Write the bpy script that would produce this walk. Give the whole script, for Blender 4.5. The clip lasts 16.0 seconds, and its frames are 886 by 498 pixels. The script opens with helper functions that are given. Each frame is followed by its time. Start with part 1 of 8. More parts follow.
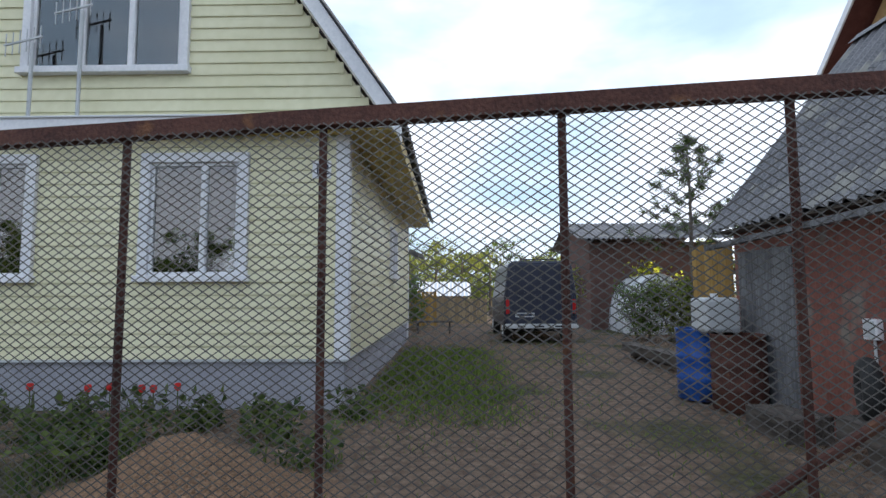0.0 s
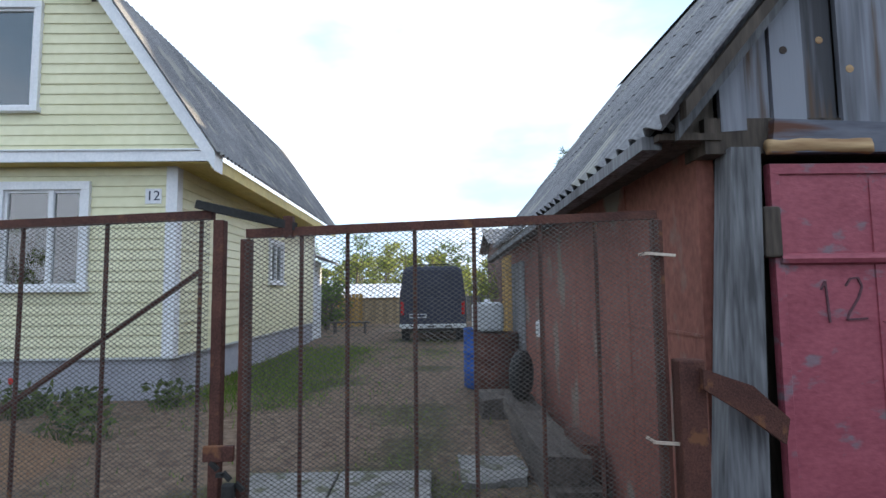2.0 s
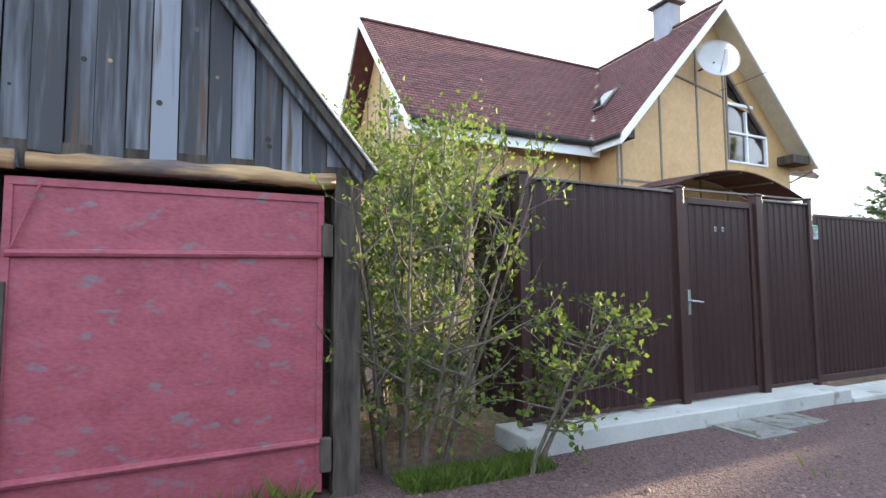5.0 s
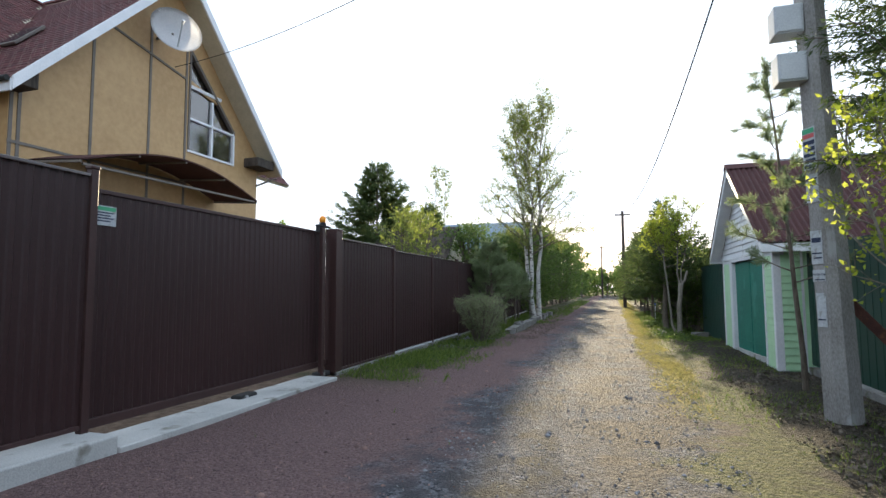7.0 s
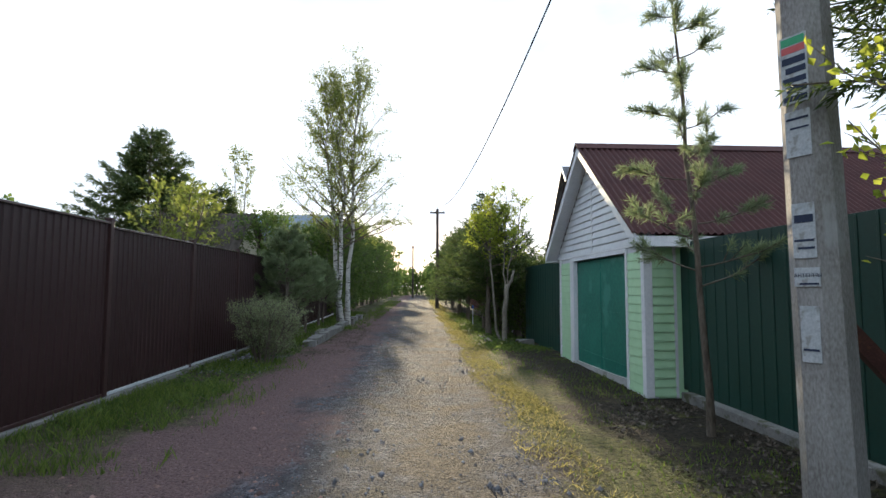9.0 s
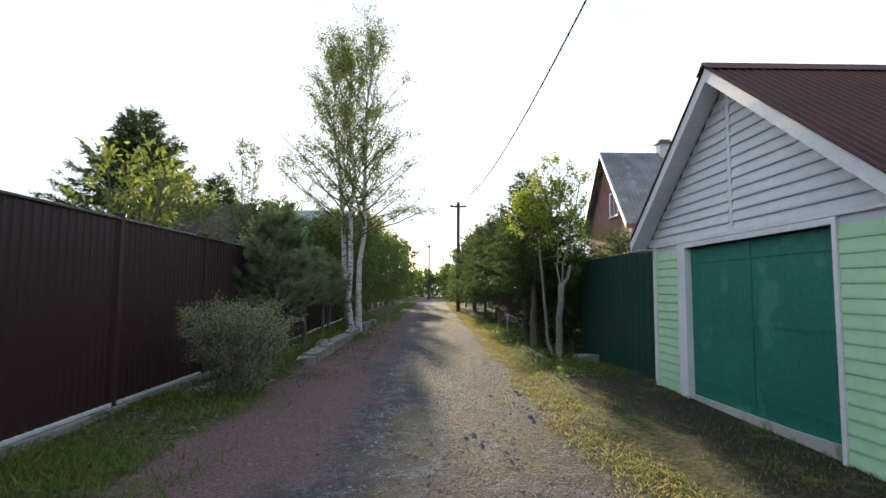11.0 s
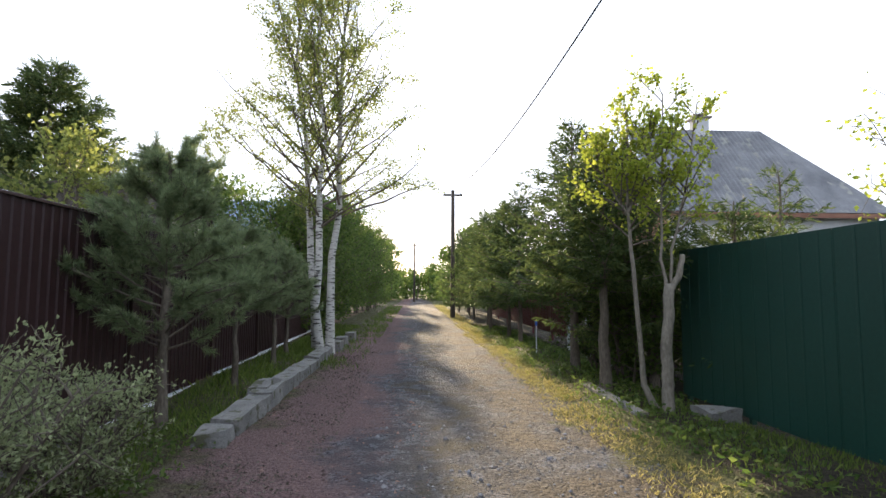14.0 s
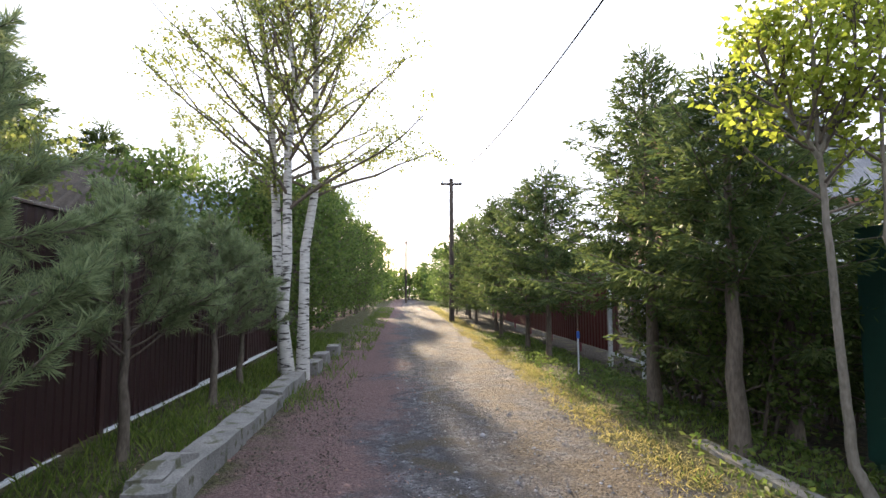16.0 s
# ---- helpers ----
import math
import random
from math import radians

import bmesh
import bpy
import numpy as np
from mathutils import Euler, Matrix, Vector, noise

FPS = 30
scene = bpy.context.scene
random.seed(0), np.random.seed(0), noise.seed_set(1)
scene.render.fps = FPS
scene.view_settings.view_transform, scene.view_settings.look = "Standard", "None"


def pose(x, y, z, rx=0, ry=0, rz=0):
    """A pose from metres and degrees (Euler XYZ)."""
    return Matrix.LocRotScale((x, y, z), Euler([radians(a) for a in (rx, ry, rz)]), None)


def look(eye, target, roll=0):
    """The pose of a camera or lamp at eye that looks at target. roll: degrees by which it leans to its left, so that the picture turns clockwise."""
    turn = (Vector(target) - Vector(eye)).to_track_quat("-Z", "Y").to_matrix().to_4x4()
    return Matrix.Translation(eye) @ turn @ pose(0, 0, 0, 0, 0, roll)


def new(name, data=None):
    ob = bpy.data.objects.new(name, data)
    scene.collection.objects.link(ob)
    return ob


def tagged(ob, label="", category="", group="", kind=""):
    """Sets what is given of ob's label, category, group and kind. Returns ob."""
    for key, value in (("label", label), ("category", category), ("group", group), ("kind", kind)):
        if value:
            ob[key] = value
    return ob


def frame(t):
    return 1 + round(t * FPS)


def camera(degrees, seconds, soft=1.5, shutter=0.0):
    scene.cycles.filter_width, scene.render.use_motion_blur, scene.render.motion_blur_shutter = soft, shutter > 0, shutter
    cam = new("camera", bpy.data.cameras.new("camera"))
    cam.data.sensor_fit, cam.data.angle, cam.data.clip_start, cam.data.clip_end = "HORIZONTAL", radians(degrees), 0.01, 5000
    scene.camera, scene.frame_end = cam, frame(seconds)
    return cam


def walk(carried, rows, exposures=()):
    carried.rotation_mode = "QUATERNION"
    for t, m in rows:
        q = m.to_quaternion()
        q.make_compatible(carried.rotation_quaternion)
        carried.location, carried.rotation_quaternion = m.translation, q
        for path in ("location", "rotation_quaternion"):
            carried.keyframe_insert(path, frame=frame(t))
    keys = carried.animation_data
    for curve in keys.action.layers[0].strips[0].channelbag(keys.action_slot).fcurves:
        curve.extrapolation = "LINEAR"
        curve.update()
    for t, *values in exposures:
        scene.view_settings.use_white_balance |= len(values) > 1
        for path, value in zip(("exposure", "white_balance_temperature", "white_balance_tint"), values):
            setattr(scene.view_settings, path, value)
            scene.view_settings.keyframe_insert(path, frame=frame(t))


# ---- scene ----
PATH = [
    (0, (-2.086, -6.669, 1.363), (-4.079, -6.701, 1.532), -0.3),
    (0.5, (-1.905, -6.23, 1.46), (-3.893, -6.08, 1.623), -0.6),
    (1, (-1.549, -5.644, 1.475), (-3.537, -5.786, 1.642), -0.7),
    (1.5, (-1.245, -4.926, 1.452), (-3.231, -5.094, 1.617), -0.9),
    (2, (-0.835, -4.258, 1.445), (-2.827, -4.216, 1.611), -0.7),
    (2.5, (-0.567, -3.622, 1.42), (-2.541, -3.351, 1.583), -0.7),
    (3, (-0.436, -2.948, 1.398), (-2.388, -2.545, 1.556), -0.7),
    (3.2, (-0.392, -2.676, 1.399), (-2.342, -2.261, 1.56), -0.8),
    (5.3, (0.536, 0.53, 1.366), (-1.221, 1.474, 1.511), -0.4),
    (5.5, (0.566, 0.905, 1.374), (-1.149, 1.924, 1.518), -0.4),
    (6, (0.629, 1.836, 1.379), (-0.825, 3.202, 1.522), -0.1),
    (6.5, (0.631, 2.697, 1.351), (-0.506, 4.336, 1.498), -0.2),
    (7, (0.777, 3.455, 1.365), (0.172, 5.356, 1.515), -0.3),
    (7.5, (0.569, 4.284, 1.382), (0.452, 6.275, 1.531), -0.0),
    (8, (0.503, 5.086, 1.406), (0.539, 7.08, 1.553), 0.0),
    (8.5, (0.429, 5.843, 1.426), (0.499, 7.837, 1.569), 0.3),
    (9, (0.396, 6.658, 1.408), (0.487, 8.651, 1.553), 0.2),
    (9.5, (0.314, 7.421, 1.372), (0.412, 9.413, 1.52), 0.2),
    (10, (0.272, 8.234, 1.348), (0.355, 10.226, 1.498), 0.2),
    (12.5, (-0.244, 12.102, 1.399), (-0.242, 14.096, 1.551), 0.3),
    (13, (-0.285, 12.864, 1.402), (-0.276, 14.858, 1.556), 0.2),
    (13.5, (-0.333, 13.619, 1.411), (-0.291, 15.612, 1.567), 0.2),
    (14, (-0.347, 14.419, 1.411), (-0.241, 16.41, 1.567), 0.2),
    (14.5, (-0.402, 15.187, 1.412), (-0.253, 17.175, 1.569), 0.2),
    (15, (-0.446, 15.949, 1.417), (-0.293, 17.937, 1.573), 0.1),
    (15.5, (-0.506, 16.675, 1.433), (-0.351, 18.663, 1.589), -0.1),
    (16, (-0.555, 17.432, 1.458), (-0.41, 19.421, 1.612), -0.2),
]
cam = camera(80.0, 16.0)
walk(cam, [(t, look(eye, target, roll)) for t, eye, target, roll in PATH],
     exposures=[(0, 0.98, 6250, 14), (1.5, 1.1, 6150, 13), (2.5, 1.6, 6050, 12), (3.2, 1.85, 6050, 12), (5.3, 2.2, 6050, 11), (6, 1.96, 6050, 11), (6.5, 1.73, 6050, 11),
                (7.5, 0.9, 6100, 11), (9, 0.93, 6100, 11), (12.5, 0.93, 6250, 12), (13.5, 1.2, 6300, 15), (14.5, 1.53, 6350, 17), (16, 1.74, 6350, 19)])

# ---- world, sun, exposure ----
SUN_AZ, SUN_EL = 4.6, 9.2          # degrees to the left of the lane's direction, and above the horizon
world = bpy.data.worlds.new("sky")
scene.world = world
world.use_nodes = True
wn, wl = world.node_tree.nodes, world.node_tree.links
wn.clear()
w_out, w_bg, w_sky = wn.new("ShaderNodeOutputWorld"), wn.new("ShaderNodeBackground"), wn.new("ShaderNodeTexSky")
w_sky.sky_type, w_sky.sun_disc = "NISHITA", False
w_sky.sun_elevation, w_sky.sun_rotation = radians(SUN_EL), radians(-SUN_AZ)
w_sky.dust_density, w_sky.air_density = 2.0, 1.0
w_tc, w_map, w_noise, w_ramp, w_mix = (wn.new("ShaderNodeTexCoord"), wn.new("ShaderNodeMapping"), wn.new("ShaderNodeTexNoise"),
                                      wn.new("ShaderNodeValToRGB"), wn.new("ShaderNodeMix"))
w_map.inputs["Scale"].default_value = (1.0, 1.0, 2.6)
w_noise.inputs["Scale"].default_value, w_noise.inputs["Detail"].default_value = 1.7, 6.0
w_ramp.color_ramp.elements[0].position, w_ramp.color_ramp.elements[1].position = 0.36, 0.60
w_mix.data_type = "RGBA"
w_ramp.color_ramp.elements[0].color = (0.60, 0.60, 0.60, 1)
w_thin = wn.new("ShaderNodeValToRGB")                      # bluish veil to thin bright cloud
w_thin.color_ramp.elements[0].position, w_thin.color_ramp.elements[1].position = 0.40, 0.56
w_thin.color_ramp.elements[0].color, w_thin.color_ramp.elements[1].color = (0.56, 0.76, 0.95, 1), (0.86, 0.93, 1.0, 1)
w_gain = wn.new("ShaderNodeVectorMath")
w_gain.operation = "SCALE"
w_gain.inputs["Scale"].default_value = 9.3
wl.new(w_noise.outputs["Fac"], w_thin.inputs["Fac"])
wl.new(w_thin.outputs["Color"], w_gain.inputs[0])
wl.new(w_gain.outputs[0], w_mix.inputs["B"])
wl.new(w_tc.outputs["Generated"], w_map.inputs["Vector"])
wl.new(w_map.outputs["Vector"], w_noise.inputs["Vector"])
wl.new(w_noise.outputs["Fac"], w_ramp.inputs["Fac"])
wl.new(w_ramp.outputs["Color"], w_mix.inputs["Factor"])
wl.new(w_sky.outputs["Color"], w_mix.inputs["A"])
wl.new(w_mix.outputs["Result"], w_bg.inputs["Color"])
wl.new(w_bg.outputs["Background"], w_out.inputs["Surface"])
w_bg.inputs["Strength"].default_value = 0.085

sun = new("sun", bpy.data.lights.new("sun", "SUN"))
sun.data.energy, sun.data.angle, sun.data.color = 5.0, radians(0.6), (1.0, 0.80, 0.50)
_a, _e = radians(SUN_AZ), radians(SUN_EL)
SUN_DIR = Vector((-math.sin(_a) * math.cos(_e), math.cos(_a) * math.cos(_e), math.sin(_e)))
sun.matrix_world = look(SUN_DIR * 60, (0, 0, 0))


# ---- materials ----
def material(name, low, high, rough=0.7, metal=0.0, fine=60.0, coarse=3.0, bump=0.15, stretch=(1, 1, 1), stain=None, stain_at=0.62, spec=0.4, per_piece=0.0):
    """Two tones mixed by coarse and fine noise, fine relief, and patches of a third tone."""
    m = bpy.data.materials.new(name)
    m.use_nodes = True
    n, l = m.node_tree.nodes, m.node_tree.links
    b = n["Principled BSDF"]
    tc, mp = n.new("ShaderNodeTexCoord"), n.new("ShaderNodeMapping")
    mp.inputs["Scale"].default_value = stretch
    l.new(tc.outputs["Object"], mp.inputs["Vector"])
    n1, n2 = n.new("ShaderNodeTexNoise"), n.new("ShaderNodeTexNoise")
    n1.inputs["Scale"].default_value, n1.inputs["Detail"].default_value = coarse, 5
    n2.inputs["Scale"].default_value, n2.inputs["Detail"].default_value = fine, 3
    l.new(mp.outputs["Vector"], n1.inputs["Vector"])
    l.new(mp.outputs["Vector"], n2.inputs["Vector"])
    mix, ramp = n.new("ShaderNodeMath"), n.new("ShaderNodeValToRGB")
    mix.operation = "MULTIPLY_ADD"
    mix.inputs[1].default_value = 0.5
    half = n.new("ShaderNodeMath")
    half.operation = "MULTIPLY"
    half.inputs[1].default_value = 0.5
    l.new(n2.outputs["Fac"], half.inputs[0])
    l.new(n1.outputs["Fac"], mix.inputs[0])
    l.new(half.outputs[0], mix.inputs[2])
    source = mix.outputs[0]
    if per_piece:
        info, add = n.new("ShaderNodeObjectInfo"), n.new("ShaderNodeMath")
        add.operation = "MULTIPLY_ADD"
        add.inputs[1].default_value = per_piece
        l.new(info.outputs["Random"], add.inputs[0])
        l.new(source, add.inputs[2])
        sub = n.new("ShaderNodeMath")
        sub.operation = "SUBTRACT"
        sub.inputs[1].default_value = per_piece / 2
        l.new(add.outputs[0], sub.inputs[0])
        source = sub.outputs[0]
    ramp.color_ramp.elements[0].position, ramp.color_ramp.elements[1].position = 0.36, 0.64
    ramp.color_ramp.elements[0].color, ramp.color_ramp.elements[1].color = (*low, 1), (*high, 1)
    l.new(source, ramp.inputs["Fac"])
    colour = ramp.outputs["Color"]
    if stain:
        n3, r3, mx = n.new("ShaderNodeTexNoise"), n.new("ShaderNodeValToRGB"), n.new("ShaderNodeMix")
        n3.inputs["Scale"].default_value, n3.inputs["Detail"].default_value = coarse * 1.7, 8
        r3.color_ramp.elements[0].position, r3.color_ramp.elements[1].position = stain_at - 0.03, stain_at + 0.05
        mx.data_type = "RGBA"
        l.new(mp.outputs["Vector"], n3.inputs["Vector"])
        l.new(n3.outputs["Fac"], r3.inputs["Fac"])
        l.new(r3.outputs["Color"], mx.inputs["Factor"])
        l.new(colour, mx.inputs["A"])
        mx.inputs["B"].default_value = (*stain, 1)
        colour = mx.outputs["Result"]
    l.new(colour, b.inputs["Base Color"])
    b.inputs["Roughness"].default_value, b.inputs["Metallic"].default_value = rough, metal
    b.inputs["Specular IOR Level"].default_value = spec
    if bump:
        bp = n.new("ShaderNodeBump")
        bp.inputs["Strength"].default_value, bp.inputs["Distance"].default_value = bump, 0.02
        l.new(source, bp.inputs["Height"])
        l.new(bp.outputs["Normal"], b.inputs["Normal"])
    return m


def leaf_material(name, low, high, glow=0.5):
    """Thin leaves: diffuse and translucent, each leaf of its own tone."""
    m = bpy.data.materials.new(name)
    m.use_nodes = True
    n, l = m.node_tree.nodes, m.node_tree.links
    n.remove(n["Principled BSDF"])
    geo, ramp, dif, tra, mix = (n.new("ShaderNodeNewGeometry"), n.new("ShaderNodeValToRGB"), n.new("ShaderNodeBsdfPrincipled"),
                                n.new("ShaderNodeBsdfTranslucent"), n.new("ShaderNodeMixShader"))
    ramp.color_ramp.elements[0].color, ramp.color_ramp.elements[1].color = (*low, 1), (*high, 1)
    l.new(geo.outputs["Random Per Island"], ramp.inputs["Fac"])
    l.new(ramp.outputs["Color"], dif.inputs["Base Color"])
    l.new(ramp.outputs["Color"], tra.inputs["Color"])
    dif.inputs["Roughness"].default_value, dif.inputs["Specular IOR Level"].default_value = 0.6, 0.25
    mix.inputs["Fac"].default_value = glow
    l.new(dif.outputs[0], mix.inputs[1])
    l.new(tra.outputs[0], mix.inputs[2])
    l.new(mix.outputs[0], n["Material Output"].inputs["Surface"])
    return m


def glass_material(name, tint=(0.02, 0.025, 0.03)):
    m = bpy.data.materials.new(name)
    m.use_nodes = True
    b = m.node_tree.nodes["Principled BSDF"]
    b.inputs["Base Color"].default_value = (*tint, 1)
    b.inputs["Roughness"].default_value, b.inputs["Specular IOR Level"].default_value = 0.04, 0.9
    return m


SIDING = material("yellow_vinyl_siding", (0.66, 0.63, 0.41), (0.74, 0.71, 0.49), 0.45, fine=8, coarse=0.8, bump=0.03, per_piece=0.06)
WHITE = material("white_painted_trim", (0.66, 0.67, 0.70), (0.80, 0.80, 0.82), 0.5, fine=25, coarse=2, bump=0.04)
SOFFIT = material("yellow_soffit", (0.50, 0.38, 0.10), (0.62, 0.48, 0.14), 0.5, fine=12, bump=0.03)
GREY_SLATE = material("weathered_corrugated_slate", (0.10, 0.10, 0.11), (0.24, 0.24, 0.25), 0.9, fine=40, coarse=1.2, bump=0.3, stain=(0.265, 0.26, 0.235), stain_at=0.60)
CONCRETE = material("pale_concrete", (0.34, 0.34, 0.33), (0.52, 0.51, 0.49), 0.9, fine=90, coarse=2, bump=0.25, stain=(0.22, 0.21, 0.18), stain_at=0.63)
KERB = material("dark_weathered_concrete", (0.13, 0.125, 0.12), (0.26, 0.25, 0.235), 0.95, fine=60, coarse=4, bump=0.7, stain=(0.09, 0.09, 0.055), stain_at=0.58)
PLINTH = material("grey_rendered_plinth", (0.26, 0.26, 0.30), (0.38, 0.38, 0.42), 0.9, fine=60, coarse=2, bump=0.3)
RUST = material("rusty_brown_steel", (0.055, 0.022, 0.018), (0.13, 0.055, 0.04), 0.75, 0.3, fine=120, coarse=6, bump=0.3, stain=(0.18, 0.08, 0.04), stain_at=0.64)
WIRE = material("dark_galvanised_wire", (0.08, 0.075, 0.07), (0.16, 0.15, 0.14), 0.6, 0.5, bump=0)
BRASS_WIRE = material("pale_binding_wire", (0.5, 0.42, 0.35), (0.65, 0.56, 0.48), 0.5, 0.4, bump=0)
PINK = material("faded_crimson_paint", (0.23, 0.048, 0.070), (0.33, 0.085, 0.112), 0.6, 0.05, fine=34, coarse=5.2, bump=0.25, stretch=(1, 0.75, 1.5), stain=(0.200, 0.130, 0.155), stain_at=0.635)
REDWALL = material("brick_red_painted_steel", (0.150, 0.053, 0.040), (0.265, 0.102, 0.075), 0.75, 0.05, fine=40, coarse=1.6, bump=0.2, stretch=(1, 1, 0.6), stain=(0.20, 0.17, 0.145), stain_at=0.60)
BLUEBOARD = material("worn_blue_grey_paint", (0.05, 0.055, 0.075), (0.15, 0.155, 0.19), 0.8, fine=30, coarse=4, bump=0.4, stretch=(1, 0.15, 1), stain=(0.10, 0.045, 0.03), stain_at=0.55)
OLDWOOD = material("weathered_grey_boards", (0.055, 0.055, 0.062), (0.235, 0.245, 0.285), 0.85, fine=22, coarse=5, bump=0.5, stretch=(1, 1, 0.07), stain=(0.10, 0.065, 0.045), stain_at=0.63, per_piece=0.42)
DARKWOOD = material("dark_rotten_wood", (0.03, 0.024, 0.02), (0.10, 0.08, 0.065), 0.9, fine=30, coarse=4, bump=0.6, stretch=(1, 1, 0.15))
FADEDINK = material("faded_dark_paint", (0.075, 0.035, 0.045), (0.13, 0.055, 0.07), 0.8, fine=90, coarse=20)
GREYWOOD = material("grey_split_wood", (0.055, 0.055, 0.06), (0.22, 0.225, 0.24), 0.85, fine=38, coarse=4, bump=0.5, stretch=(1, 1, 0.1))
KNOT = material("dark_wood_knot", (0.018, 0.013, 0.011), (0.06, 0.042, 0.032), 0.8, fine=120, coarse=20, bump=0.3)
RAWWOOD = material("broken_yellow_timber", (0.20, 0.10, 0.045), (0.52, 0.36, 0.19), 0.75, fine=30, coarse=4, bump=0.4, stretch=(1, 0.12, 1), stain=(0.11, 0.085, 0.085), stain_at=0.53)
BROWN = material("chocolate_coated_steel", (0.027, 0.0125, 0.0125), (0.038, 0.017, 0.017), 0.45, 0.0, fine=30, coarse=0.8, bump=0.03, spec=0.28)
BROWN_POST = material("chocolate_painted_post", (0.038, 0.019, 0.018), (0.053, 0.026, 0.024), 0.45, 0.0, fine=30, coarse=2, bump=0.03, spec=0.3)
CAP = material("glossy_brown_cap", (0.055, 0.035, 0.033), (0.075, 0.048, 0.045), 0.22, 0.0, fine=30, coarse=2, bump=0.02, spec=0.9)
STEEL = material("brushed_steel", (0.5, 0.5, 0.52), (0.65, 0.65, 0.66), 0.3, 0.9, bump=0.02)
GREEN = material("dark_green_coated_steel", (0.005, 0.036, 0.026), (0.008, 0.048, 0.036), 0.5, 0.0, fine=25, coarse=0.8, bump=0.03, spec=0.5)
DOORGREEN = material("teal_green_painted_door", (0.010, 0.13, 0.095), (0.020, 0.19, 0.14), 0.6, fine=20, coarse=1.5, bump=0.1, stain=(0.04, 0.22, 0.17), stain_at=0.63)
MINT = material("mint_vinyl_siding", (0.42, 0.66, 0.40), (0.50, 0.74, 0.48), 0.45, fine=8, coarse=0.8, bump=0.03, per_piece=0.06)
WHITESIDE = material("white_vinyl_siding", (0.58, 0.60, 0.64), (0.68, 0.70, 0.73), 0.45, fine=8, coarse=0.8, bump=0.03, per_piece=0.05)
MAROON_ROOF = material("maroon_bitumen_sheet", (0.050, 0.018, 0.018), (0.085, 0.032, 0.030), 0.85, fine=60, coarse=2, bump=0.2)
SHINGLE = material("red_brown_shingles", (0.085, 0.028, 0.028), (0.16, 0.060, 0.056), 0.85, fine=45, coarse=3, bump=0.35)
BEIGE = material("tan_facade_panel", (0.42, 0.265, 0.12), (0.52, 0.34, 0.165), 0.6, fine=8, coarse=0.7, bump=0.04)
BATTEN = material("grey_brown_joint_strip", (0.13, 0.11, 0.095), (0.18, 0.155, 0.135), 0.6, bump=0.03)
CREAM = material("cream_soffit_boards", (0.50, 0.45, 0.33), (0.60, 0.54, 0.41), 0.6, fine=15, bump=0.05)
GLASS = glass_material("dark_window_glass")
CURTAIN = material("drawn_brown_curtain", (0.035, 0.030, 0.022), (0.13, 0.11, 0.08), 0.9, fine=6, coarse=9, stretch=(1, 1, 0.05), bump=0.1)
LACE = material("white_lace_curtain", (0.25, 0.30, 0.36), (0.75, 0.80, 0.86), 0.9, fine=26, coarse=8, bump=0.1)
BLUE = material("blue_painted_drum", (0.010, 0.055, 0.26), (0.022, 0.10, 0.38), 0.45, fine=30, coarse=3, bump=0.05, stain=(0.05, 0.035, 0.03), stain_at=0.66)
VAN = material("dark_slate_blue_paint", (0.020, 0.024, 0.045), (0.030, 0.035, 0.060), 0.35, 0.1, fine=20, coarse=1, bump=0.01)
BLACK = material("black_rubber", (0.012, 0.012, 0.012), (0.03, 0.03, 0.03), 0.8, fine=60, bump=0.1)
GREYPLASTIC = material("pale_grey_plastic", (0.42, 0.44, 0.46), (0.55, 0.57, 0.58), 0.5, bump=0.02)
REDLAMP = material("red_lamp_lens", (0.35, 0.02, 0.02), (0.45, 0.03, 0.03), 0.2, bump=0)
AMBER = material("amber_beacon_lens", (0.75, 0.26, 0.02), (0.85, 0.32, 0.03), 0.25, bump=0)
PAPER = material("weathered_paper", (0.34, 0.36, 0.38), (0.54, 0.56, 0.58), 0.9, fine=60, coarse=9, bump=0.1, stain=(0.30, 0.30, 0.29), stain_at=0.58)
INK = material("dark_blue_print", (0.02, 0.03, 0.06), (0.03, 0.04, 0.08), 0.8, bump=0)
GREENINK = material("green_print", (0.06, 0.32, 0.16), (0.08, 0.38, 0.2), 0.8, bump=0)
REDINK = material("red_print", (0.50, 0.10, 0.10), (0.55, 0.14, 0.14), 0.8, bump=0)
BARK = material("grey_brown_bark", (0.07, 0.055, 0.042), (0.17, 0.14, 0.11), 0.9, fine=50, coarse=6, bump=0.6, stretch=(1, 1, 0.3))
PALEBARK = material("smooth_grey_bark", (0.13, 0.115, 0.09), (0.26, 0.23, 0.19), 0.85, fine=40, coarse=5, bump=0.3, stretch=(1, 1, 0.4))
BIRCHBARK = material("white_birch_bark", (0.36, 0.345, 0.32), (0.56, 0.54, 0.505), 0.75, fine=20, coarse=5, bump=0.2, stretch=(0.6, 0.6, 3.0), stain=(0.04, 0.035, 0.03), stain_at=0.57)
BIRCHLEAF = leaf_material("young_birch_leaf", (0.14, 0.18, 0.045), (0.30, 0.33, 0.09), 0.55)
SPRINGLEAF = leaf_material("green_spring_leaf", (0.065, 0.11, 0.018), (0.185, 0.235, 0.045), 0.45)
SHRUBLEAF = leaf_material("young_shrub_leaf", (0.20, 0.27, 0.03), (0.46, 0.50, 0.08), 0.65)
HEDGELEAF = leaf_material("hedge_leaf", (0.06, 0.11, 0.026), (0.17, 0.23, 0.06), 0.55)
DARKLEAF = leaf_material("bed_plant_leaf", (0.028, 0.055, 0.016), (0.13, 0.165, 0.045), 0.35)
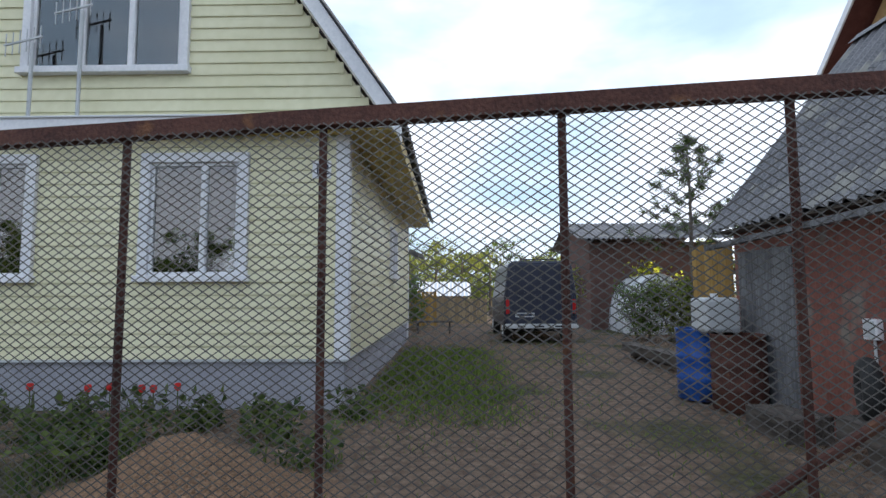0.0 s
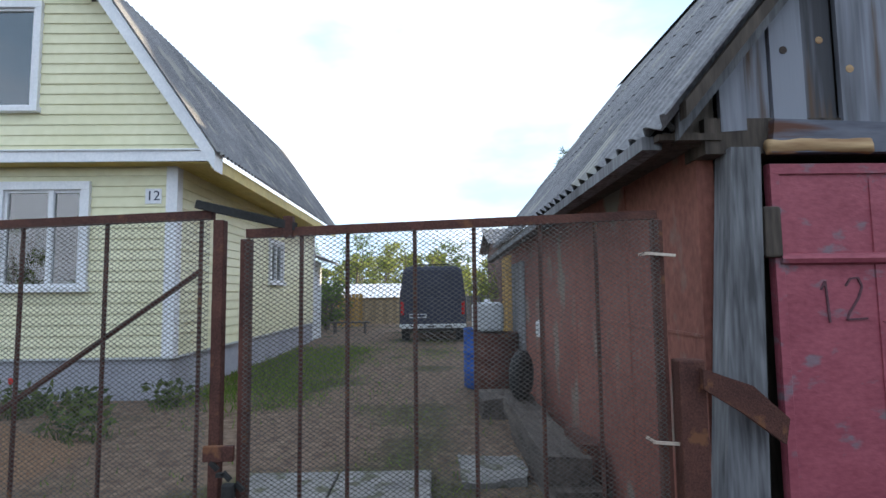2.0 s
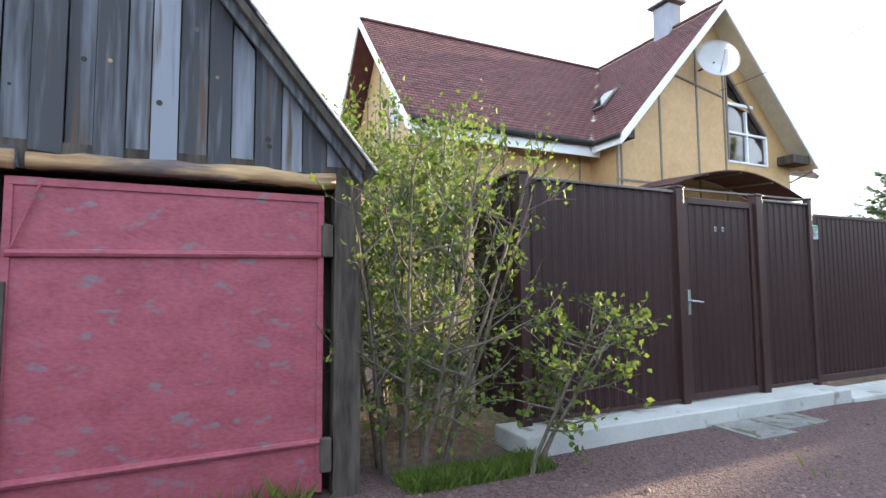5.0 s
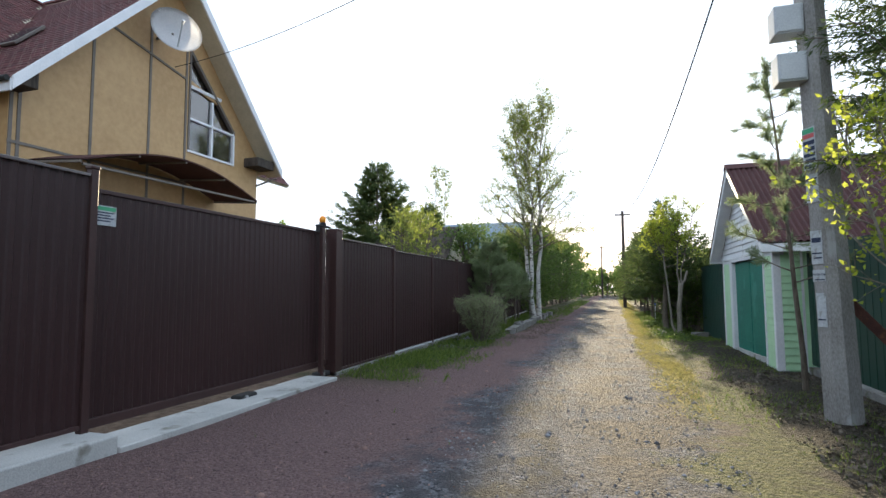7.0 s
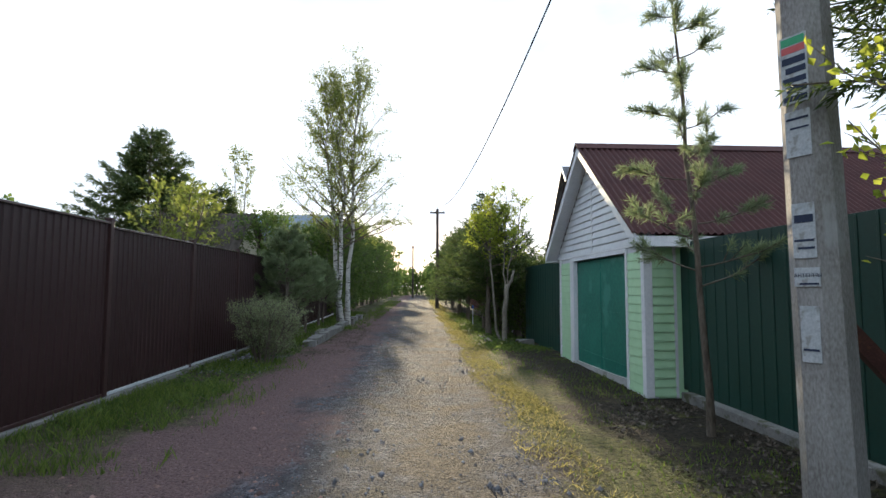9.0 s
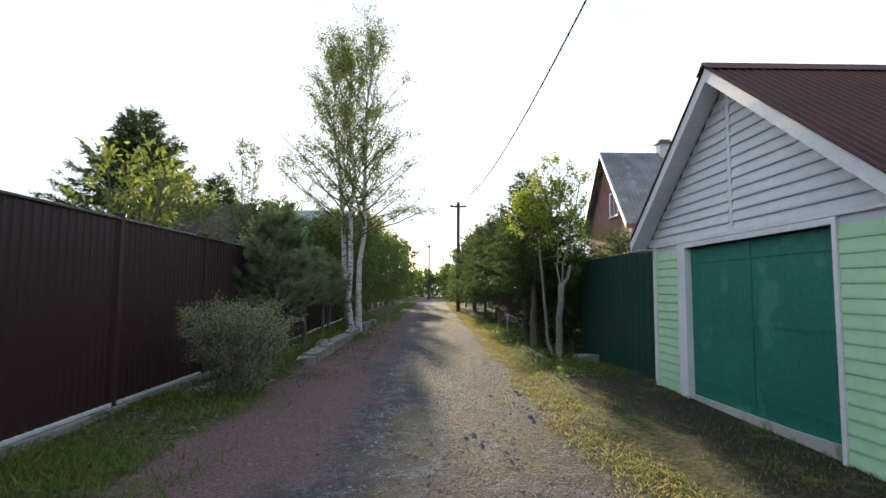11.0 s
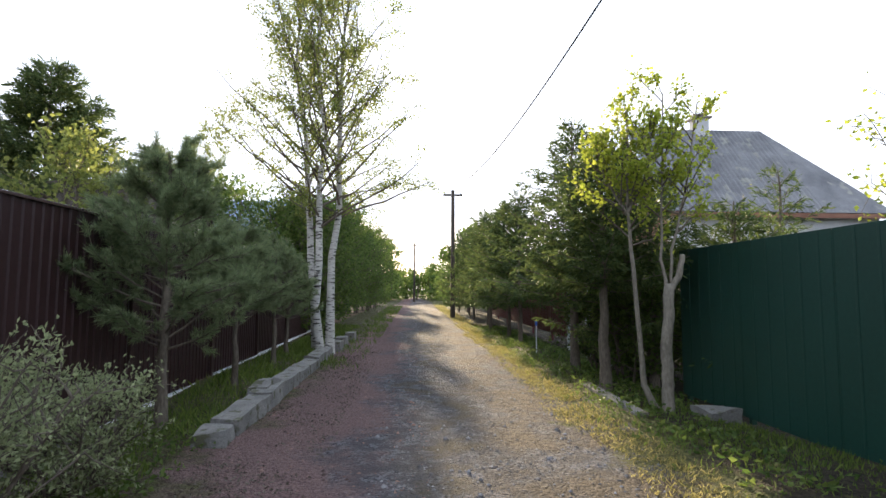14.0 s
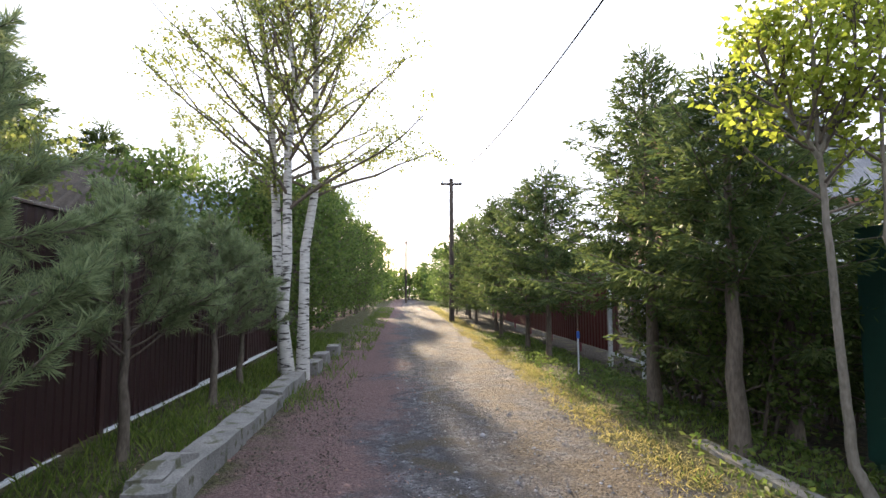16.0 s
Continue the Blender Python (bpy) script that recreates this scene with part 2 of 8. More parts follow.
NEEDLE = leaf_material("spruce_needles", (0.045, 0.078, 0.030), (0.135, 0.175, 0.055), 0.5)
PALELEAF = leaf_material("pale_grey_green_leaf", (0.17, 0.20, 0.10), (0.36, 0.40, 0.21), 0.5)
OLIVELEAF = leaf_material("olive_spring_leaf", (0.12, 0.16, 0.03), (0.27, 0.31, 0.07), 0.55)
PINENEEDLE = leaf_material("pine_needles", (0.125, 0.175, 0.090), (0.31, 0.365, 0.185), 0.6)
GRASS = leaf_material("grass_blades", (0.065, 0.115, 0.022), (0.20, 0.26, 0.055), 0.5)
POLE = material("stained_concrete_pole", (0.17, 0.155, 0.145), (0.34, 0.33, 0.32), 0.95, fine=80, coarse=3, bump=0.4, stretch=(1, 1, 0.4), stain=(0.36, 0.36, 0.36), stain_at=0.62)
# verge grass and moss, brightened to the yellow of low sun on it
MOSS = leaf_material("sunlit_moss_and_grass", (0.16, 0.16, 0.055), (0.42, 0.37, 0.15), 0.7)
PETAL = leaf_material("red_petals", (0.55, 0.03, 0.03), (0.70, 0.06, 0.05), 0.4)


# ---- mesh helpers ----
def mesh_object(name, bm, mat, parent=None, label="", smooth=False):
    me = bpy.data.meshes.new(name)
    bm.normal_update()
    bm.to_mesh(me)
    bm.free()
    me.materials.append(mat)
    if smooth:
        for p in me.polygons:
            p.use_smooth = True
    ob = new(name, me)
    ob.parent = parent
    if label:
        ob["label"] = label
    return ob


part = mesh_object


def shared(name, me, parent, m=None):
    """One more object on a mesh that already exists."""
    ob = new(name, me)
    ob.parent = parent
    if m is not None:
        ob.matrix_basis = m
    return ob


def data_object(name, verts, faces, mat, parent=None, label="", smooth=False):
    me = bpy.data.meshes.new(name)
    me.from_pydata(verts, [], faces)
    me.materials.append(mat)
    if smooth:
        me.polygons.foreach_set("use_smooth", [True] * len(me.polygons))
    ob = new(name, me)
    ob.parent = parent
    if label:
        ob["label"] = label
    return ob


def array_object(name, verts, faces, mat, parent=None, label=""):
    """A mesh from numpy arrays: verts (N, 3), faces (M, k) with one k."""
    me = bpy.data.meshes.new(name)
    k = faces.shape[1]
    me.vertices.add(len(verts))
    me.vertices.foreach_set("co", np.ascontiguousarray(verts, dtype=np.float32).ravel())
    me.loops.add(faces.size)
    me.loops.foreach_set("vertex_index", np.ascontiguousarray(faces, dtype=np.int32).ravel())
    me.polygons.add(len(faces))
    me.polygons.foreach_set("loop_start", np.arange(0, faces.size, k, dtype=np.int32))
    me.update(calc_edges=True)
    me.materials.append(mat)
    ob = new(name, me)
    ob.parent = parent
    if label:
        ob["label"] = label
    return ob


def empty(name, x=0.0, y=0.0, z=0.0, rz=0.0):
    ob = new(name)
    ob.matrix_basis = pose(x, y, z, 0, 0, rz)
    return ob


def box(bm, x0, y0, z0, x1, y1, z1, bevel=0.0):
    r = bmesh.ops.create_cube(bm, size=1.0, matrix=Matrix.LocRotScale(((x0 + x1) / 2, (y0 + y1) / 2, (z0 + z1) / 2), None, (abs(x1 - x0), abs(y1 - y0), abs(z1 - z0))))
    if bevel:
        es = list({e for v in r["verts"] for e in v.link_edges})
        bmesh.ops.bevel(bm, geom=es, offset=bevel, segments=2, affect="EDGES", profile=0.5)
    return bm


def boxed(x0, y0, z0, x1, y1, z1, bevel=0.0):
    return box(bmesh.new(), x0, y0, z0, x1, y1, z1, bevel)


def prism(pts, axis, a, b):
    """A solid from a polygon in the plane across axis ('x' or 'y'), from a to b. pts: (other, z)."""
    bm = bmesh.new()
    place = (lambda u, z, d: (d, u, z)) if axis == "x" else (lambda u, z, d: (u, d, z))
    v0, v1 = [bm.verts.new(place(u, z, a)) for u, z in pts], [bm.verts.new(place(u, z, b)) for u, z in pts]
    bm.faces.new(v0)
    bm.faces.new(v1[::-1])
    for i in range(len(pts)):
        j = (i + 1) % len(pts)
        bm.faces.new((v0[j], v0[i], v1[i], v1[j]))
    bmesh.ops.recalc_face_normals(bm, faces=bm.faces)
    return bm


def beam(bm, p, q, w, h=None, sides=4):
    """A straight bar from p to q."""
    p, q = Vector(p), Vector(q)
    d = q - p
    m = Matrix.Translation((p + q) / 2) @ d.to_track_quat("Z", "Y").to_matrix().to_4x4()
    if sides == 4:
        bmesh.ops.create_cube(bm, size=1.0, matrix=m @ Matrix.Diagonal((w, h or w, d.length, 1)))
    else:
        bmesh.ops.create_cone(bm, cap_ends=True, segments=sides, radius1=w / 2, radius2=(h or w) / 2, depth=d.length, matrix=m)
    return bm


def bar(p, q, w, h=None, sides=4):
    return beam(bmesh.new(), p, q, w, h, sides)


def sheet(origin, along, across, wave, thickness, name, mat, parent, label=""):
    """A profiled sheet: wave is a list of (distance along, height) over the width; it runs straight along 'across'. Normal = along x across."""
    o, u, v = Vector(origin), Vector(along).normalized(), Vector(across)
    nrm = u.cross(v.normalized())
    verts, faces = [], []
    for d, h in wave:
        a = o + u * d + nrm * h
        verts += [tuple(a), tuple(a + v), tuple(a - nrm * thickness), tuple(a + v - nrm * thickness)]
    for i in range(len(wave) - 1):
        k = 4 * i
        faces += [(k, k + 4, k + 5, k + 1), (k + 2, k + 3, k + 7, k + 6), (k, k + 2, k + 6, k + 4), (k + 1, k + 5, k + 7, k + 3)]
    e = 4 * (len(wave) - 1)
    faces += [(0, 1, 3, 2), (e, e + 2, e + 3, e + 1)]
    return data_object(name, verts, faces, mat, parent, label)


def trapeze(width, pitch=0.115, depth=0.012):
    """The profile of ribbed fence sheet."""
    out, d = [], 0.0
    while d < width - 0.001:
        for f, h in ((0, 0), (0.30, 0), (0.42, depth), (0.74, depth), (0.86, 0)):
            if d + f * pitch < width:
                out.append((d + f * pitch, h))
        d += pitch
    out.append((width, 0))
    return out


def ripple(width, pitch=0.15, depth=0.05, steps=6):
    n = max(2, int(width / pitch * steps))
    return [(width * i / n, depth / 2 * math.sin(2 * math.pi * width * i / n / pitch)) for i in range(n + 1)]


def ground_z(x, y):
    """Height of the ground."""
    def step(a, b, v):
        t = min(1, max(0, (v - a) / (b - a)))
        return t * t * (3 - 2 * t)
    z = 0.10 * step(-2.20, -2.5, x) * step(18.5, 23.0, y) * (1 - step(60, 70, y)) * (1 - step(-12, -16, x))
    z -= 0.14 * step(2.6, 3.6, x) * step(18.5, 21, y) * (1 - step(38, 44, y)) * (1 - step(7, 9, x))
    z += 0.50 * math.exp(-(((x + 5.55) / 0.55) ** 2 + ((y + 8.4) / 0.62) ** 2))
    if y > -3.0 or x > -3.3:
        z += 0.035 * noise.noise((x * 0.5, y * 0.5, 0)) * (0.4 if abs(x) < 2 else 1)
    else:
        z += 0.05 * noise.noise((x * 0.6, y * 0.6, 3))
    return z


# ---- ground ----
def ground_material():
    """Gravel lane, red grit beside it, grass verges and bare yard earth, told apart by where they lie; sun and shade
    tint lane and right verge.
    """
    m = bpy.data.materials.new("gravel_grit_and_grass")
    m.use_nodes = True
    n, l = m.node_tree.nodes, m.node_tree.links
    b = n["Principled BSDF"]
    tc = n.new("ShaderNodeTexCoord")
    sep = n.new("ShaderNodeSeparateXYZ")
    l.new(tc.outputs["Object"], sep.inputs[0])

    def tex(scale, detail=4):
        t = n.new("ShaderNodeTexNoise")
        t.inputs["Scale"].default_value, t.inputs["Detail"].default_value = scale, detail
        l.new(tc.outputs["Object"], t.inputs["Vector"])
        return t.outputs["Fac"]

    def math_node(op, a, c):
        k = n.new("ShaderNodeMath")
        k.operation = op
        for i, v in enumerate((a, c)):
            if isinstance(v, (int, float)):
                k.inputs[i].default_value = v
            else:
                l.new(v, k.inputs[i])
        return k.outputs[0]

    def ramp(fac, p0, p1, c0=(0, 0, 0), c1=(1, 1, 1)):
        r = n.new("ShaderNodeValToRGB")
        r.color_ramp.elements[0].position, r.color_ramp.elements[1].position = p0, p1
        r.color_ramp.elements[0].color, r.color_ramp.elements[1].color = (*c0, 1), (*c1, 1)
        l.new(fac, r.inputs["Fac"])
        return r.outputs["Color"]

    def smooth(v, a, c):
        k = n.new("ShaderNodeMapRange")
        k.interpolation_type = "SMOOTHSTEP"
        k.inputs["From Min"].default_value, k.inputs["From Max"].default_value = a, c
        l.new(v, k.inputs["Value"])
        return k.outputs["Result"]

    def blend(f, a, c):
        k = n.new("ShaderNodeMix")
        k.data_type = "RGBA"
        l.new(f, k.inputs["Factor"])
        l.new(a, k.inputs["A"])
        l.new(c, k.inputs["B"])
        return k.outputs["Result"]

    wob = math_node("MULTIPLY", math_node("SUBTRACT", tex(0.7), 0.5), 2.2)
    x = math_node("ADD", sep.outputs["X"], wob)
    wob2 = math_node("MULTIPLY", math_node("SUBTRACT", tex(5.0), 0.5), 0.9)
    x = math_node("ADD", x, wob2)
    def pebbles(scale):
        v = n.new("ShaderNodeTexVoronoi")
        v.inputs["Scale"].default_value = scale
        l.new(tc.outputs["Object"], v.inputs["Vector"])
        k = n.new("ShaderNodeSeparateColor")
        l.new(v.outputs["Color"], k.inputs[0])
        return k.outputs[0], v.outputs["Distance"]

    tone, dist = pebbles(34)
    tone2, dist2 = pebbles(75)
    stones = ramp(math_node("ADD", math_node("MULTIPLY", tone, 0.55), math_node("MULTIPLY", tone2, 0.45)), 0.12, 0.92, (0.024, 0.025, 0.032), (0.225, 0.225, 0.252))
    grit = ramp(tex(70, 5), 0.33, 0.68, (0.040, 0.039, 0.044), (0.115, 0.111, 0.118))
    gravel = blend(smooth(tex(4.5, 5), 0.40, 0.60), stones, grit)
    # tan right of the middle: low sun on the gravel, put into its colour
    sunlit_gravel = ramp(math_node("ADD", math_node("MULTIPLY", tex(60, 5), 0.7), math_node("MULTIPLY", tone, 0.3)), 0.30, 0.68, (0.048, 0.037, 0.029), (0.185, 0.146, 0.108))
    gravel = blend(math_node("MULTIPLY", smooth(x, 0.1, 0.9), smooth(tex(1.3, 5), 0.36, 0.58)), gravel, sunlit_gravel)
    # trodden brown ridge between the wheel tracks
    ridge = math_node("MULTIPLY", smooth(x, -0.35, -0.05), smooth(math_node("MULTIPLY", x, -1), -0.35, -0.05))
    gravel = blend(math_node("MULTIPLY", ridge, smooth(tex(2.2, 5), 0.42, 0.6)), gravel, ramp(tex(50, 5), 0.34, 0.68, (0.050, 0.044, 0.034), (0.14, 0.12, 0.09)))
    red = ramp(math_node("ADD", math_node("MULTIPLY", tex(38, 6), 0.75), math_node("MULTIPLY", tone2, 0.25)), 0.28, 0.72, (0.100, 0.062, 0.060), (0.285, 0.185, 0.178))
    grass = ramp(tex(14, 6), 0.35, 0.66, (0.050, 0.048, 0.022), (0.13, 0.13, 0.055))
    earth = ramp(tex(9, 7), 0.34, 0.68, (0.155, 0.102, 0.072), (0.315, 0.222, 0.158))
    moss = ramp(tex(18, 6), 0.35, 0.66, (0.052, 0.058, 0.020), (0.17, 0.165, 0.055))
    col = blend(smooth(x, -1.15, -0.45), red, gravel)
    col = blend(smooth(x, 1.35, 1.75), col, moss)
    # leaf litter on the right verge, its colour darkened for the trees' shade
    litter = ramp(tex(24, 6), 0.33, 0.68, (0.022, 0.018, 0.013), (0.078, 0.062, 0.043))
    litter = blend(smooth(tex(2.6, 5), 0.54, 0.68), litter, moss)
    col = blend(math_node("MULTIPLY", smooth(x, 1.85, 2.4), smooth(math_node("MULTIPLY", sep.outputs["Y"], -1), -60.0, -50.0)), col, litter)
    verge = math_node("MULTIPLY", smooth(math_node("MULTIPLY", x, -1), 1.75, 2.3), smooth(sep.outputs["Y"], 9.5, 12.5))
    col = blend(verge, col, grass)
    far = smooth(math_node("MULTIPLY", sep.outputs["X"], -1), 3.3, 3.6)
    yard = blend(smooth(tex(0.55), 0.52, 0.66), earth, grass)
    sand = ramp(tex(40, 5), 0.30, 0.70, (0.21, 0.122, 0.072), (0.40, 0.25, 0.152))
    dx, dy = math_node("ADD", sep.outputs["X"], 5.55), math_node("ADD", sep.outputs["Y"], 8.4)
    d2 = math_node("ADD", math_node("MULTIPLY", dx, dx), math_node("MULTIPLY", dy, dy))
    yard = blend(smooth(math_node("ADD", d2, math_node("MULTIPLY", wob2, 0.6)), 1.3, 0.7), yard, sand)
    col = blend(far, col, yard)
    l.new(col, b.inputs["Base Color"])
    b.inputs["Roughness"].default_value = 0.92
    b.inputs["Specular IOR Level"].default_value = 0.25
    bp = n.new("ShaderNodeBump")
    bp.inputs["Strength"].default_value, bp.inputs["Distance"].default_value = 0.9, 0.05
    l.new(math_node("ADD", math_node("MULTIPLY", tex(45, 6), 1.0), math_node("ADD", math_node("MULTIPLY", tex(7, 4), 1.2), math_node("MULTIPLY", math_node("ADD", dist, dist2), -0.8))), bp.inputs["Height"])
    l.new(bp.outputs["Normal"], b.inputs["Normal"])
    return m


GROUND = ground_material()
# x and y lines of the sheet, close together near the lane and wide apart to the horizon
_xs = [-900, -300, -120, -60, -40] + [-30 + 1.0 * i for i in range(22)] + [-8 + 0.2 * i for i in range(91)] + [11 + i for i in range(9)] + [25, 40, 80, 300, 900]
_ys = [-900, -300, -100, -50, -25] + [-18 + 0.5 * i for i in range(14)] + [-11 + 0.22 * i for i in range(210)] + [36 + i for i in range(30)] + [75, 100, 160, 300, 900]
_v = [(x, y, ground_z(x, y)) for y in _ys for x in _xs]
_nx = len(_xs)
_f = [(j * _nx + i, j * _nx + i + 1, (j + 1) * _nx + i + 1, (j + 1) * _nx + i) for j in range(len(_ys) - 1) for i in range(_nx - 1)]
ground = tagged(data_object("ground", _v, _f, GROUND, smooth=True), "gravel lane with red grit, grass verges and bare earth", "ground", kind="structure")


# ---- shared building pieces ----
def lap_boards(parent, plane, at, out, rows, spans, mat, name="siding_board", lip=0.021):
    """Horizontal lap boards on a wall. plane 'x' or 'y': wall at that coordinate, facing out (+1 or -1).
    rows: z edges; spans(z0, z1): the stretches (a, b) to cover."""
    for z0, z1 in zip(rows, rows[1:]):
        for a, b in spans(z0, z1):
            if b - a < 0.04:
                continue
            bm = bmesh.new()
            prof = [(0.0, z0 - 0.004), (lip, z0), (lip * 1.02, z0 + 0.018), (0.004, z1), (0.0, z1)]
            pts = [(at + out * d, z) for d, z in prof]
            if plane == "x":
                ends = [[bm.verts.new((p, e, z)) for p, z in pts] for e in (a, b)]
            else:
                ends = [[bm.verts.new((e, p, z)) for p, z in pts] for e in (a, b)]
            for i in range(len(pts)):
                j = (i + 1) % len(pts)
                bm.faces.new((ends[0][i], ends[0][j], ends[1][j], ends[1][i]))
            bm.faces.new(ends[0][::-1])
            bm.faces.new(ends[1])
            bmesh.ops.recalc_face_normals(bm, faces=bm.faces)
            part(name, bm, mat, parent)


def cut(spans, holes, z0, z1):
    """Takes openings (a, b, low, high) out of the stretches at the heights z0 to z1."""
    for ha, hb, lo, hi in holes:
        if z1 > lo + 0.01 and z0 < hi - 0.01:
            spans = [s for a, b in spans for s in ((a, min(b, ha)), (max(a, hb), b)) if s[1] > s[0]]
    return spans


def window(parent, plane, at, out, a, b, z0, z1, mullions, label="", trim=0.09, depth=0.10, backing=None, rails=(), name="window"):
    """A framed window in a wall: trim, frame, mullions, a pane between each two and a curtain behind."""
    def bx(u0, d0, w0, u1, d1, w1, bevel=0.006):
        p0, p1 = at + out * d0, at + out * d1
        return boxed(min(p0, p1), u0, w0, max(p0, p1), u1, w1, bevel) if plane == "x" else boxed(u0, min(p0, p1), w0, u1, max(p0, p1), w1, bevel)
    w = part(name, bx(a, -0.02, z1 - trim, b, 0.05, z1), WHITE, parent, label)
    part("window_frame", bx(a, -0.02, z0 + 0.02, a + trim, 0.05, z1 - trim), WHITE, w)
    part("window_frame", bx(b - trim, -0.02, z0 + 0.02, b, 0.05, z1 - trim), WHITE, w)
    part("window_sill", bx(a - 0.03, -0.02, z0 - 0.05, b + 0.03, 0.09, z0 + 0.03), WHITE, w)
    ia, ib, i0, i1 = a + trim, b - trim, z0 + 0.03, z1 - trim
    edges = [ia] + [ia + (ib - ia) * f for f in mullions] + [ib]
    for e in edges[1:-1]:
        part("mullion", bx(e - 0.035, -0.05, i0, e + 0.035, 0.02, i1), WHITE, w)
    for r in rails:
        part("mullion", bx(ia, -0.052, i0 + (i1 - i0) * r - 0.02, ib, 0.015, i0 + (i1 - i0) * r + 0.02), WHITE, w)
    for e0, e1 in zip(edges, edges[1:]):
        p0, p1 = e0 + 0.002, e1 - 0.002
        for u0, w0, u1, w1 in ((p0, i0, p1, i0 + 0.04), (p0, i1 - 0.04, p1, i1), (p0, i0 + 0.04, p0 + 0.04, i1 - 0.04), (p1 - 0.04, i0 + 0.04, p1, i1 - 0.04)):
            part("sash", bx(u0, -0.048, w0, u1, 0.008, w1, 0.004), WHITE, w)
        part("pane", bx(p0 + 0.01, -0.030, i0 + 0.01, p1 - 0.01, -0.022, i1 - 0.01, 0), PANE, w)
    if backing:
        part("curtain", bx(ia, -depth - 0.03, i0, ib, -depth, i1, 0), backing, w)
    return w


def pane_material():
    """Window glass: clear with a mirror-like gloss."""
    m = bpy.data.materials.new("window_pane")
    m.use_nodes = True
    n, l = m.node_tree.nodes, m.node_tree.links
    n.remove(n["Principled BSDF"])
    fres, tra, glo, mix = n.new("ShaderNodeFresnel"), n.new("ShaderNodeBsdfTransparent"), n.new("ShaderNodeBsdfGlossy"), n.new("ShaderNodeMixShader")
    fres.inputs["IOR"].default_value = 2.5
    tra.inputs["Color"].default_value = (0.75, 0.78, 0.80, 1)
    glo.inputs["Roughness"].default_value = 0.02
    l.new(fres.outputs[0], mix.inputs["Fac"])
    l.new(tra.outputs[0], mix.inputs[1])
    l.new(glo.outputs[0], mix.inputs[2])
    l.new(mix.outputs[0], n["Material Output"].inputs["Surface"])
    return m


PANE = pane_material()


def letters(text, size, mat, name, parent, m, depth=0.002):
    """Lettering, turned into a mesh."""
    cu = bpy.data.curves.new(name, "FONT")
    cu.body, cu.size, cu.extrude, cu.align_x, cu.align_y = text, size, depth, "CENTER", "CENTER"
    tmp = bpy.data.objects.new("lettering_source", cu)
    me = bpy.data.meshes.new_from_object(tmp)
    bpy.data.objects.remove(tmp)
    me.materials.clear()
    me.materials.append(mat)
    ob = new(name, me)
    ob.parent = parent
    ob.matrix_basis = m
    return ob


FACE_X = Matrix(((0, 0, 1, 0), (1, 0, 0, 0), (0, 1, 0, 0), (0, 0, 0, 1)))   # lettering that faces +x


# ---- the yellow house ----
HX, HY0, HY1 = -8.43, -14.0, -7.93        # front wall, and its two corners
HXB = -17.3
HC = (HY0 + HY1) / 2
H_EAVE, H_BREAK, H_RIDGE = (3.70, 3.26), (1.95, 5.80), (0.0, 7.0)   # half widths and heights of the roof


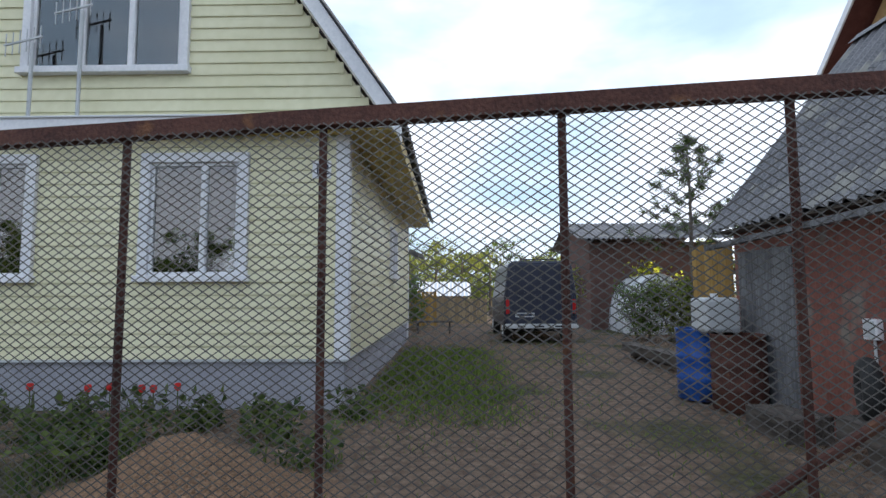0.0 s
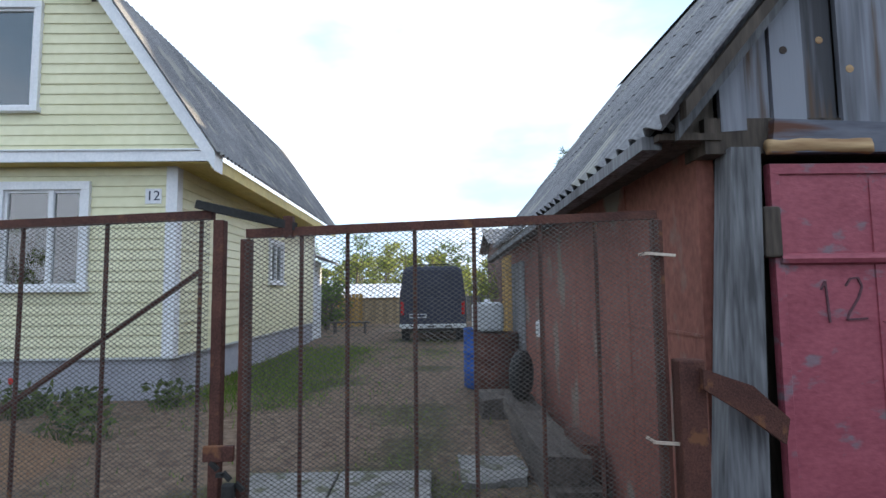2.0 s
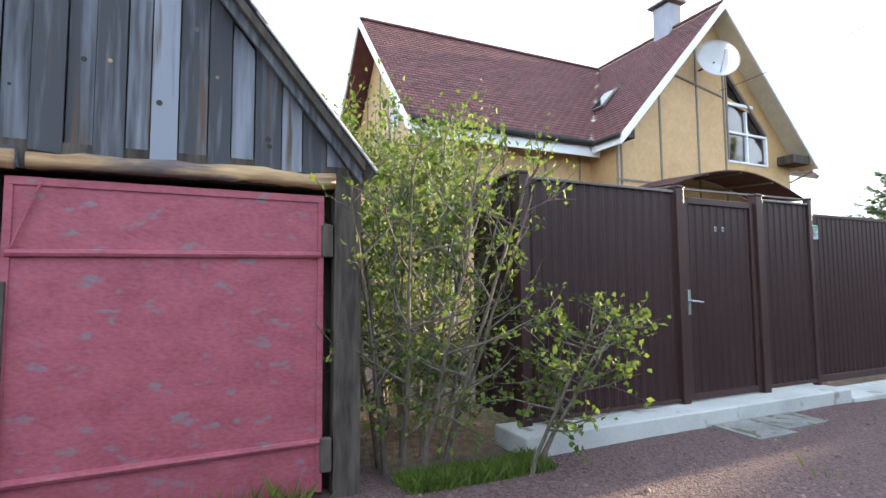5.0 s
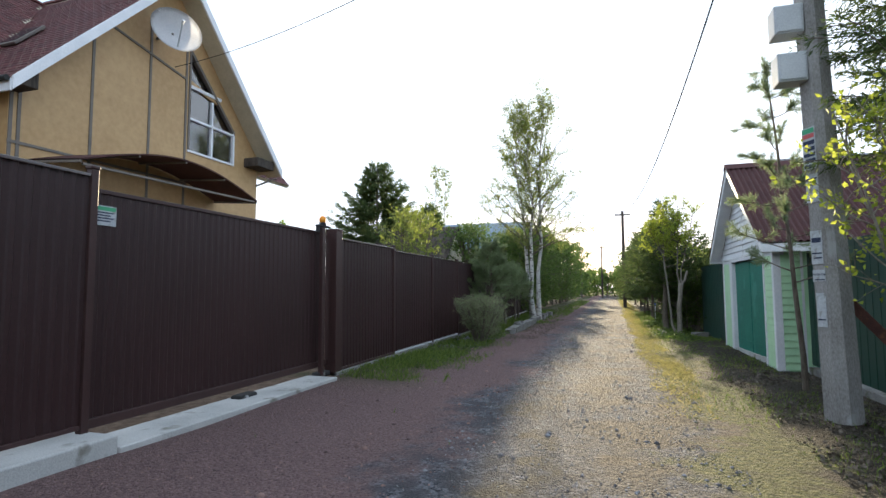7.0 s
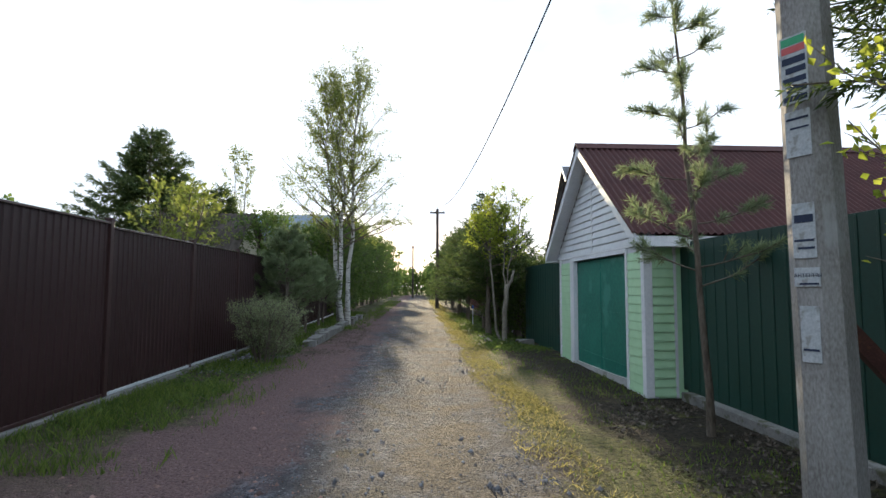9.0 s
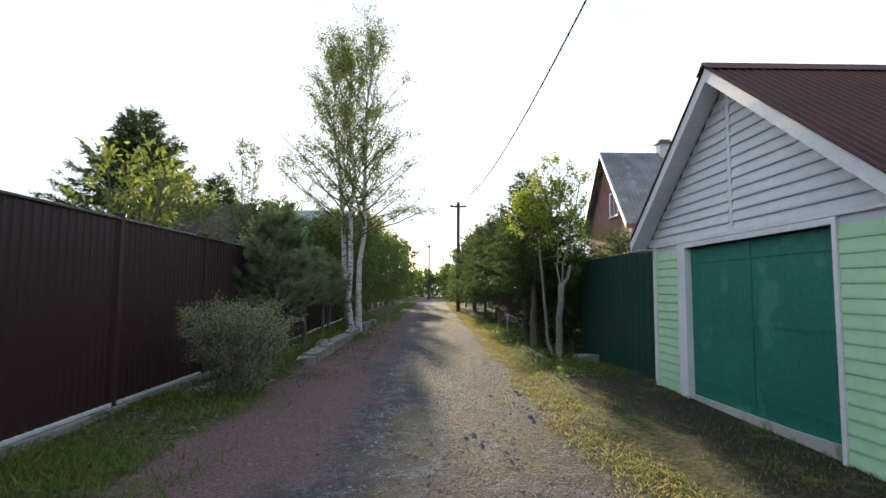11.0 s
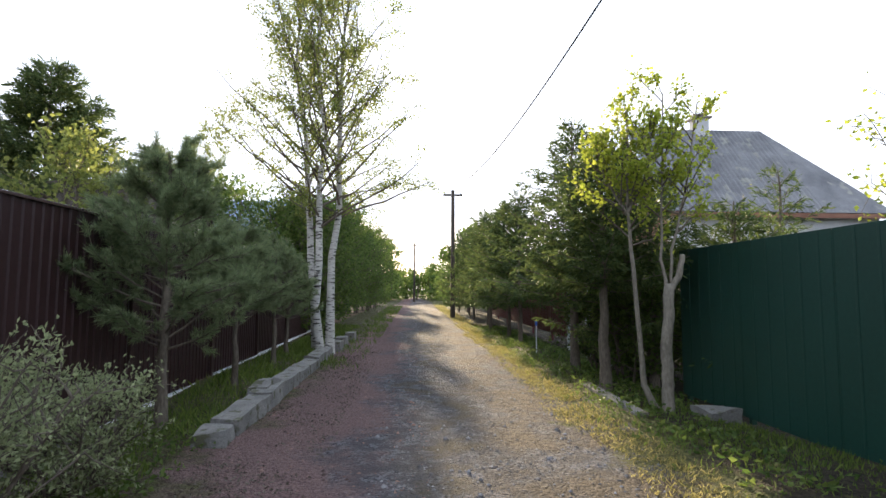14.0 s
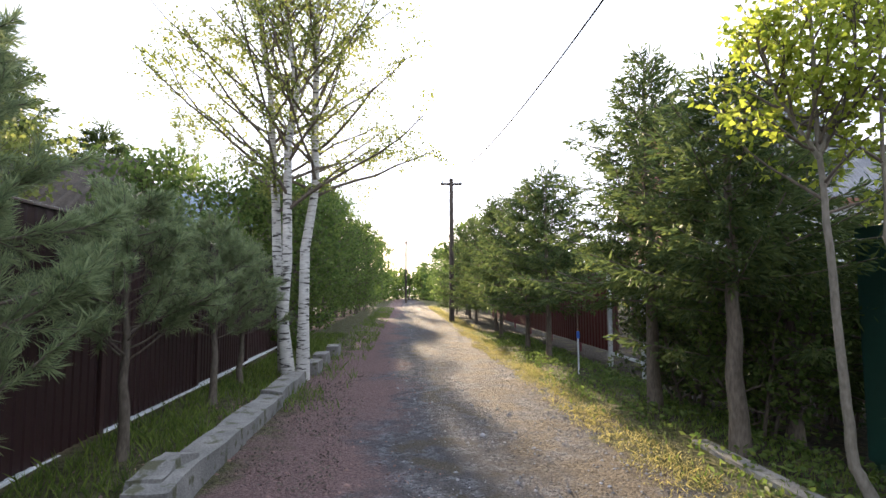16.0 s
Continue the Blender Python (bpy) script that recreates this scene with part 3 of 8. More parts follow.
def yellow_house():
    h = tagged(empty("house", HX, HC, 0), "yellow vinyl-sided house with a steep two-pitch slate roof", "house")
    h.matrix_basis = Matrix()
    part("plinth", boxed(HXB + 0.03, HY0 + 0.03, -0.2, HX - 0.03, HY1 - 0.03, 0.57, 0.01), PLINTH, h, "grey rendered plinth")
    part("plinth_ledge", boxed(HXB - 0.02, HY0 - 0.02, 0.57, HX + 0.025, HY1 + 0.025, 0.60), GREYPLASTIC, h)
    w1, w0, w2 = (-10.46, -9.13, 1.57, 3.10), (-13.08, -11.75, 1.57, 3.10), (-12.02, -9.92, 4.16, 5.78)
    holes = (w1, w0, w2)
    # front wall core with the three openings cut through, then the other walls
    zs, low = [0.6, 1.57, 3.10, 3.32], []
    for z0, z1 in zip(zs, zs[1:]):
        for a, b in cut([(HY0, HY1)], holes, z0, z1):
            low.append((a, b, z0, z1))
    bm = bmesh.new()
    for a, b, z0, z1 in low:
        box(bm, HX - 0.2, a, z0, HX, b, z1)
    part("front_wall", bm, SIDING, h)
    sw = (-13.8, -12.7, 1.72, 2.72)
    bm = bmesh.new()
    for z0, z1 in ((0.6, 1.72), (1.72, 2.72), (2.72, 3.3)):
        for a, b in cut([(HXB, HX - 0.2)], (sw,), z0, z1):
            box(bm, a, HY1 - 0.2, z0, b, HY1, z1)
    part("side_wall", bm, SIDING, h)
    part("side_wall", boxed(HXB, HY0, 0.6, HX - 0.2, HY0 + 0.2, 3.3), SIDING, h)
    part("back_wall", boxed(HXB, HY0 + 0.2, 0.6, HXB + 0.2, HY1 - 0.2, 3.3), SIDING, h)
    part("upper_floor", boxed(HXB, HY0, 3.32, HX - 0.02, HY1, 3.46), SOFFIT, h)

    def half(z):
        """Half width of the gable at height z."""
        (e, ez), (k, kz), (_, rz) = H_EAVE, H_BREAK, H_RIDGE
        return e + (k - e) * (z - ez) / (kz - ez) if z < kz else max(0.0, k * (rz - z) / (rz - kz))
    gx = HX + 0.02
    bm = bmesh.new()
    for z0, z1, ab in ((3.46, 4.16, None), (5.78, 5.80, None)):
        v = [(HC - half(z0) + 0.10, z0), (HC + half(z0) - 0.10, z0), (HC + half(z1) - 0.10, z1), (HC - half(z1) + 0.10, z1)]
        t = prism(v, "x", gx - 0.15, gx)
        me = bpy.data.meshes.new("tmp")
        t.to_mesh(me)
        t.free()
        bm.from_mesh(me)
        bpy.data.meshes.remove(me)
    for s in (-1, 1):
        e = -12.02 if s < 0 else -9.92
        v = [(e, 4.16), (HC + s * (half(4.16) - 0.10), 4.16), (HC + s * (half(5.78) - 0.10), 5.78), (e, 5.78)]
        t = prism(v, "x", gx - 0.15, gx)
        me = bpy.data.meshes.new("tmp")
        t.to_mesh(me)
        t.free()
        bm.from_mesh(me)
        bpy.data.meshes.remove(me)
    t = prism([(HC - 1.7, 5.80), (HC + 1.7, 5.80), (HC, 6.85)], "x", gx - 0.15, gx)
    me = bpy.data.meshes.new("tmp")
    t.to_mesh(me)
    t.free()
    bm.from_mesh(me)
    bpy.data.meshes.remove(me)
    part("gable_wall", bm, SIDING, h)
    rows = [0.60 + 0.152 * i for i in range(18)] + [3.32]
    lap_boards(h, "x", HX, 1, rows, lambda z0, z1: cut([(HY0 + 0.1, HY1 - 0.14)], (w1, w0), z0, z1), SIDING)
    lap_boards(h, "y", HY1, 1, rows, lambda z0, z1: cut([(HXB + 0.1, HX - 0.14)], (sw,), z0, z1), SIDING)
    rows = [3.48 + 0.152 * i for i in range(22)]
    lap_boards(h, "x", gx, 1, rows, lambda z0, z1: cut([(HC - half(z1) + 0.05, HC + half(z1) - 0.05)], (w2,), z0, z1), SIDING)
    # corner trims
    part("corner_trim", boxed(HX - 0.14, HY1 - 0.14, 0.59, HX + 0.026, HY1 + 0.026, 3.32, 0.006), WHITE, h)
    part("corner_trim", boxed(HX - 0.14, HY0 - 0.026, 0.59, HX + 0.026, HY0 + 0.14, 3.32, 0.006), WHITE, h)
    part("corner_trim", boxed(HXB - 0.026, HY1 - 0.14, 0.59, HXB + 0.14, HY1 + 0.026, 3.30, 0.006), WHITE, h)
    for (a, b, z0, z1), mul, bk in ((w1, (0.60,), CURTAIN), (w0, (0.60,), CURTAIN)):
        window(h, "x", HX + 0.02, 1, a, b, z0, z1, mul, "white-framed window with drawn curtains", 0.12, backing=bk)
    window(h, "x", gx + 0.02, 1, *w2, (0.335, 0.665), "wide white-framed three-pane attic window", 0.10, backing=CURTAIN)
    window(h, "y", HY1 + 0.02, 1, *sw, (0.5,), "white-framed side window", 0.1, backing=CURTAIN)
    # band under the gable, soffits, fascias and rake boards
    part("fascia", boxed(HX + 0.27, HC - 3.64, 3.32, HX + 0.30, HC + 3.64, 3.50, 0.004), WHITE, h)
    part("drip_ledge", boxed(HX + 0.02, HC - 3.6, 3.47, HX + 0.32, HC + 3.6, 3.485), GREYPLASTIC, h)
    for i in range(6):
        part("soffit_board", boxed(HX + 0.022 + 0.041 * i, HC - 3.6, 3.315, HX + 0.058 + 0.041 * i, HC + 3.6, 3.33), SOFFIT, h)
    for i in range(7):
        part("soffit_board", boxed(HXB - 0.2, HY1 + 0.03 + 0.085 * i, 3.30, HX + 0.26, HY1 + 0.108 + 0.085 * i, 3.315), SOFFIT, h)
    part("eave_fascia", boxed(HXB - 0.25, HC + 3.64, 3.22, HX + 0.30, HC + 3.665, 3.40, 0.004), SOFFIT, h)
    for s in (-1, 1):
        e, k, r = (HC + s * H_EAVE[0], H_EAVE[1]), (HC + s * H_BREAK[0], H_BREAK[1]), (HC, H_RIDGE[1])
        for nm, p, q in (("rake_board", e, k), ("rake_board", k, r)):
            part(nm, prism([(p[0], p[1] - 0.08), (p[0], p[1] + 0.20), (q[0], q[1] + 0.20), (q[0], q[1] - 0.08)], "x", HX + 0.04, HX + 0.325), WHITE, h)
        # two slate slopes a side
        x0, wdt = HX + 0.36, HX + 0.36 - (HXB - 0.25)
        for p, q in ((e, k), (k, r)):
            o = Vector((x0, p[0] + s * 0.06, p[1] + 0.17)) if s > 0 else Vector((x0 - wdt, p[0] - 0.06, p[1] + 0.17))
            ac = Vector((0, q[0] - p[0], q[1] - p[1])) * 1.03
            sheet(o, (-1, 0, 0) if s > 0 else (1, 0, 0), ac, ripple(wdt, 0.15, 0.045), 0.012, "roof_slope", GREY_SLATE, h, "grey corrugated slate roof")
    # house number
    plate = part("number_plate", boxed(HX + 0.02, -8.36, 2.77, HX + 0.032, -8.13, 2.99, 0.003), WHITE, h, "white enamel plate with number 12")
    letters("12", 0.20, INK, "numeral", plate, Matrix.Translation((HX + 0.034, -8.245, 2.88)) @ FACE_X)
    # lean-to at the back
    x0, x1 = HXB - 1.7, HXB
    part("annex_wall", boxed(x0, HY1 - 3.0, 0, x1, HY1 - 0.12, 2.55), WHITESIDE, h, "white annex behind the house")
    part("annex_roof", prism([(HY1 - 3.2, 3.9), (HY1 - 3.2, 4.0), (HY1 + 0.42, 2.52), (HY1 + 0.40, 2.44)], "x", x0 - 0.2, x1 - 0.26), GREY_SLATE, h)
    # aerial on the gable
    return h


yellow_house()


def aerial(x, y, z0, z1, name="tv_aerial"):
    a = tagged(empty(name, x, y, z0), "thin grey television aerial pole on the gable band", "aerial")
    part("pole", bar((0, 0, 0), (0, 0, z1 - z0), 0.045, sides=10), GREYPLASTIC, a)
    part("foot", boxed(-0.06, -0.05, 0, 0.05, 0.05, 0.03, 0.004), GREYPLASTIC, a)
    part("boom", bar((0, -0.35, z1 - z0 - 0.03), (0, 0.12, z1 - z0 + 0.08), 0.02), GREYPLASTIC, a)
    for i in range(6):
        yy = -0.33 + 0.085 * i
        part("rod", bar((0, yy, z1 - z0 - 0.17 + 0.02 * i), (0, yy, z1 - z0 + 0.12 + 0.02 * i), 0.009), GREYPLASTIC, a)
    return a


aerial(HX + 0.20, -11.18, 3.485, 4.85)
aerial(HX + 0.20, -11.78, 3.485, 4.45)


# ---- wire-mesh gate in front of the yard ----
def wire_panel(bm, p0, p1, z0, z1, wide=0.028, tall=0.018, gauge=0.0021):
    """Diamond mesh between two uprights: two families of straight slanting wires."""
    p0, p1 = Vector((*p0, 0)), Vector((*p1, 0))
    L = (p1 - p0).length
    u = (p1 - p0) / L
    H, k = z1 - z0, tall / wide
    verts, faces = [], []
    c = -L * k
    nrm = Vector((0, 0, 1)).cross(u) * gauge
    while c < H + L * k:
        for sgn in (1, -1):
            # z = c + sgn*k*s
            pts = []
            for s in (0.0, L):
                z = c + sgn * k * s
                pts.append((s, z))
            (s0, a), (s1, b) = pts
            if a == b or max(a, b) <= 0 or min(a, b) >= H:
                continue
            def at_z(z):
                return s0 + (z - a) / (b - a) * (s1 - s0)
            t0, t1 = (s0, a), (s1, b)
            if a < 0: t0 = (at_z(0), 0)
            elif a > H: t0 = (at_z(H), H)
            if b < 0: t1 = (at_z(0), 0)
            elif b > H: t1 = (at_z(H), H)
            A, B = p0 + u * t0[0] + Vector((0, 0, z0 + t0[1])), p0 + u * t1[0] + Vector((0, 0, z0 + t1[1]))
            side = (B - A).normalized().cross(nrm.normalized()) * gauge * 0.6
            off = nrm * (0.6 * sgn)
            i = len(verts)
            for P in (A, B):
                verts += [P + off + side, P + off - side, P + off + nrm * 0.9]
            faces += [(i, i + 1, i + 4, i + 3), (i + 1, i + 2, i + 5, i + 4), (i + 2, i, i + 3, i + 5)]
        c += tall
    vs = [bm.verts.new(v) for v in verts]
    for f in faces:
        bm.faces.new([vs[i] for i in f])
    return bm


def gate_leaf(ends, top, bars, low=0.10, brace=None, name="wire_gate", label="", mesh_tall=0.018, stiles=(0, 1)):
    """A steel frame with upright bars, filled with diamond mesh. ends: (y, x) of both sides; top: heights at both."""
    (ya, xa), (yb, xb) = ends
    X = lambda y: xa + (xb - xa) * (y - ya) / (yb - ya)
    Z = lambda y: top[0] + (top[1] - top[0]) * (y - ya) / (yb - ya)
    g = tagged(empty(name), label, "gate")
    part("top_rail", bar((xa, ya, top[0] - 0.022), (xb, yb, top[1] - 0.022), 0.034, 0.036), RUST, g)
    part("bottom_rail", bar((xa, ya, low), (xb, yb, low), 0.045, 0.05), RUST, g)
    for y in [(ya, yb)[k] for k in stiles]:
        part("stile", boxed(X(y) - 0.022, y - 0.021, low + 0.025, X(y) + 0.022, y + 0.021, Z(y) - 0.045, 0.004), RUST, g)
    for y in bars:
        part("upright_bar", bar((X(y) - 0.012, y, low), (X(y) - 0.012, y, Z(y) - 0.04), 0.018, sides=8), RUST, g)
    if brace:
        (y0, z0), (y1, z1) = brace
        part("brace", bar((X(y0) - 0.03, y0, z0), (X(y1) - 0.03, y1, z1), 0.024, sides=8), RUST, g)
    bm = bmesh.new()
    wire_panel(bm, (xa + 0.03, ya), (xb + 0.03, yb), low, min(top) - 0.05, tall=mesh_tall)
    for v in bm.verts:          # the mesh follows the slope of the rail
        v.co.z = low + (v.co.z - low) * (Z(v.co.y) - 0.04 - low) / (min(top) - 0.05 - low)
    part("wire_mesh", bm, WIRE, g, "dark diamond wire mesh")
    return g


gate_left = gate_leaf(((-9.6, -3.44), (-5.16, -3.02)), (1.70, 1.80), (-9.1, -8.7, -8.25, -7.82, -7.40, -6.945, -6.44, -6.0, -5.625, -5.215),
                      brace=((-6.9, 0.42), (-5.22, 1.55)), stiles=(0,), label="long rusty steel gate leaf filled with diamond wire mesh")
gate_right = gate_leaf(((-5.02, -3.02), (-3.30, -3.06)), (1.72, 1.79), (-4.80, -4.61, -4.33, -4.08, -3.80, -3.56), label="rusty steel gate leaf with wire mesh beside the garage")
for z in (0.83, 1.60):
    bm = bmesh.new()
    beam(bm, (-3.02, -3.36, z), (-3.02, -3.24, z - 0.01), 0.012)
    beam(bm, (-3.10, -3.36, z), (-3.02, -3.36, z), 0.012)
    part("wire_tie", bm, BRASS_WIRE, gate_right, "pale twist of binding wire")


def gate_post(x, y, top):
    p = tagged(empty("gate_post", x, y, 0), "rusty square steel gate post with a leaning bar and padlock chain", "post")
    part("post", boxed(-0.024, -0.022, -0.1, 0.024, 0.022, top - 0.045, 0.005), RUST, p)
    part("hasp", boxed(0.035, -0.03, 0.80, 0.055, 0.09, 0.86, 0.004), RUST, p)
    bm = bmesh.new()
    for k in range(5):
        beam(bm, (0.05, 0.0 + 0.025 * k, 0.80 - 0.03 * (k % 2) - 0.02 * k), (0.05, 0.03 + 0.025 * k, 0.77 - 0.02 * k), 0.016)
    part("chain", bm, BLACK, p)
    part("padlock", boxed(0.04, 0.05, 0.66, 0.07, 0.10, 0.72, 0.008), BLACK, p)
    part("slanted_bar", bar((0.02, -0.09, top + 0.020), (0.0, 0.31, top - 0.075), 0.036, 0.034), BLACK, p, "dark leaning steel bar")
    part("hook", boxed(-0.02, 0.26, top - 0.12, 0.02, 0.30, top - 0.03, 0.003), RUST, p)
    return p


gate_post(-3.02, -5.13, 1.80)


# ---- the old garage with the crimson doors ----
GX, GYL, GYR, GXB = -3.08, -2.98, 1.00, -8.9
G_MID, G_RIDGE, G_EAVE = -1.10, 4.74, 2.20


def old_garage():
    g = tagged(empty("garage"), "old timber garage with crimson steel doors and a grey corrugated roof", "garage")
    # side and back walls
    part("side_wall", boxed(GXB, GYL - 0.06, -0.1, GX - 0.12, GYL + 0.02, 2.15), REDWALL, g, "rusty red sheet wall with bare patches")
    for i, x in enumerate((-4.1, -5.3, -6.6, -7.7)):
        part("wall_seam", boxed(x - 0.012, GYL - 0.067, 0, x + 0.012, GYL - 0.058, 2.1), REDWALL, g)
    part("side_panel", boxed(-8.8, GYL - 0.078, 0.02, -7.75, GYL - 0.062, 1.86, 0.003), GREYWOOD, g, "bare weathered grey panel")
    part("wall_seam", boxed(GXB + 1, GYL - 0.067, 1.23, GX - 0.14, GYL - 0.0585, 1.245), REDWALL, g)
    part("side_wall", boxed(GXB, GYR - 0.02, -0.1, GX - 0.12, GYR + 0.06, 2.15), DARKWOOD, g, "dark plank wall")
    part("back_wall", prism([(GYL, -0.1), (GYR, -0.1), (GYR, 2.2), (G_MID, G_RIDGE - 0.15), (GYL, 2.2)], "x", GXB, GXB + 0.08), OLDWOOD, g)
    # corner posts
    part("corner_post", prism([(-3.10, -0.05), (-2.90, -0.05), (-2.83, 2.06), (-2.96, 2.06)], "x", GX - 0.10, GX + 0.03), GREYWOOD, g, "split grey timber post")
    part("corner_post", prism([(0.84, -0.05), (1.02, -0.05), (1.02, 2.1), (0.84, 2.1)], "x", GX - 0.10, GX + 0.025), DARKWOOD, g, "dark rotten timber post")
    part("lintel", boxed(GX - 0.2, -3.05, 2.04, GX - 0.01, 1.05, 2.2), DARKWOOD, g)
    # broken beam ends over the doors: two ragged split logs
    random.seed(4)
    part("lintel_board", prism([(-2.78, 2.035), (-0.88, 2.035), (-0.9, 2.15), (-1.5, 2.175), (-2.2, 2.165), (-2.76, 2.185)], "x", GX - 0.012, GX + 0.03), BLUEBOARD, g, "split board with worn blue-grey paint")
    part("gable_board", prism([(-3.17, 2.09), (-2.984, 2.09), (-2.984, G_RIDGE - 0.10 - abs(-2.984 - G_MID) * (G_RIDGE - G_EAVE) / (G_MID + 3.21)), (-3.17, G_RIDGE - 0.10 - abs(-3.17 - G_MID) * (G_RIDGE - G_EAVE) / (G_MID + 3.21))], "x", GX - 0.075, GX - 0.05), DARKWOOD, g)
    for ya, yb, r in ((-2.80, -2.34, 0.042), (-1.72, -0.90, 0.062), (-0.85, 0.84, 0.06)):
        bm = bmesh.new()
        n, rings = 26, []
        for i in range(n + 1):
            y = ya + (yb - ya) * i / n
            ring = []
            for k in range(8):
                a = 2 * math.pi * k / 8
                rr = r * (0.75 + 0.5 * noise.noise((y * 2.2, math.cos(a) * 0.8, math.sin(a) * 0.8 + 5 * (ya > -1))) + 0.25 * noise.noise((y * 9, a, 1)))
                ring.append(bm.verts.new((GX + 0.02 + rr * math.cos(a) * 0.8, y, (2.09 if r > 0.05 else 2.055) + 0.012 * math.sin(y * 2) + 1.1 * rr * math.sin(a))))
            rings.append(ring)
        for r0, r1 in zip(rings, rings[1:]):
            for k in range(8):
                bm.faces.new((r0[k], r0[(k + 1) % 8], r1[(k + 1) % 8], r1[k]))
        bm.faces.new(rings[0][::-1])
        bm.faces.new(rings[-1])
        part("split_beam", bm, RAWWOOD, g, "splintered yellow timber beam", True)
    # unseen dark sheet, added so the gaps between boards stay dark
    part("dark_backing", prism([(GYL + 0.03, 0), (GYR - 0.03, 0), (GYR - 0.03, 2.2), (G_MID, G_RIDGE - 0.2), (GYL + 0.03, 2.2)], "x", GX - 0.28, GX - 0.21), DARKWOOD, g, "added dark backing that stops light through the gaps")
    # gable boards, each one uneven
    y, k = -2.98, 0
    slope = (G_RIDGE - G_EAVE) / (G_MID - (-3.21))
    while y < 0.98:
        w = random.uniform(0.11, 0.17)
        w = min(w, 1.0 - y)
        d = random.uniform(0.0, 0.025) if k % 2 else random.uniform(0.02, 0.045)
        def top(v):
            return G_RIDGE - 0.10 - abs(v - G_MID) * slope
        if min(top(y), top(y + w)) > 2.16:
            o = 0.004
            part("gable_board", prism([(y + o, 2.15 - random.uniform(0, 0.03)), (y + w - o, 2.15 - random.uniform(0, 0.03)), (y + w - o, top(y + w)), (y + o, top(y))], "x", GX - 0.03 + d - 0.025, GX - 0.03 + d), OLDWOOD, g)
            hi = min(top(y), top(y + w))
            for _ in range(random.choice((0, 1, 1, 2)) if hi > 2.6 else 0):
                kz, ky, kr = random.uniform(2.25, min(hi - 0.1, 3.6)), y + w * random.uniform(0.3, 0.7), random.uniform(0.012, 0.038)
                part("knot", bar((GX - 0.045 + d, ky, kz), (GX - 0.0275 + d, ky, kz), kr, sides=9), KNOT if random.random() < 0.75 else RAWWOOD, g)
        y += w
        k += 1
    # rake boards and roof
    for s in (-1, 1):
        ye = G_MID + s * (G_MID + 3.21)
        p, q = (ye, G_EAVE), (G_MID, G_RIDGE)
        part("rake_board", prism([(p[0], p[1] - 0.12), (p[0], p[1] - 0.01), (q[0], q[1] - 0.01), (q[0], q[1] - 0.12)], "x", GX + 0.05, GX + 0.085), GREYWOOD, g)
        part("rake_lath", prism([(p[0], p[1] - 0.05), (p[0], p[1] + 0.02), (q[0], q[1] + 0.02), (q[0], q[1] - 0.05)], "x", GX + 0.10, GX + 0.16), DARKWOOD, g)
        x0, wdt = GX + 0.17, GX + 0.17 - (GXB - 0.2)
        # slate laid in four courses, each over the one below
        dy, dz = G_MID - ye, G_RIDGE - G_EAVE
        for c in range(3):
            f0, f1 = c / 3 - (0.03 if c else 0.04), (c + 1) / 3
            a = Vector((x0, ye + dy * f0, G_EAVE + 0.05 + dz * f0 + 0.016 * c))
            if s > 0:
                a.x -= wdt
            ac = Vector((0, dy * (f1 - f0), dz * (f1 - f0)))
            # left slope faces -y: runs along +x
            if s < 0:
                sheet(a - Vector((wdt, 0, 0)), (1, 0, 0), ac, ripple(wdt, 0.175, 0.055), 0.010, "slate_course", GREY_SLATE, g)
            else:
                sheet(a + Vector((wdt, 0, 0)), (-1, 0, 0), ac, ripple(wdt, 0.175, 0.055), 0.010, "slate_course", GREY_SLATE, g)
    part("ridge_cap", prism([(G_MID - 0.16, G_RIDGE - 0.02), (G_MID, G_RIDGE + 0.13), (G_MID + 0.16, G_RIDGE - 0.02), (G_MID, G_RIDGE + 0.10)], "x", GXB - 0.22, GX + 0.2), GREY_SLATE, g)
    part("eave_gutter", bar((GXB - 0.05, -3.36, 1.93), (GX - 0.05, -3.27, 2.10), 0.09, 0.06), GREYWOOD, g, "pale timber eave board")
    part("eave_soffit", boxed(GXB, -3.26, 2.10, GX, -2.98, 2.13), DARKWOOD, g)
    # doors
    dz0, dz1 = 0.06, 1.995
    for nm, a, b in (("door", -2.78, -0.985), ("door", -0.945, 0.77)):
        d = part(nm, boxed(GX - 0.045, a, dz0, GX - 0.005, b, dz1, 0.008), PINK, g, "crimson steel garage door leaf with flaking paint")
        for z in (1.573, 0.36):
            part("stiffener", bar((GX + 0.002, a + 0.02, z), (GX + 0.002, b - 0.02, z + (0.0 if a < -1 else 0.02)), 0.05, 0.045, 8), PINK, d)
        part("frame_edge", boxed(GX - 0.006, a, dz1 - 0.05, GX + 0.006, b, dz1 - 0.005, 0.002), PINK, d)
        part("frame_edge", boxed(GX - 0.006, a, dz0, GX + 0.006, a + 0.04, dz1 - 0.05, 0.002), PINK, d)
        part("frame_edge", boxed(GX - 0.006, b - 0.04, dz0, GX + 0.006, b, dz1 - 0.05, 0.002), PINK, d)
        for hz in ((1.70, 0.30)):
            y = a - 0.02 if a < -1 else b + 0.015
            part("hinge", boxed(GX - 0.03, y - 0.03, hz - 0.12, GX + 0.028, y + 0.045, hz + 0.1, 0.01), DARKWOOD, d)
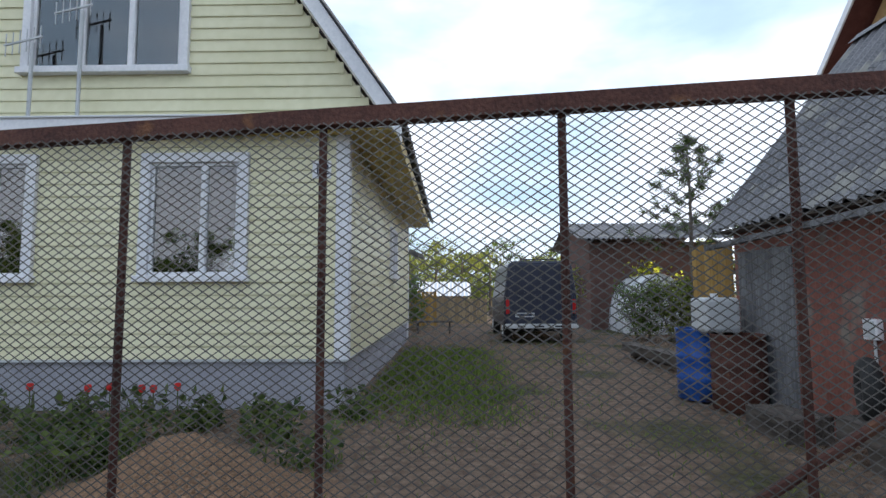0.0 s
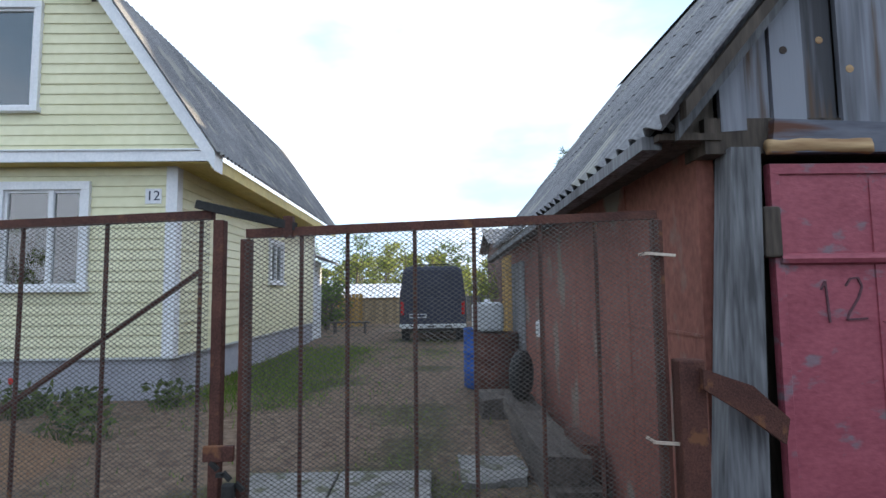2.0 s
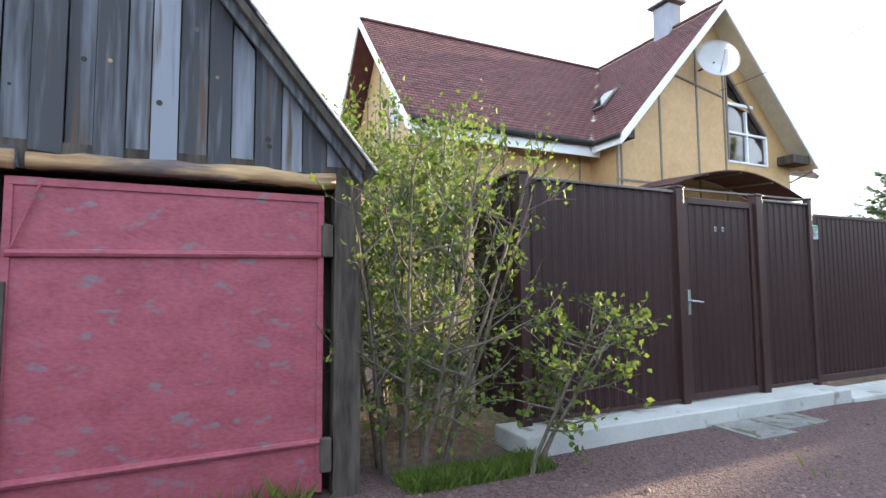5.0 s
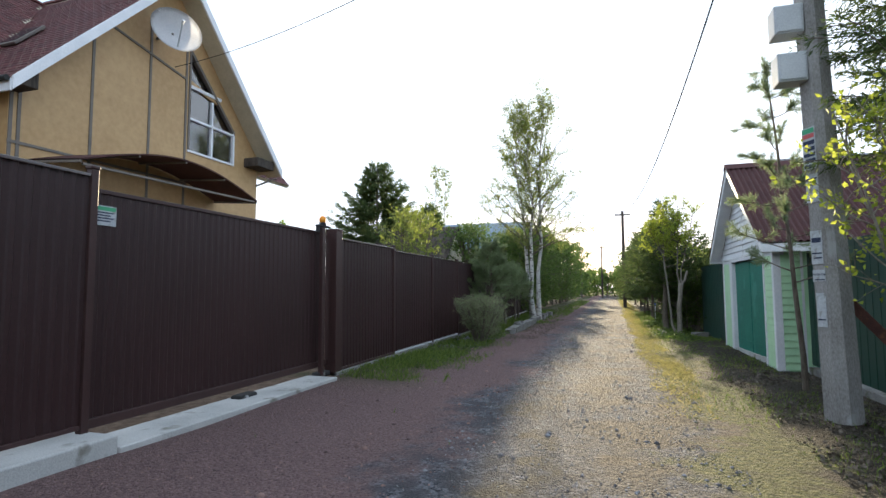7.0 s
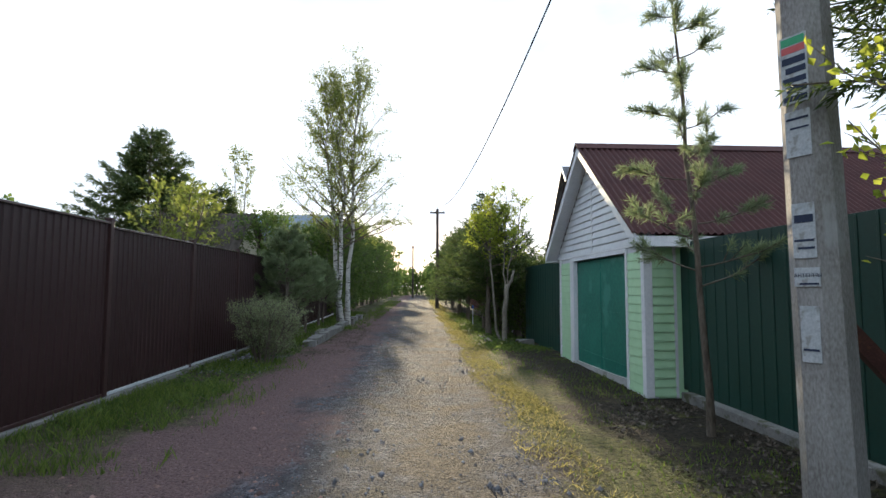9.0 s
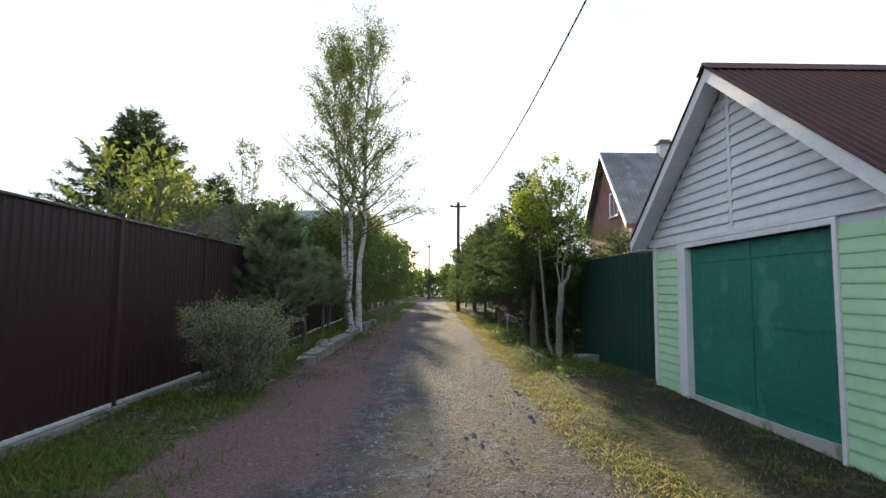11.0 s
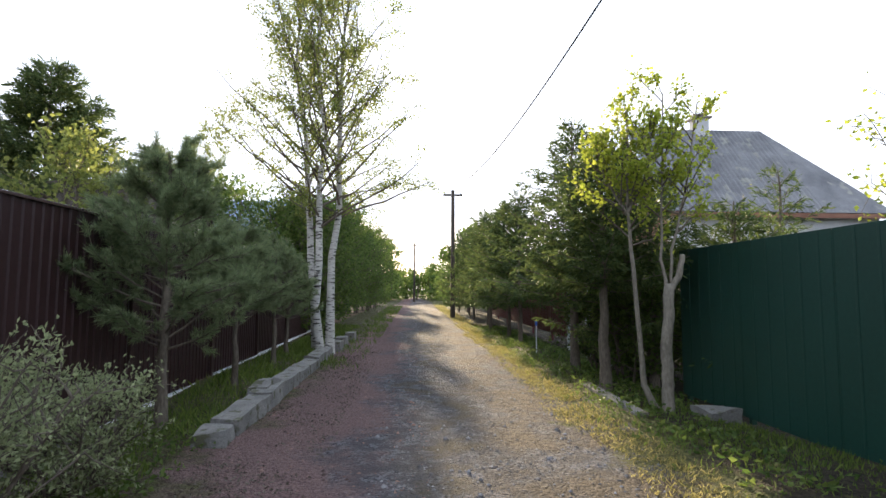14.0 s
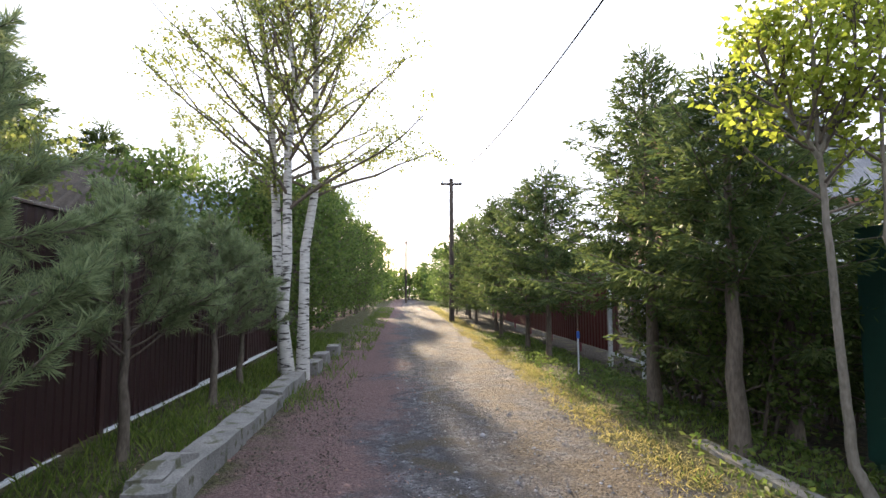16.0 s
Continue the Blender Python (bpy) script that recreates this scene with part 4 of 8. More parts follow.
        if a < -1:
            for z in (1.30, 1.02, 0.68):
                part("sheet_seam", boxed(GX - 0.005, a + 0.46, z - 0.003, GX + 0.001, b - 0.05, z + 0.003), PINK, d)
            part("sheet_seam", boxed(GX - 0.005, a + 0.44, dz0 + 0.1, GX + 0.002, a + 0.452, 1.93), PINK, d)
            # thin brushed numeral: strokes of a one and a two
            for strokes in (((-2.585, 1.44), (-2.565, 1.475), (-2.555, 1.30)), ((-2.475, 1.455), (-2.455, 1.485), (-2.42, 1.49), (-2.405, 1.45), (-2.425, 1.40), (-2.47, 1.335), (-2.48, 1.31), (-2.39, 1.315))):
                bm = bmesh.new()
                for (ya, za), (yb, zb) in zip(strokes, strokes[1:]):
                    beam(bm, (GX - 0.002, ya, za), (GX - 0.002, yb, zb), 0.008)
                part("painted_numeral", bm, FADEDINK, d, "thin dark brushed numeral")
    part("meeting_bar", boxed(GX - 0.03, -1.005, 0.05, GX + 0.028, -0.915, 1.42, 0.006), DARKWOOD, g, "brown board over the joint of the doors")
    part("rod", bar((GX + 0.02, -0.90, 1.60), (GX + 0.02, -0.78, 1.96), 0.014, sides=6), PINK, g)
    return g


old_garage()


def latch_post():
    p = tagged(empty("latch_post", -3.03, -3.20, 0), "short rusty red post with a strap to the garage corner", "post")
    part("post", boxed(-0.04, -0.06, -0.1, 0.04, 0.05, 1.16, 0.008), RUST, p)
    part("strap", prism([(0.02, 1.05), (0.02, 1.13), (0.22, 1.06), (0.36, 0.93), (0.34, 0.83), (0.18, 0.95)], "x", 0.045, 0.075), RUST, p)
    return p


latch_post()


# ---- brown fence ----
FX = -3.52


def fence_post(y, top, w=0.08, x=FX, label="square brown steel fence post with a cap", z0=0.0):
    p = tagged(empty("fence_post", x, y, 0), label, "fence post", group="brown fence posts")
    part("post", boxed(-w / 2, -w / 2, z0 - 0.1, w / 2, w / 2, top - 0.03, 0.006), BROWN_POST, p)
    part("cap", boxed(-w / 2 - 0.008, -w / 2 - 0.008, top - 0.03, w / 2 + 0.008, w / 2 + 0.008, top, 0.008), BROWN_POST, p)
    return p


def fence_panel(y0, y1, z0, z1, x=FX, label="ribbed chocolate-brown steel fence panel", cap=True, mat=None, post=None, group="brown fence panels", foot=None):
    """A ribbed sheet that faces the lane, with a rail on top and one below."""
    f = tagged(empty("fence", x, y0, 0), label, "fence", group=group)
    mat, post = mat or BROWN, post or BROWN_POST
    sheet((0.0, 0, z0), (0, 1, 0), (0, 0, z1 - z0), trapeze(y1 - y0), 0.004, "sheet", mat, f)
    if cap:
        part("top_rail", boxed(-0.025, 0, z1 - 0.012, 0.032, y1 - y0, z1 + 0.018, 0.006), CAP, f)
    part("bottom_rail", boxed(-0.02, 0, z0 - 0.02, 0.030, y1 - y0, z0 + 0.018, 0.005), foot or post, f)
    part("back_rail", boxed(-0.06, 0, z1 - 0.5, -0.02, y1 - y0, z1 - 0.46), post, f)
    return f


fence_post(2.64, 2.42, 0.10)
fence_panel(2.70, 4.53, 0.20, 2.36)
fence_post(4.595, 2.43, 0.11)
fence_post(5.875, 2.43, 0.11)
fence_panel(5.935, 6.83, 0.22, 2.36)
fence_post(6.87, 2.45, 0.07)


def wicket(y0, y1):
    d = tagged(empty("wicket_door", FX, y0, 0), "brown steel wicket door with a chrome lever handle, closed", "gate")
    w = y1 - y0
    sheet((-0.01, 0.06, 0.24), (0, 1, 0), (0, 0, 2.02), trapeze(w - 0.12), 0.004, "sheet", BROWN, d)
    for a, b, c, e in ((0, 0.07, 0.18, 2.32), (w - 0.07, w, 0.18, 2.32), (0.07, w - 0.07, 2.25, 2.32), (0.07, w - 0.07, 0.18, 0.25)):
        part("door_frame", boxed(-0.03, a, c, 0.022, b, e, 0.005), BROWN_POST, d)
    h = part("handle_plate", boxed(0.022, 0.015, 1.07, 0.034, 0.055, 1.33, 0.004), STEEL, d, "chrome handle plate")
    part("lever", bar((0.075, 0.035, 1.215), (0.075, 0.19, 1.20), 0.018, sides=10), STEEL, h)
    part("spindle", bar((0.03, 0.035, 1.215), (0.08, 0.035, 1.215), 0.022, sides=10), STEEL, h)
    for yy in (0.50, 0.62):
        n_ = part("number_tile", boxed(0.002, yy, 1.97, 0.008, yy + 0.035, 2.02, 0.002), PAPER, d, "small pale metal number tile")
        part("digit_bar", boxed(0.008, yy + 0.01, 1.98, 0.010, yy + 0.026, 2.01), BROWN, n_)
    return d


wicket(4.665, 5.815)


def sliding_gate(y0, y1):
    g = tagged(empty("sliding_gate", FX - 0.07, y0, 0), "wide ribbed brown sliding gate, closed, on a ground rail", "gate")
    w = y1 - y0
    sheet((0.0, 0.02, 0.25), (0, 1, 0), (0, 0, 2.0), trapeze(w - 0.04, 0.10, 0.009), 0.004, "sheet", BROWN, g)
    part("top_rail", boxed(-0.03, 0, 2.235, 0.02, w, 2.275, 0.006), BROWN_POST, g)
    part("bottom_rail", boxed(-0.03, 0, 0.17, 0.035, w, 0.255, 0.008), BROWN_POST, g)
    for yy in (1.9, 3.7):
        r = part("roller", boxed(-0.03, yy, 0.02, 0.12, yy + 0.32, 0.10, 0.02), BLACK, g, "dark steel roller carriage")
        part("axle", bar((0.12, yy + 0.1, 0.07), (0.14, yy + 0.1, 0.07), 0.05, sides=10), STEEL, r)
    s = part("notice", boxed(0.012, 0.02, 1.95, 0.018, 0.24, 2.13, 0.002), PAPER, g, "small blue and white notice")
    for i, z in enumerate((2.06, 2.035, 2.01, 1.985)):
        part("print_bar", boxed(0.018, 0.045, z, 0.0195, 0.21 - 0.03 * (i % 2), z + 0.012), INK, s)
    part("print_block", boxed(0.018, 0.03, 2.085, 0.0195, 0.23, 2.12), GREENINK, s)
    return g


sliding_gate(6.92, 10.97)


def beacon(y):
    p = tagged(empty("gate_beacon", FX + 0.03, y, 0), "slim brown gate post with an amber warning beacon", "beacon")
    part("post", boxed(-0.03, -0.04, 0, 0.03, 0.04, 2.33, 0.005), BROWN_POST, p)
    part("bracket", boxed(-0.04, -0.15, 2.33, 0.04, 0.15, 2.36, 0.005), BLACK, p)
    part("bracket", boxed(-0.03, -0.15, 2.24, 0.03, -0.12, 2.33, 0.004), BLACK, p)
    part("base", bar((0, 0, 2.36), (0, 0, 2.40), 0.11, sides=16), BLACK, p)
    bm = bmesh.new()
    bmesh.ops.create_uvsphere(bm, u_segments=16, v_segments=10, radius=0.055, matrix=Matrix.Translation((0, 0, 2.445)) @ Matrix.Diagonal((1, 1, 1.15, 1)))
    part("lens", bm, AMBER, p, "amber lens", True)
    return p


beacon(10.68)
fence_post(11.10, 2.34, 0.20, label="thick brown steel gate post")
_py = [11.10, 13.42, 15.85, 18.10, 20.45, 22.8, 25.15, 27.5, 29.9, 32.3]
for i, (a, b) in enumerate(zip(_py, _py[1:])):
    fence_panel(a + (0.10 if i == 0 else 0.04), b - 0.04, 0.08 if b < 19 else 0.03 + 0.014 * (b - 20), 2.19 if i < 1 else 2.14, x=FX + 0.05, cap=True, foot=GREYPLASTIC if b > 15 else None)
    fence_post(b, 2.26 if i < 1 else 2.21, 0.075, x=FX + 0.05)
# the side of the same fence, running back from the corner
_side = tagged(empty("fence", FX, 2.60, 0), "ribbed brown fence side running back from the lane", "fence", group="brown fence panels")
sheet((-0.02, 0, 0.2), (-1, 0, 0), (0, 0, 2.2), trapeze(0.8, 0.2, 0.04), 0.004, "sheet", BROWN, _side)
part("top_rail", boxed(-0.8, -0.03, 2.39, -0.02, 0.03, 2.42, 0.005), BROWN_POST, _side)

plinth = tagged(empty("fence_plinth"), "pale cast concrete footing under the fence", "footing")
part("footing", boxed(FX - 0.16, 2.42, -0.15, FX + 0.34, 6.93, 0.165, 0.015), CONCRETE, plinth)
part("footing", boxed(FX - 0.16, 6.94, -0.15, FX + 0.36, 10.60, 0.06, 0.012), CONCRETE, plinth)
part("footing", boxed(FX - 0.10, 11.0, -0.15, FX + 0.13, 32.0, 0.055, 0.012), KERB, plinth, "dirty grey footing")
part("edge_strip", bar((FX + 0.10, 19.4, 0.04), (FX + 0.10, 32.2, 0.22), 0.035, 0.03), WHITE, plinth, "pale metal strip along the fence foot")
slab = tagged(empty("paving_slab"), "cracked concrete slab lying before the wicket", "paving slab")
part("slab", prism([(-3.17, -0.03), (-2.68, -0.03), (-2.68, 0.015), (-3.17, 0.03)], "y", 4.55, 5.08), KERB, slab)
part("slab", prism([(-3.17, -0.03), (-2.78, -0.03), (-2.78, 0.02), (-3.17, 0.03)], "y", 5.095, 5.75), KERB, slab)


# ---- the tan house with the shingle roof ----
def shingle_material():
    m = SHINGLE.copy()
    m.name = "shingle_tabs"
    n, l = m.node_tree.nodes, m.node_tree.links
    geo, mix, ramp = n.new("ShaderNodeNewGeometry"), n.new("ShaderNodeMix"), n.new("ShaderNodeValToRGB")
    mix.data_type, mix.blend_type = "RGBA", "MULTIPLY"
    mix.inputs["Factor"].default_value = 1.0
    ramp.color_ramp.elements[0].color, ramp.color_ramp.elements[1].color = (0.62, 0.60, 0.62, 1), (1.15, 1.1, 1.1, 1)
    l.new(geo.outputs["Random Per Island"], ramp.inputs["Fac"])
    b = n["Principled BSDF"]
    src = b.inputs["Base Color"].links[0].from_socket
    l.new(src, mix.inputs["A"])
    l.new(ramp.outputs["Color"], mix.inputs["B"])
    l.new(mix.outputs["Result"], b.inputs["Base Color"])
    return m


TABS = shingle_material()


def shingles(corner, along, up, parent, keep=None, tab=0.30, course=0.17, name="shingle_slope"):
    """Overlapping tabs on a slope: corner at the eave, along the eave, up to the ridge."""
    c, u, v = Vector(corner), Vector(along), Vector(up)
    L, S = u.length, v.length
    u, v = u / L, v / S
    nrm = u.cross(v)
    verts, faces, j = [], [], 0
    s = 0.0
    while s < S - 0.01:
        d = -tab * 0.5 * (j % 2)
        top = min(S, s + course * 1.15)
        while d < L:
            a, b = max(0.0, d + 0.006), min(L, d + tab - 0.006)
            if b - a > 0.02:
                mid = c + u * ((a + b) / 2) + v * (s + course / 2)
                if keep is None or keep(mid):
                    i = len(verts)
                    lift = 0.016
                    p = [c + u * a + v * s + nrm * lift, c + u * b + v * s + nrm * lift, c + u * b + v * top + nrm * 0.002, c + u * a + v * top + nrm * 0.002,
                         c + u * a + v * s, c + u * b + v * s]
                    verts += [tuple(q) for q in p]
                    faces += [(i, i + 1, i + 2, i + 3), (i + 4, i + 5, i + 1, i)]
            d += tab
        s += course
        j += 1
    ob = data_object(name, verts, faces, TABS, parent, "dark red-brown bitumen shingles")
    ob["kind"] = "stuff"
    return ob


def slab_between(corner, along, up, thick, mat, name, parent, label=""):
    c, u, v = Vector(corner), Vector(along), Vector(up)
    nrm = u.cross(v).normalized() * thick
    p = [c, c + u, c + u + v, c + v]
    verts = [tuple(q - nrm * 0.05) for q in p] + [tuple(q - nrm) for q in p]
    return data_object(name, verts, [(0, 1, 2, 3), (7, 6, 5, 4), (0, 4, 5, 1), (1, 5, 6, 2), (2, 6, 7, 3), (3, 7, 4, 0)], mat, parent, label)


def tan_house():
    h = tagged(empty("house"), "tan panelled house with steep red-brown shingle gables", "house")
    WX, MID, HALF, EZ, RZ = -10.95, 14.95, 4.45, 5.55, 10.36
    RX = WX + 0.62
    y0, y1 = 10.85, 18.85
    k = (RZ - EZ) / HALF
    rz = lambda y: RZ - abs(y - MID) * k
    ya, yb = 15.65, 17.65
    wall = [
        [(y0, 0), (ya, 0), (ya, rz(ya) - 0.15), (MID, RZ - 0.15), (y0, rz(y0) - 0.15)],
        [(ya, 0), (yb, 0), (yb, 5.40), (ya, 5.40)],
        [(yb, 0), (y1, 0), (y1, rz(y1) - 0.15), (yb, rz(yb) - 0.15)],
        [(ya, 8.55), (yb, 6.50), (yb, rz(yb) - 0.15), (ya, rz(ya) - 0.15)],
        [(ya, 7.42), (17.0, 7.17), (16.9, 7.27), (ya, 7.60)],
    ]
    for p in wall:
        part("facade_panel", prism(p, "x", WX - 0.2, WX), BEIGE, h)
    # joint strips
    for y in (10.9, 11.06, 12.65, 14.29, 15.55):
        z1 = rz(y) - 0.2
        part("joint_strip", boxed(WX, y - 0.035, 0, WX + 0.02, y + 0.035, min(z1, 8.9)), BATTEN, h)
    part("joint_strip", prism([(12.9, 7.98), (ya - 0.1, 7.50), (ya - 0.1, 7.56), (12.9, 8.04)], "x", WX + 0.003, WX + 0.025), BATTEN, h)
    part("joint_strip", boxed(WX + 0.003, y0, 4.42, WX + 0.024, ya, 4.48), BATTEN, h)
    # gable window
    w = part("window", boxed(WX - 0.12, ya, 5.40, WX + 0.03, yb, 5.47, 0.006), WHITE, h, "tall white-framed gable window cut along the roof line")
    part("window_frame", boxed(WX - 0.12, ya, 5.47, WX + 0.03, ya + 0.07, 8.5, 0.006), BATTEN, w)
    part("window_frame", boxed(WX - 0.12, yb - 0.07, 5.47, WX + 0.03, yb, 6.55, 0.006), WHITE, w)
    part("window_frame", prism([(ya, 8.42), (yb, 6.40), (yb, 6.52), (ya, 8.56)], "x", WX - 0.12, WX + 0.035), BATTEN, w)
    part("mullion", boxed(WX - 0.10, 16.60, 5.47, WX + 0.02, 16.67, 7.2, 0.005), WHITE, w)
    part("mullion", boxed(WX - 0.095, ya + 0.07, 6.38, WX + 0.022, yb - 0.07, 6.45, 0.005), WHITE, w)
    part("mullion", boxed(WX - 0.095, ya + 0.07, 7.33, WX + 0.03, 17.0, 7.43, 0.005), WHITE, w)
    part("pane", prism([(ya + 0.05, 5.45), (yb - 0.05, 5.45), (yb - 0.05, 6.45), (ya + 0.05, 8.45)], "x", WX - 0.07, WX - 0.06), PANE, w)
    part("curtain", prism([(ya + 0.07, 5.47), (16.95, 5.47), (16.5, 6.4), (ya + 0.35, 7.2), (ya + 0.07, 7.25)], "x", WX - 0.16, WX - 0.14), LACE, w, "white patterned lace curtain")
    part("room_back", prism([(ya, 5.4), (yb, 5.4), (yb, 6.5), (ya, 8.5)], "x", WX - 1.2, WX - 1.15), DARKWOOD, w)
    # wing wall with its eaves, and the far sides
    WW = -12.05
    part("wing_wall", boxed(WW - 0.2, 5.45, 0, WW, y0 + 0.1, 5.75), BEIGE, h)
    part("side_wall", boxed(WW, y0, 0, WX - 0.2, y0 + 0.2, 5.8), BEIGE, h)
    part("side_wall", boxed(-16.0, y1 - 0.2, 0, WX - 0.2, y1, 5.8), BEIGE, h)
    for y in (6.25, 7.75, 9.19, 10.45):
        part("joint_strip", boxed(WW, y - 0.03, 0, WW + 0.02, y + 0.03, 5.6), BATTEN, h)
    part("joint_strip", boxed(WW + 0.003, 5.5, 4.42, WW + 0.024, 10.8, 4.48), BATTEN, h)
    part("wing_window", boxed(WW, 5.50, 3.6, WW + 0.03, 5.93, 5.35, 0.01), PANE, h, "dark narrow window")
    part("wing_window", boxed(WW - 0.05, 5.45, 3.5, WW + 0.035, 5.50, 5.4, 0.006), WHITE, h)
    part("wing_window", boxed(WW - 0.05, 5.93, 0.5, WW + 0.04, 6.21, 5.5, 0.01), CREAM, h)
    GY = 5.45
    part("wing_gable", prism([(-19.9, 0), (WW, 0), (WW, 5.7), (-16.0, 9.95), (-19.9, 5.7)], "y", GY, GY + 0.2), BEIGE, h)
    for x in (-13.2, -14.6, -16.0, -17.4):
        part("joint_strip", boxed(x - 0.05, GY - 0.02, 0, x + 0.05, GY, 6.5 if abs(x + 16) > 2 else 8.5), BATTEN, h)
    for z, x0, x1 in ((3.4, -13.9, -13.0), (3.4, -15.4, -14.5), (6.2, -15.2, -14.2)):
        part("gable_window", boxed(x0, GY - 0.03, z, x1, GY + 0.001, z + 1.2, 0.01), PANE, h)
    # main slope along the lane
    EX, RIX, MZ = -11.55, -16.0, 10.29
    GEND = 4.72
    up = Vector((RIX - EX, 0, MZ - EZ))
    def over_main(p):
        """Above the cross gable."""
        return not (y0 - 0.4 < p.y < y1 + 0.6 and p.z < rz(p.y) - 0.02)
    shingles((EX, GEND, EZ), (0, 17.0, 0), up, h, over_main)
    slab_between((EX, GEND, EZ), (0, 5.9, 0), up, 0.14, CREAM, "roof_underside", h, "cream boarded eaves")
    slab_between((EX, 10.6, EZ), (0, 11.1, 0), up, 0.14, CREAM, "roof_underside", h)
    slab_between((RIX - 4.45, GEND + 17.0, EZ), (0, -17.0, 0), Vector((4.45, 0, MZ - EZ)), 0.14, SHINGLE, "back_slope", h)
    part("ridge_tile", bar((RIX, GEND, MZ + 0.02), (RIX, GEND + 17, MZ + 0.02), 0.16, 0.07), SHINGLE, h)
    # cross gable slopes
    upl = Vector((0, HALF, RZ - EZ))
    def over_cross(p):
        """Above the main slope."""
        return p.z > EZ + (EX - p.x) * (MZ - EZ) / (EX - RIX) - 0.02 or p.x > EX
    shingles((-16.0, MID - HALF, EZ), (16.0 + RX, 0, 0), upl, h, over_cross)
    slab_between((-12.6, MID - HALF, EZ), (12.6 + RX, 0, 0), upl, 0.14, CREAM, "roof_underside", h)
    upr = Vector((0, -HALF, RZ - EZ))
    shingles((RX, MID + HALF, EZ), (-16.0 - RX, 0, 0), upr, h)
    slab_between((RX, MID + HALF, EZ), (-5.6, 0, 0), upr, 0.14, CREAM, "roof_underside", h)
    part("ridge_tile", bar((RX, MID, RZ + 0.02), (-16.0, MID, RZ + 0.02), 0.16, 0.07), SHINGLE, h)
    # white rakes and gutters
    for s in (-1, 1):
        p, q = (MID + s * HALF, EZ), (MID, RZ)
        part("rake_board", prism([(p[0], p[1] - 0.24), (p[0], p[1] + 0.04), (q[0], q[1] + 0.04), (q[0], q[1] - 0.24)], "x", RX, RX + 0.05), WHITE, h, "white rake board")
        n = 26
        for i in range(n):
            f0, f1 = i / n, (i + 0.93) / n
            a = (p[0] + (q[0] - p[0]) * f0, p[1] + (q[1] - p[1]) * f0 - 0.16)
            b = (p[0] + (q[0] - p[0]) * f1, p[1] + (q[1] - p[1]) * f1 - 0.16)
            part("soffit_board", prism([(a[0], a[1] - 0.02), (a[0], a[1]), (b[0], b[1]), (b[0], b[1] - 0.02)], "x", WX + 0.02, RX - 0.01), CREAM, h)
    for x0, x1 in ((EX, RIX), (RIX - (EX - RIX), RIX)):
        part("rake_board", prism([(x0, EZ - 0.24), (x0, EZ + 0.04), (x1, MZ + 0.04), (x1, MZ - 0.24)], "y", GEND - 0.05, GEND), WHITE, h)
        n = 24
        for i in range(n):
            f0, f1 = i / n, (i + 0.92) / n
            a, b = (x0 + (x1 - x0) * f0, EZ - 0.18 + (MZ - EZ) * f0), (x0 + (x1 - x0) * f1, EZ - 0.18 + (MZ - EZ) * f1)
            part("soffit_board", prism([(a[0], a[1] - 0.02), (a[0], a[1]), (b[0], b[1]), (b[0], b[1] - 0.02)], "y", GEND + 0.01, GY - 0.01), CREAM, h)
    part("fascia", boxed(EX - 0.02, GEND, EZ - 0.36, EX + 0.03, MID - HALF + 0.3, EZ - 0.02, 0.004), WHITE, h)
    part("gutter", bar((EX + 0.11, GEND, EZ + 0.02), (EX + 0.11, MID - HALF + 0.2, EZ + 0.01), 0.19, sides=10), BLACK, h, "dark gutter")
    part("fascia", boxed(-11.5, MID - HALF - 0.03, EZ - 0.26, RX, MID - HALF + 0.02, EZ - 0.02, 0.004), WHITE, h)
    part("gutter", bar((-11.4, MID - HALF - 0.09, EZ - 0.02), (RX, MID - HALF - 0.09, EZ - 0.03), 0.12, sides=8), BLACK, h)
    part("downpipe", bar((RX - 0.15, MID + HALF - 0.1, EZ - 0.25), (WX + 0.05, y1 - 0.1, EZ - 0.6), 0.07, sides=8), BATTEN, h)
    part("bracket", boxed(WX, MID + 3.2, EZ - 0.05, RX - 0.05, MID + 4.1, EZ + 0.25, 0.02), DARKWOOD, h)
    part("bracket", boxed(WX, MID - 4.2, EZ - 0.05, RX - 0.05, MID - 3.9, EZ + 0.3, 0.02), DARKWOOD, h)
    # chimney
    c = part("chimney", boxed(-12.95, 14.72, 9.6, -12.25, 15.32, 11.28, 0.02), PLINTH, h, "grey metal-clad chimney with a cap")
    part("cap", prism([(14.58, 11.34), (15.46, 11.34), (15.46, 11.40), (15.02, 11.56), (14.58, 11.40)], "x", -13.08, -12.12), BATTEN, c)
    part("flue_leg", boxed(-12.9, 14.76, 11.25, -12.85, 14.81, 11.36), BATTEN, c)
    part("flue_leg", boxed(-12.35, 15.2, 11.25, -12.3, 15.25, 11.36), BATTEN, c)
    # roof window
    m = Matrix.Translation((-13.0, 12.38, 7.64)) @ Matrix.Rotation(math.atan(k), 4, "X")
    s = part("roof_window", boxed(-0.32, -0.5, 0.0, 0.32, 0.5, 0.07, 0.01), BATTEN, h, "grey-framed roof window reflecting sky")
    s.matrix_basis = m
    part("pane", boxed(-0.26, -0.43, 0.07, 0.26, 0.43, 0.08), GLASS, s)
    # arched porch canopy
    bm = bmesh.new()
    n, R0 = 24, []
    for i in range(n + 1):
        f = i / n
        y = 11.25 + 5.55 * f
        z = 3.98 + 0.66 * math.sin(math.pi * min(1, max(0, 0.03 + 0.94 * f)))
        R0.append((y, z))
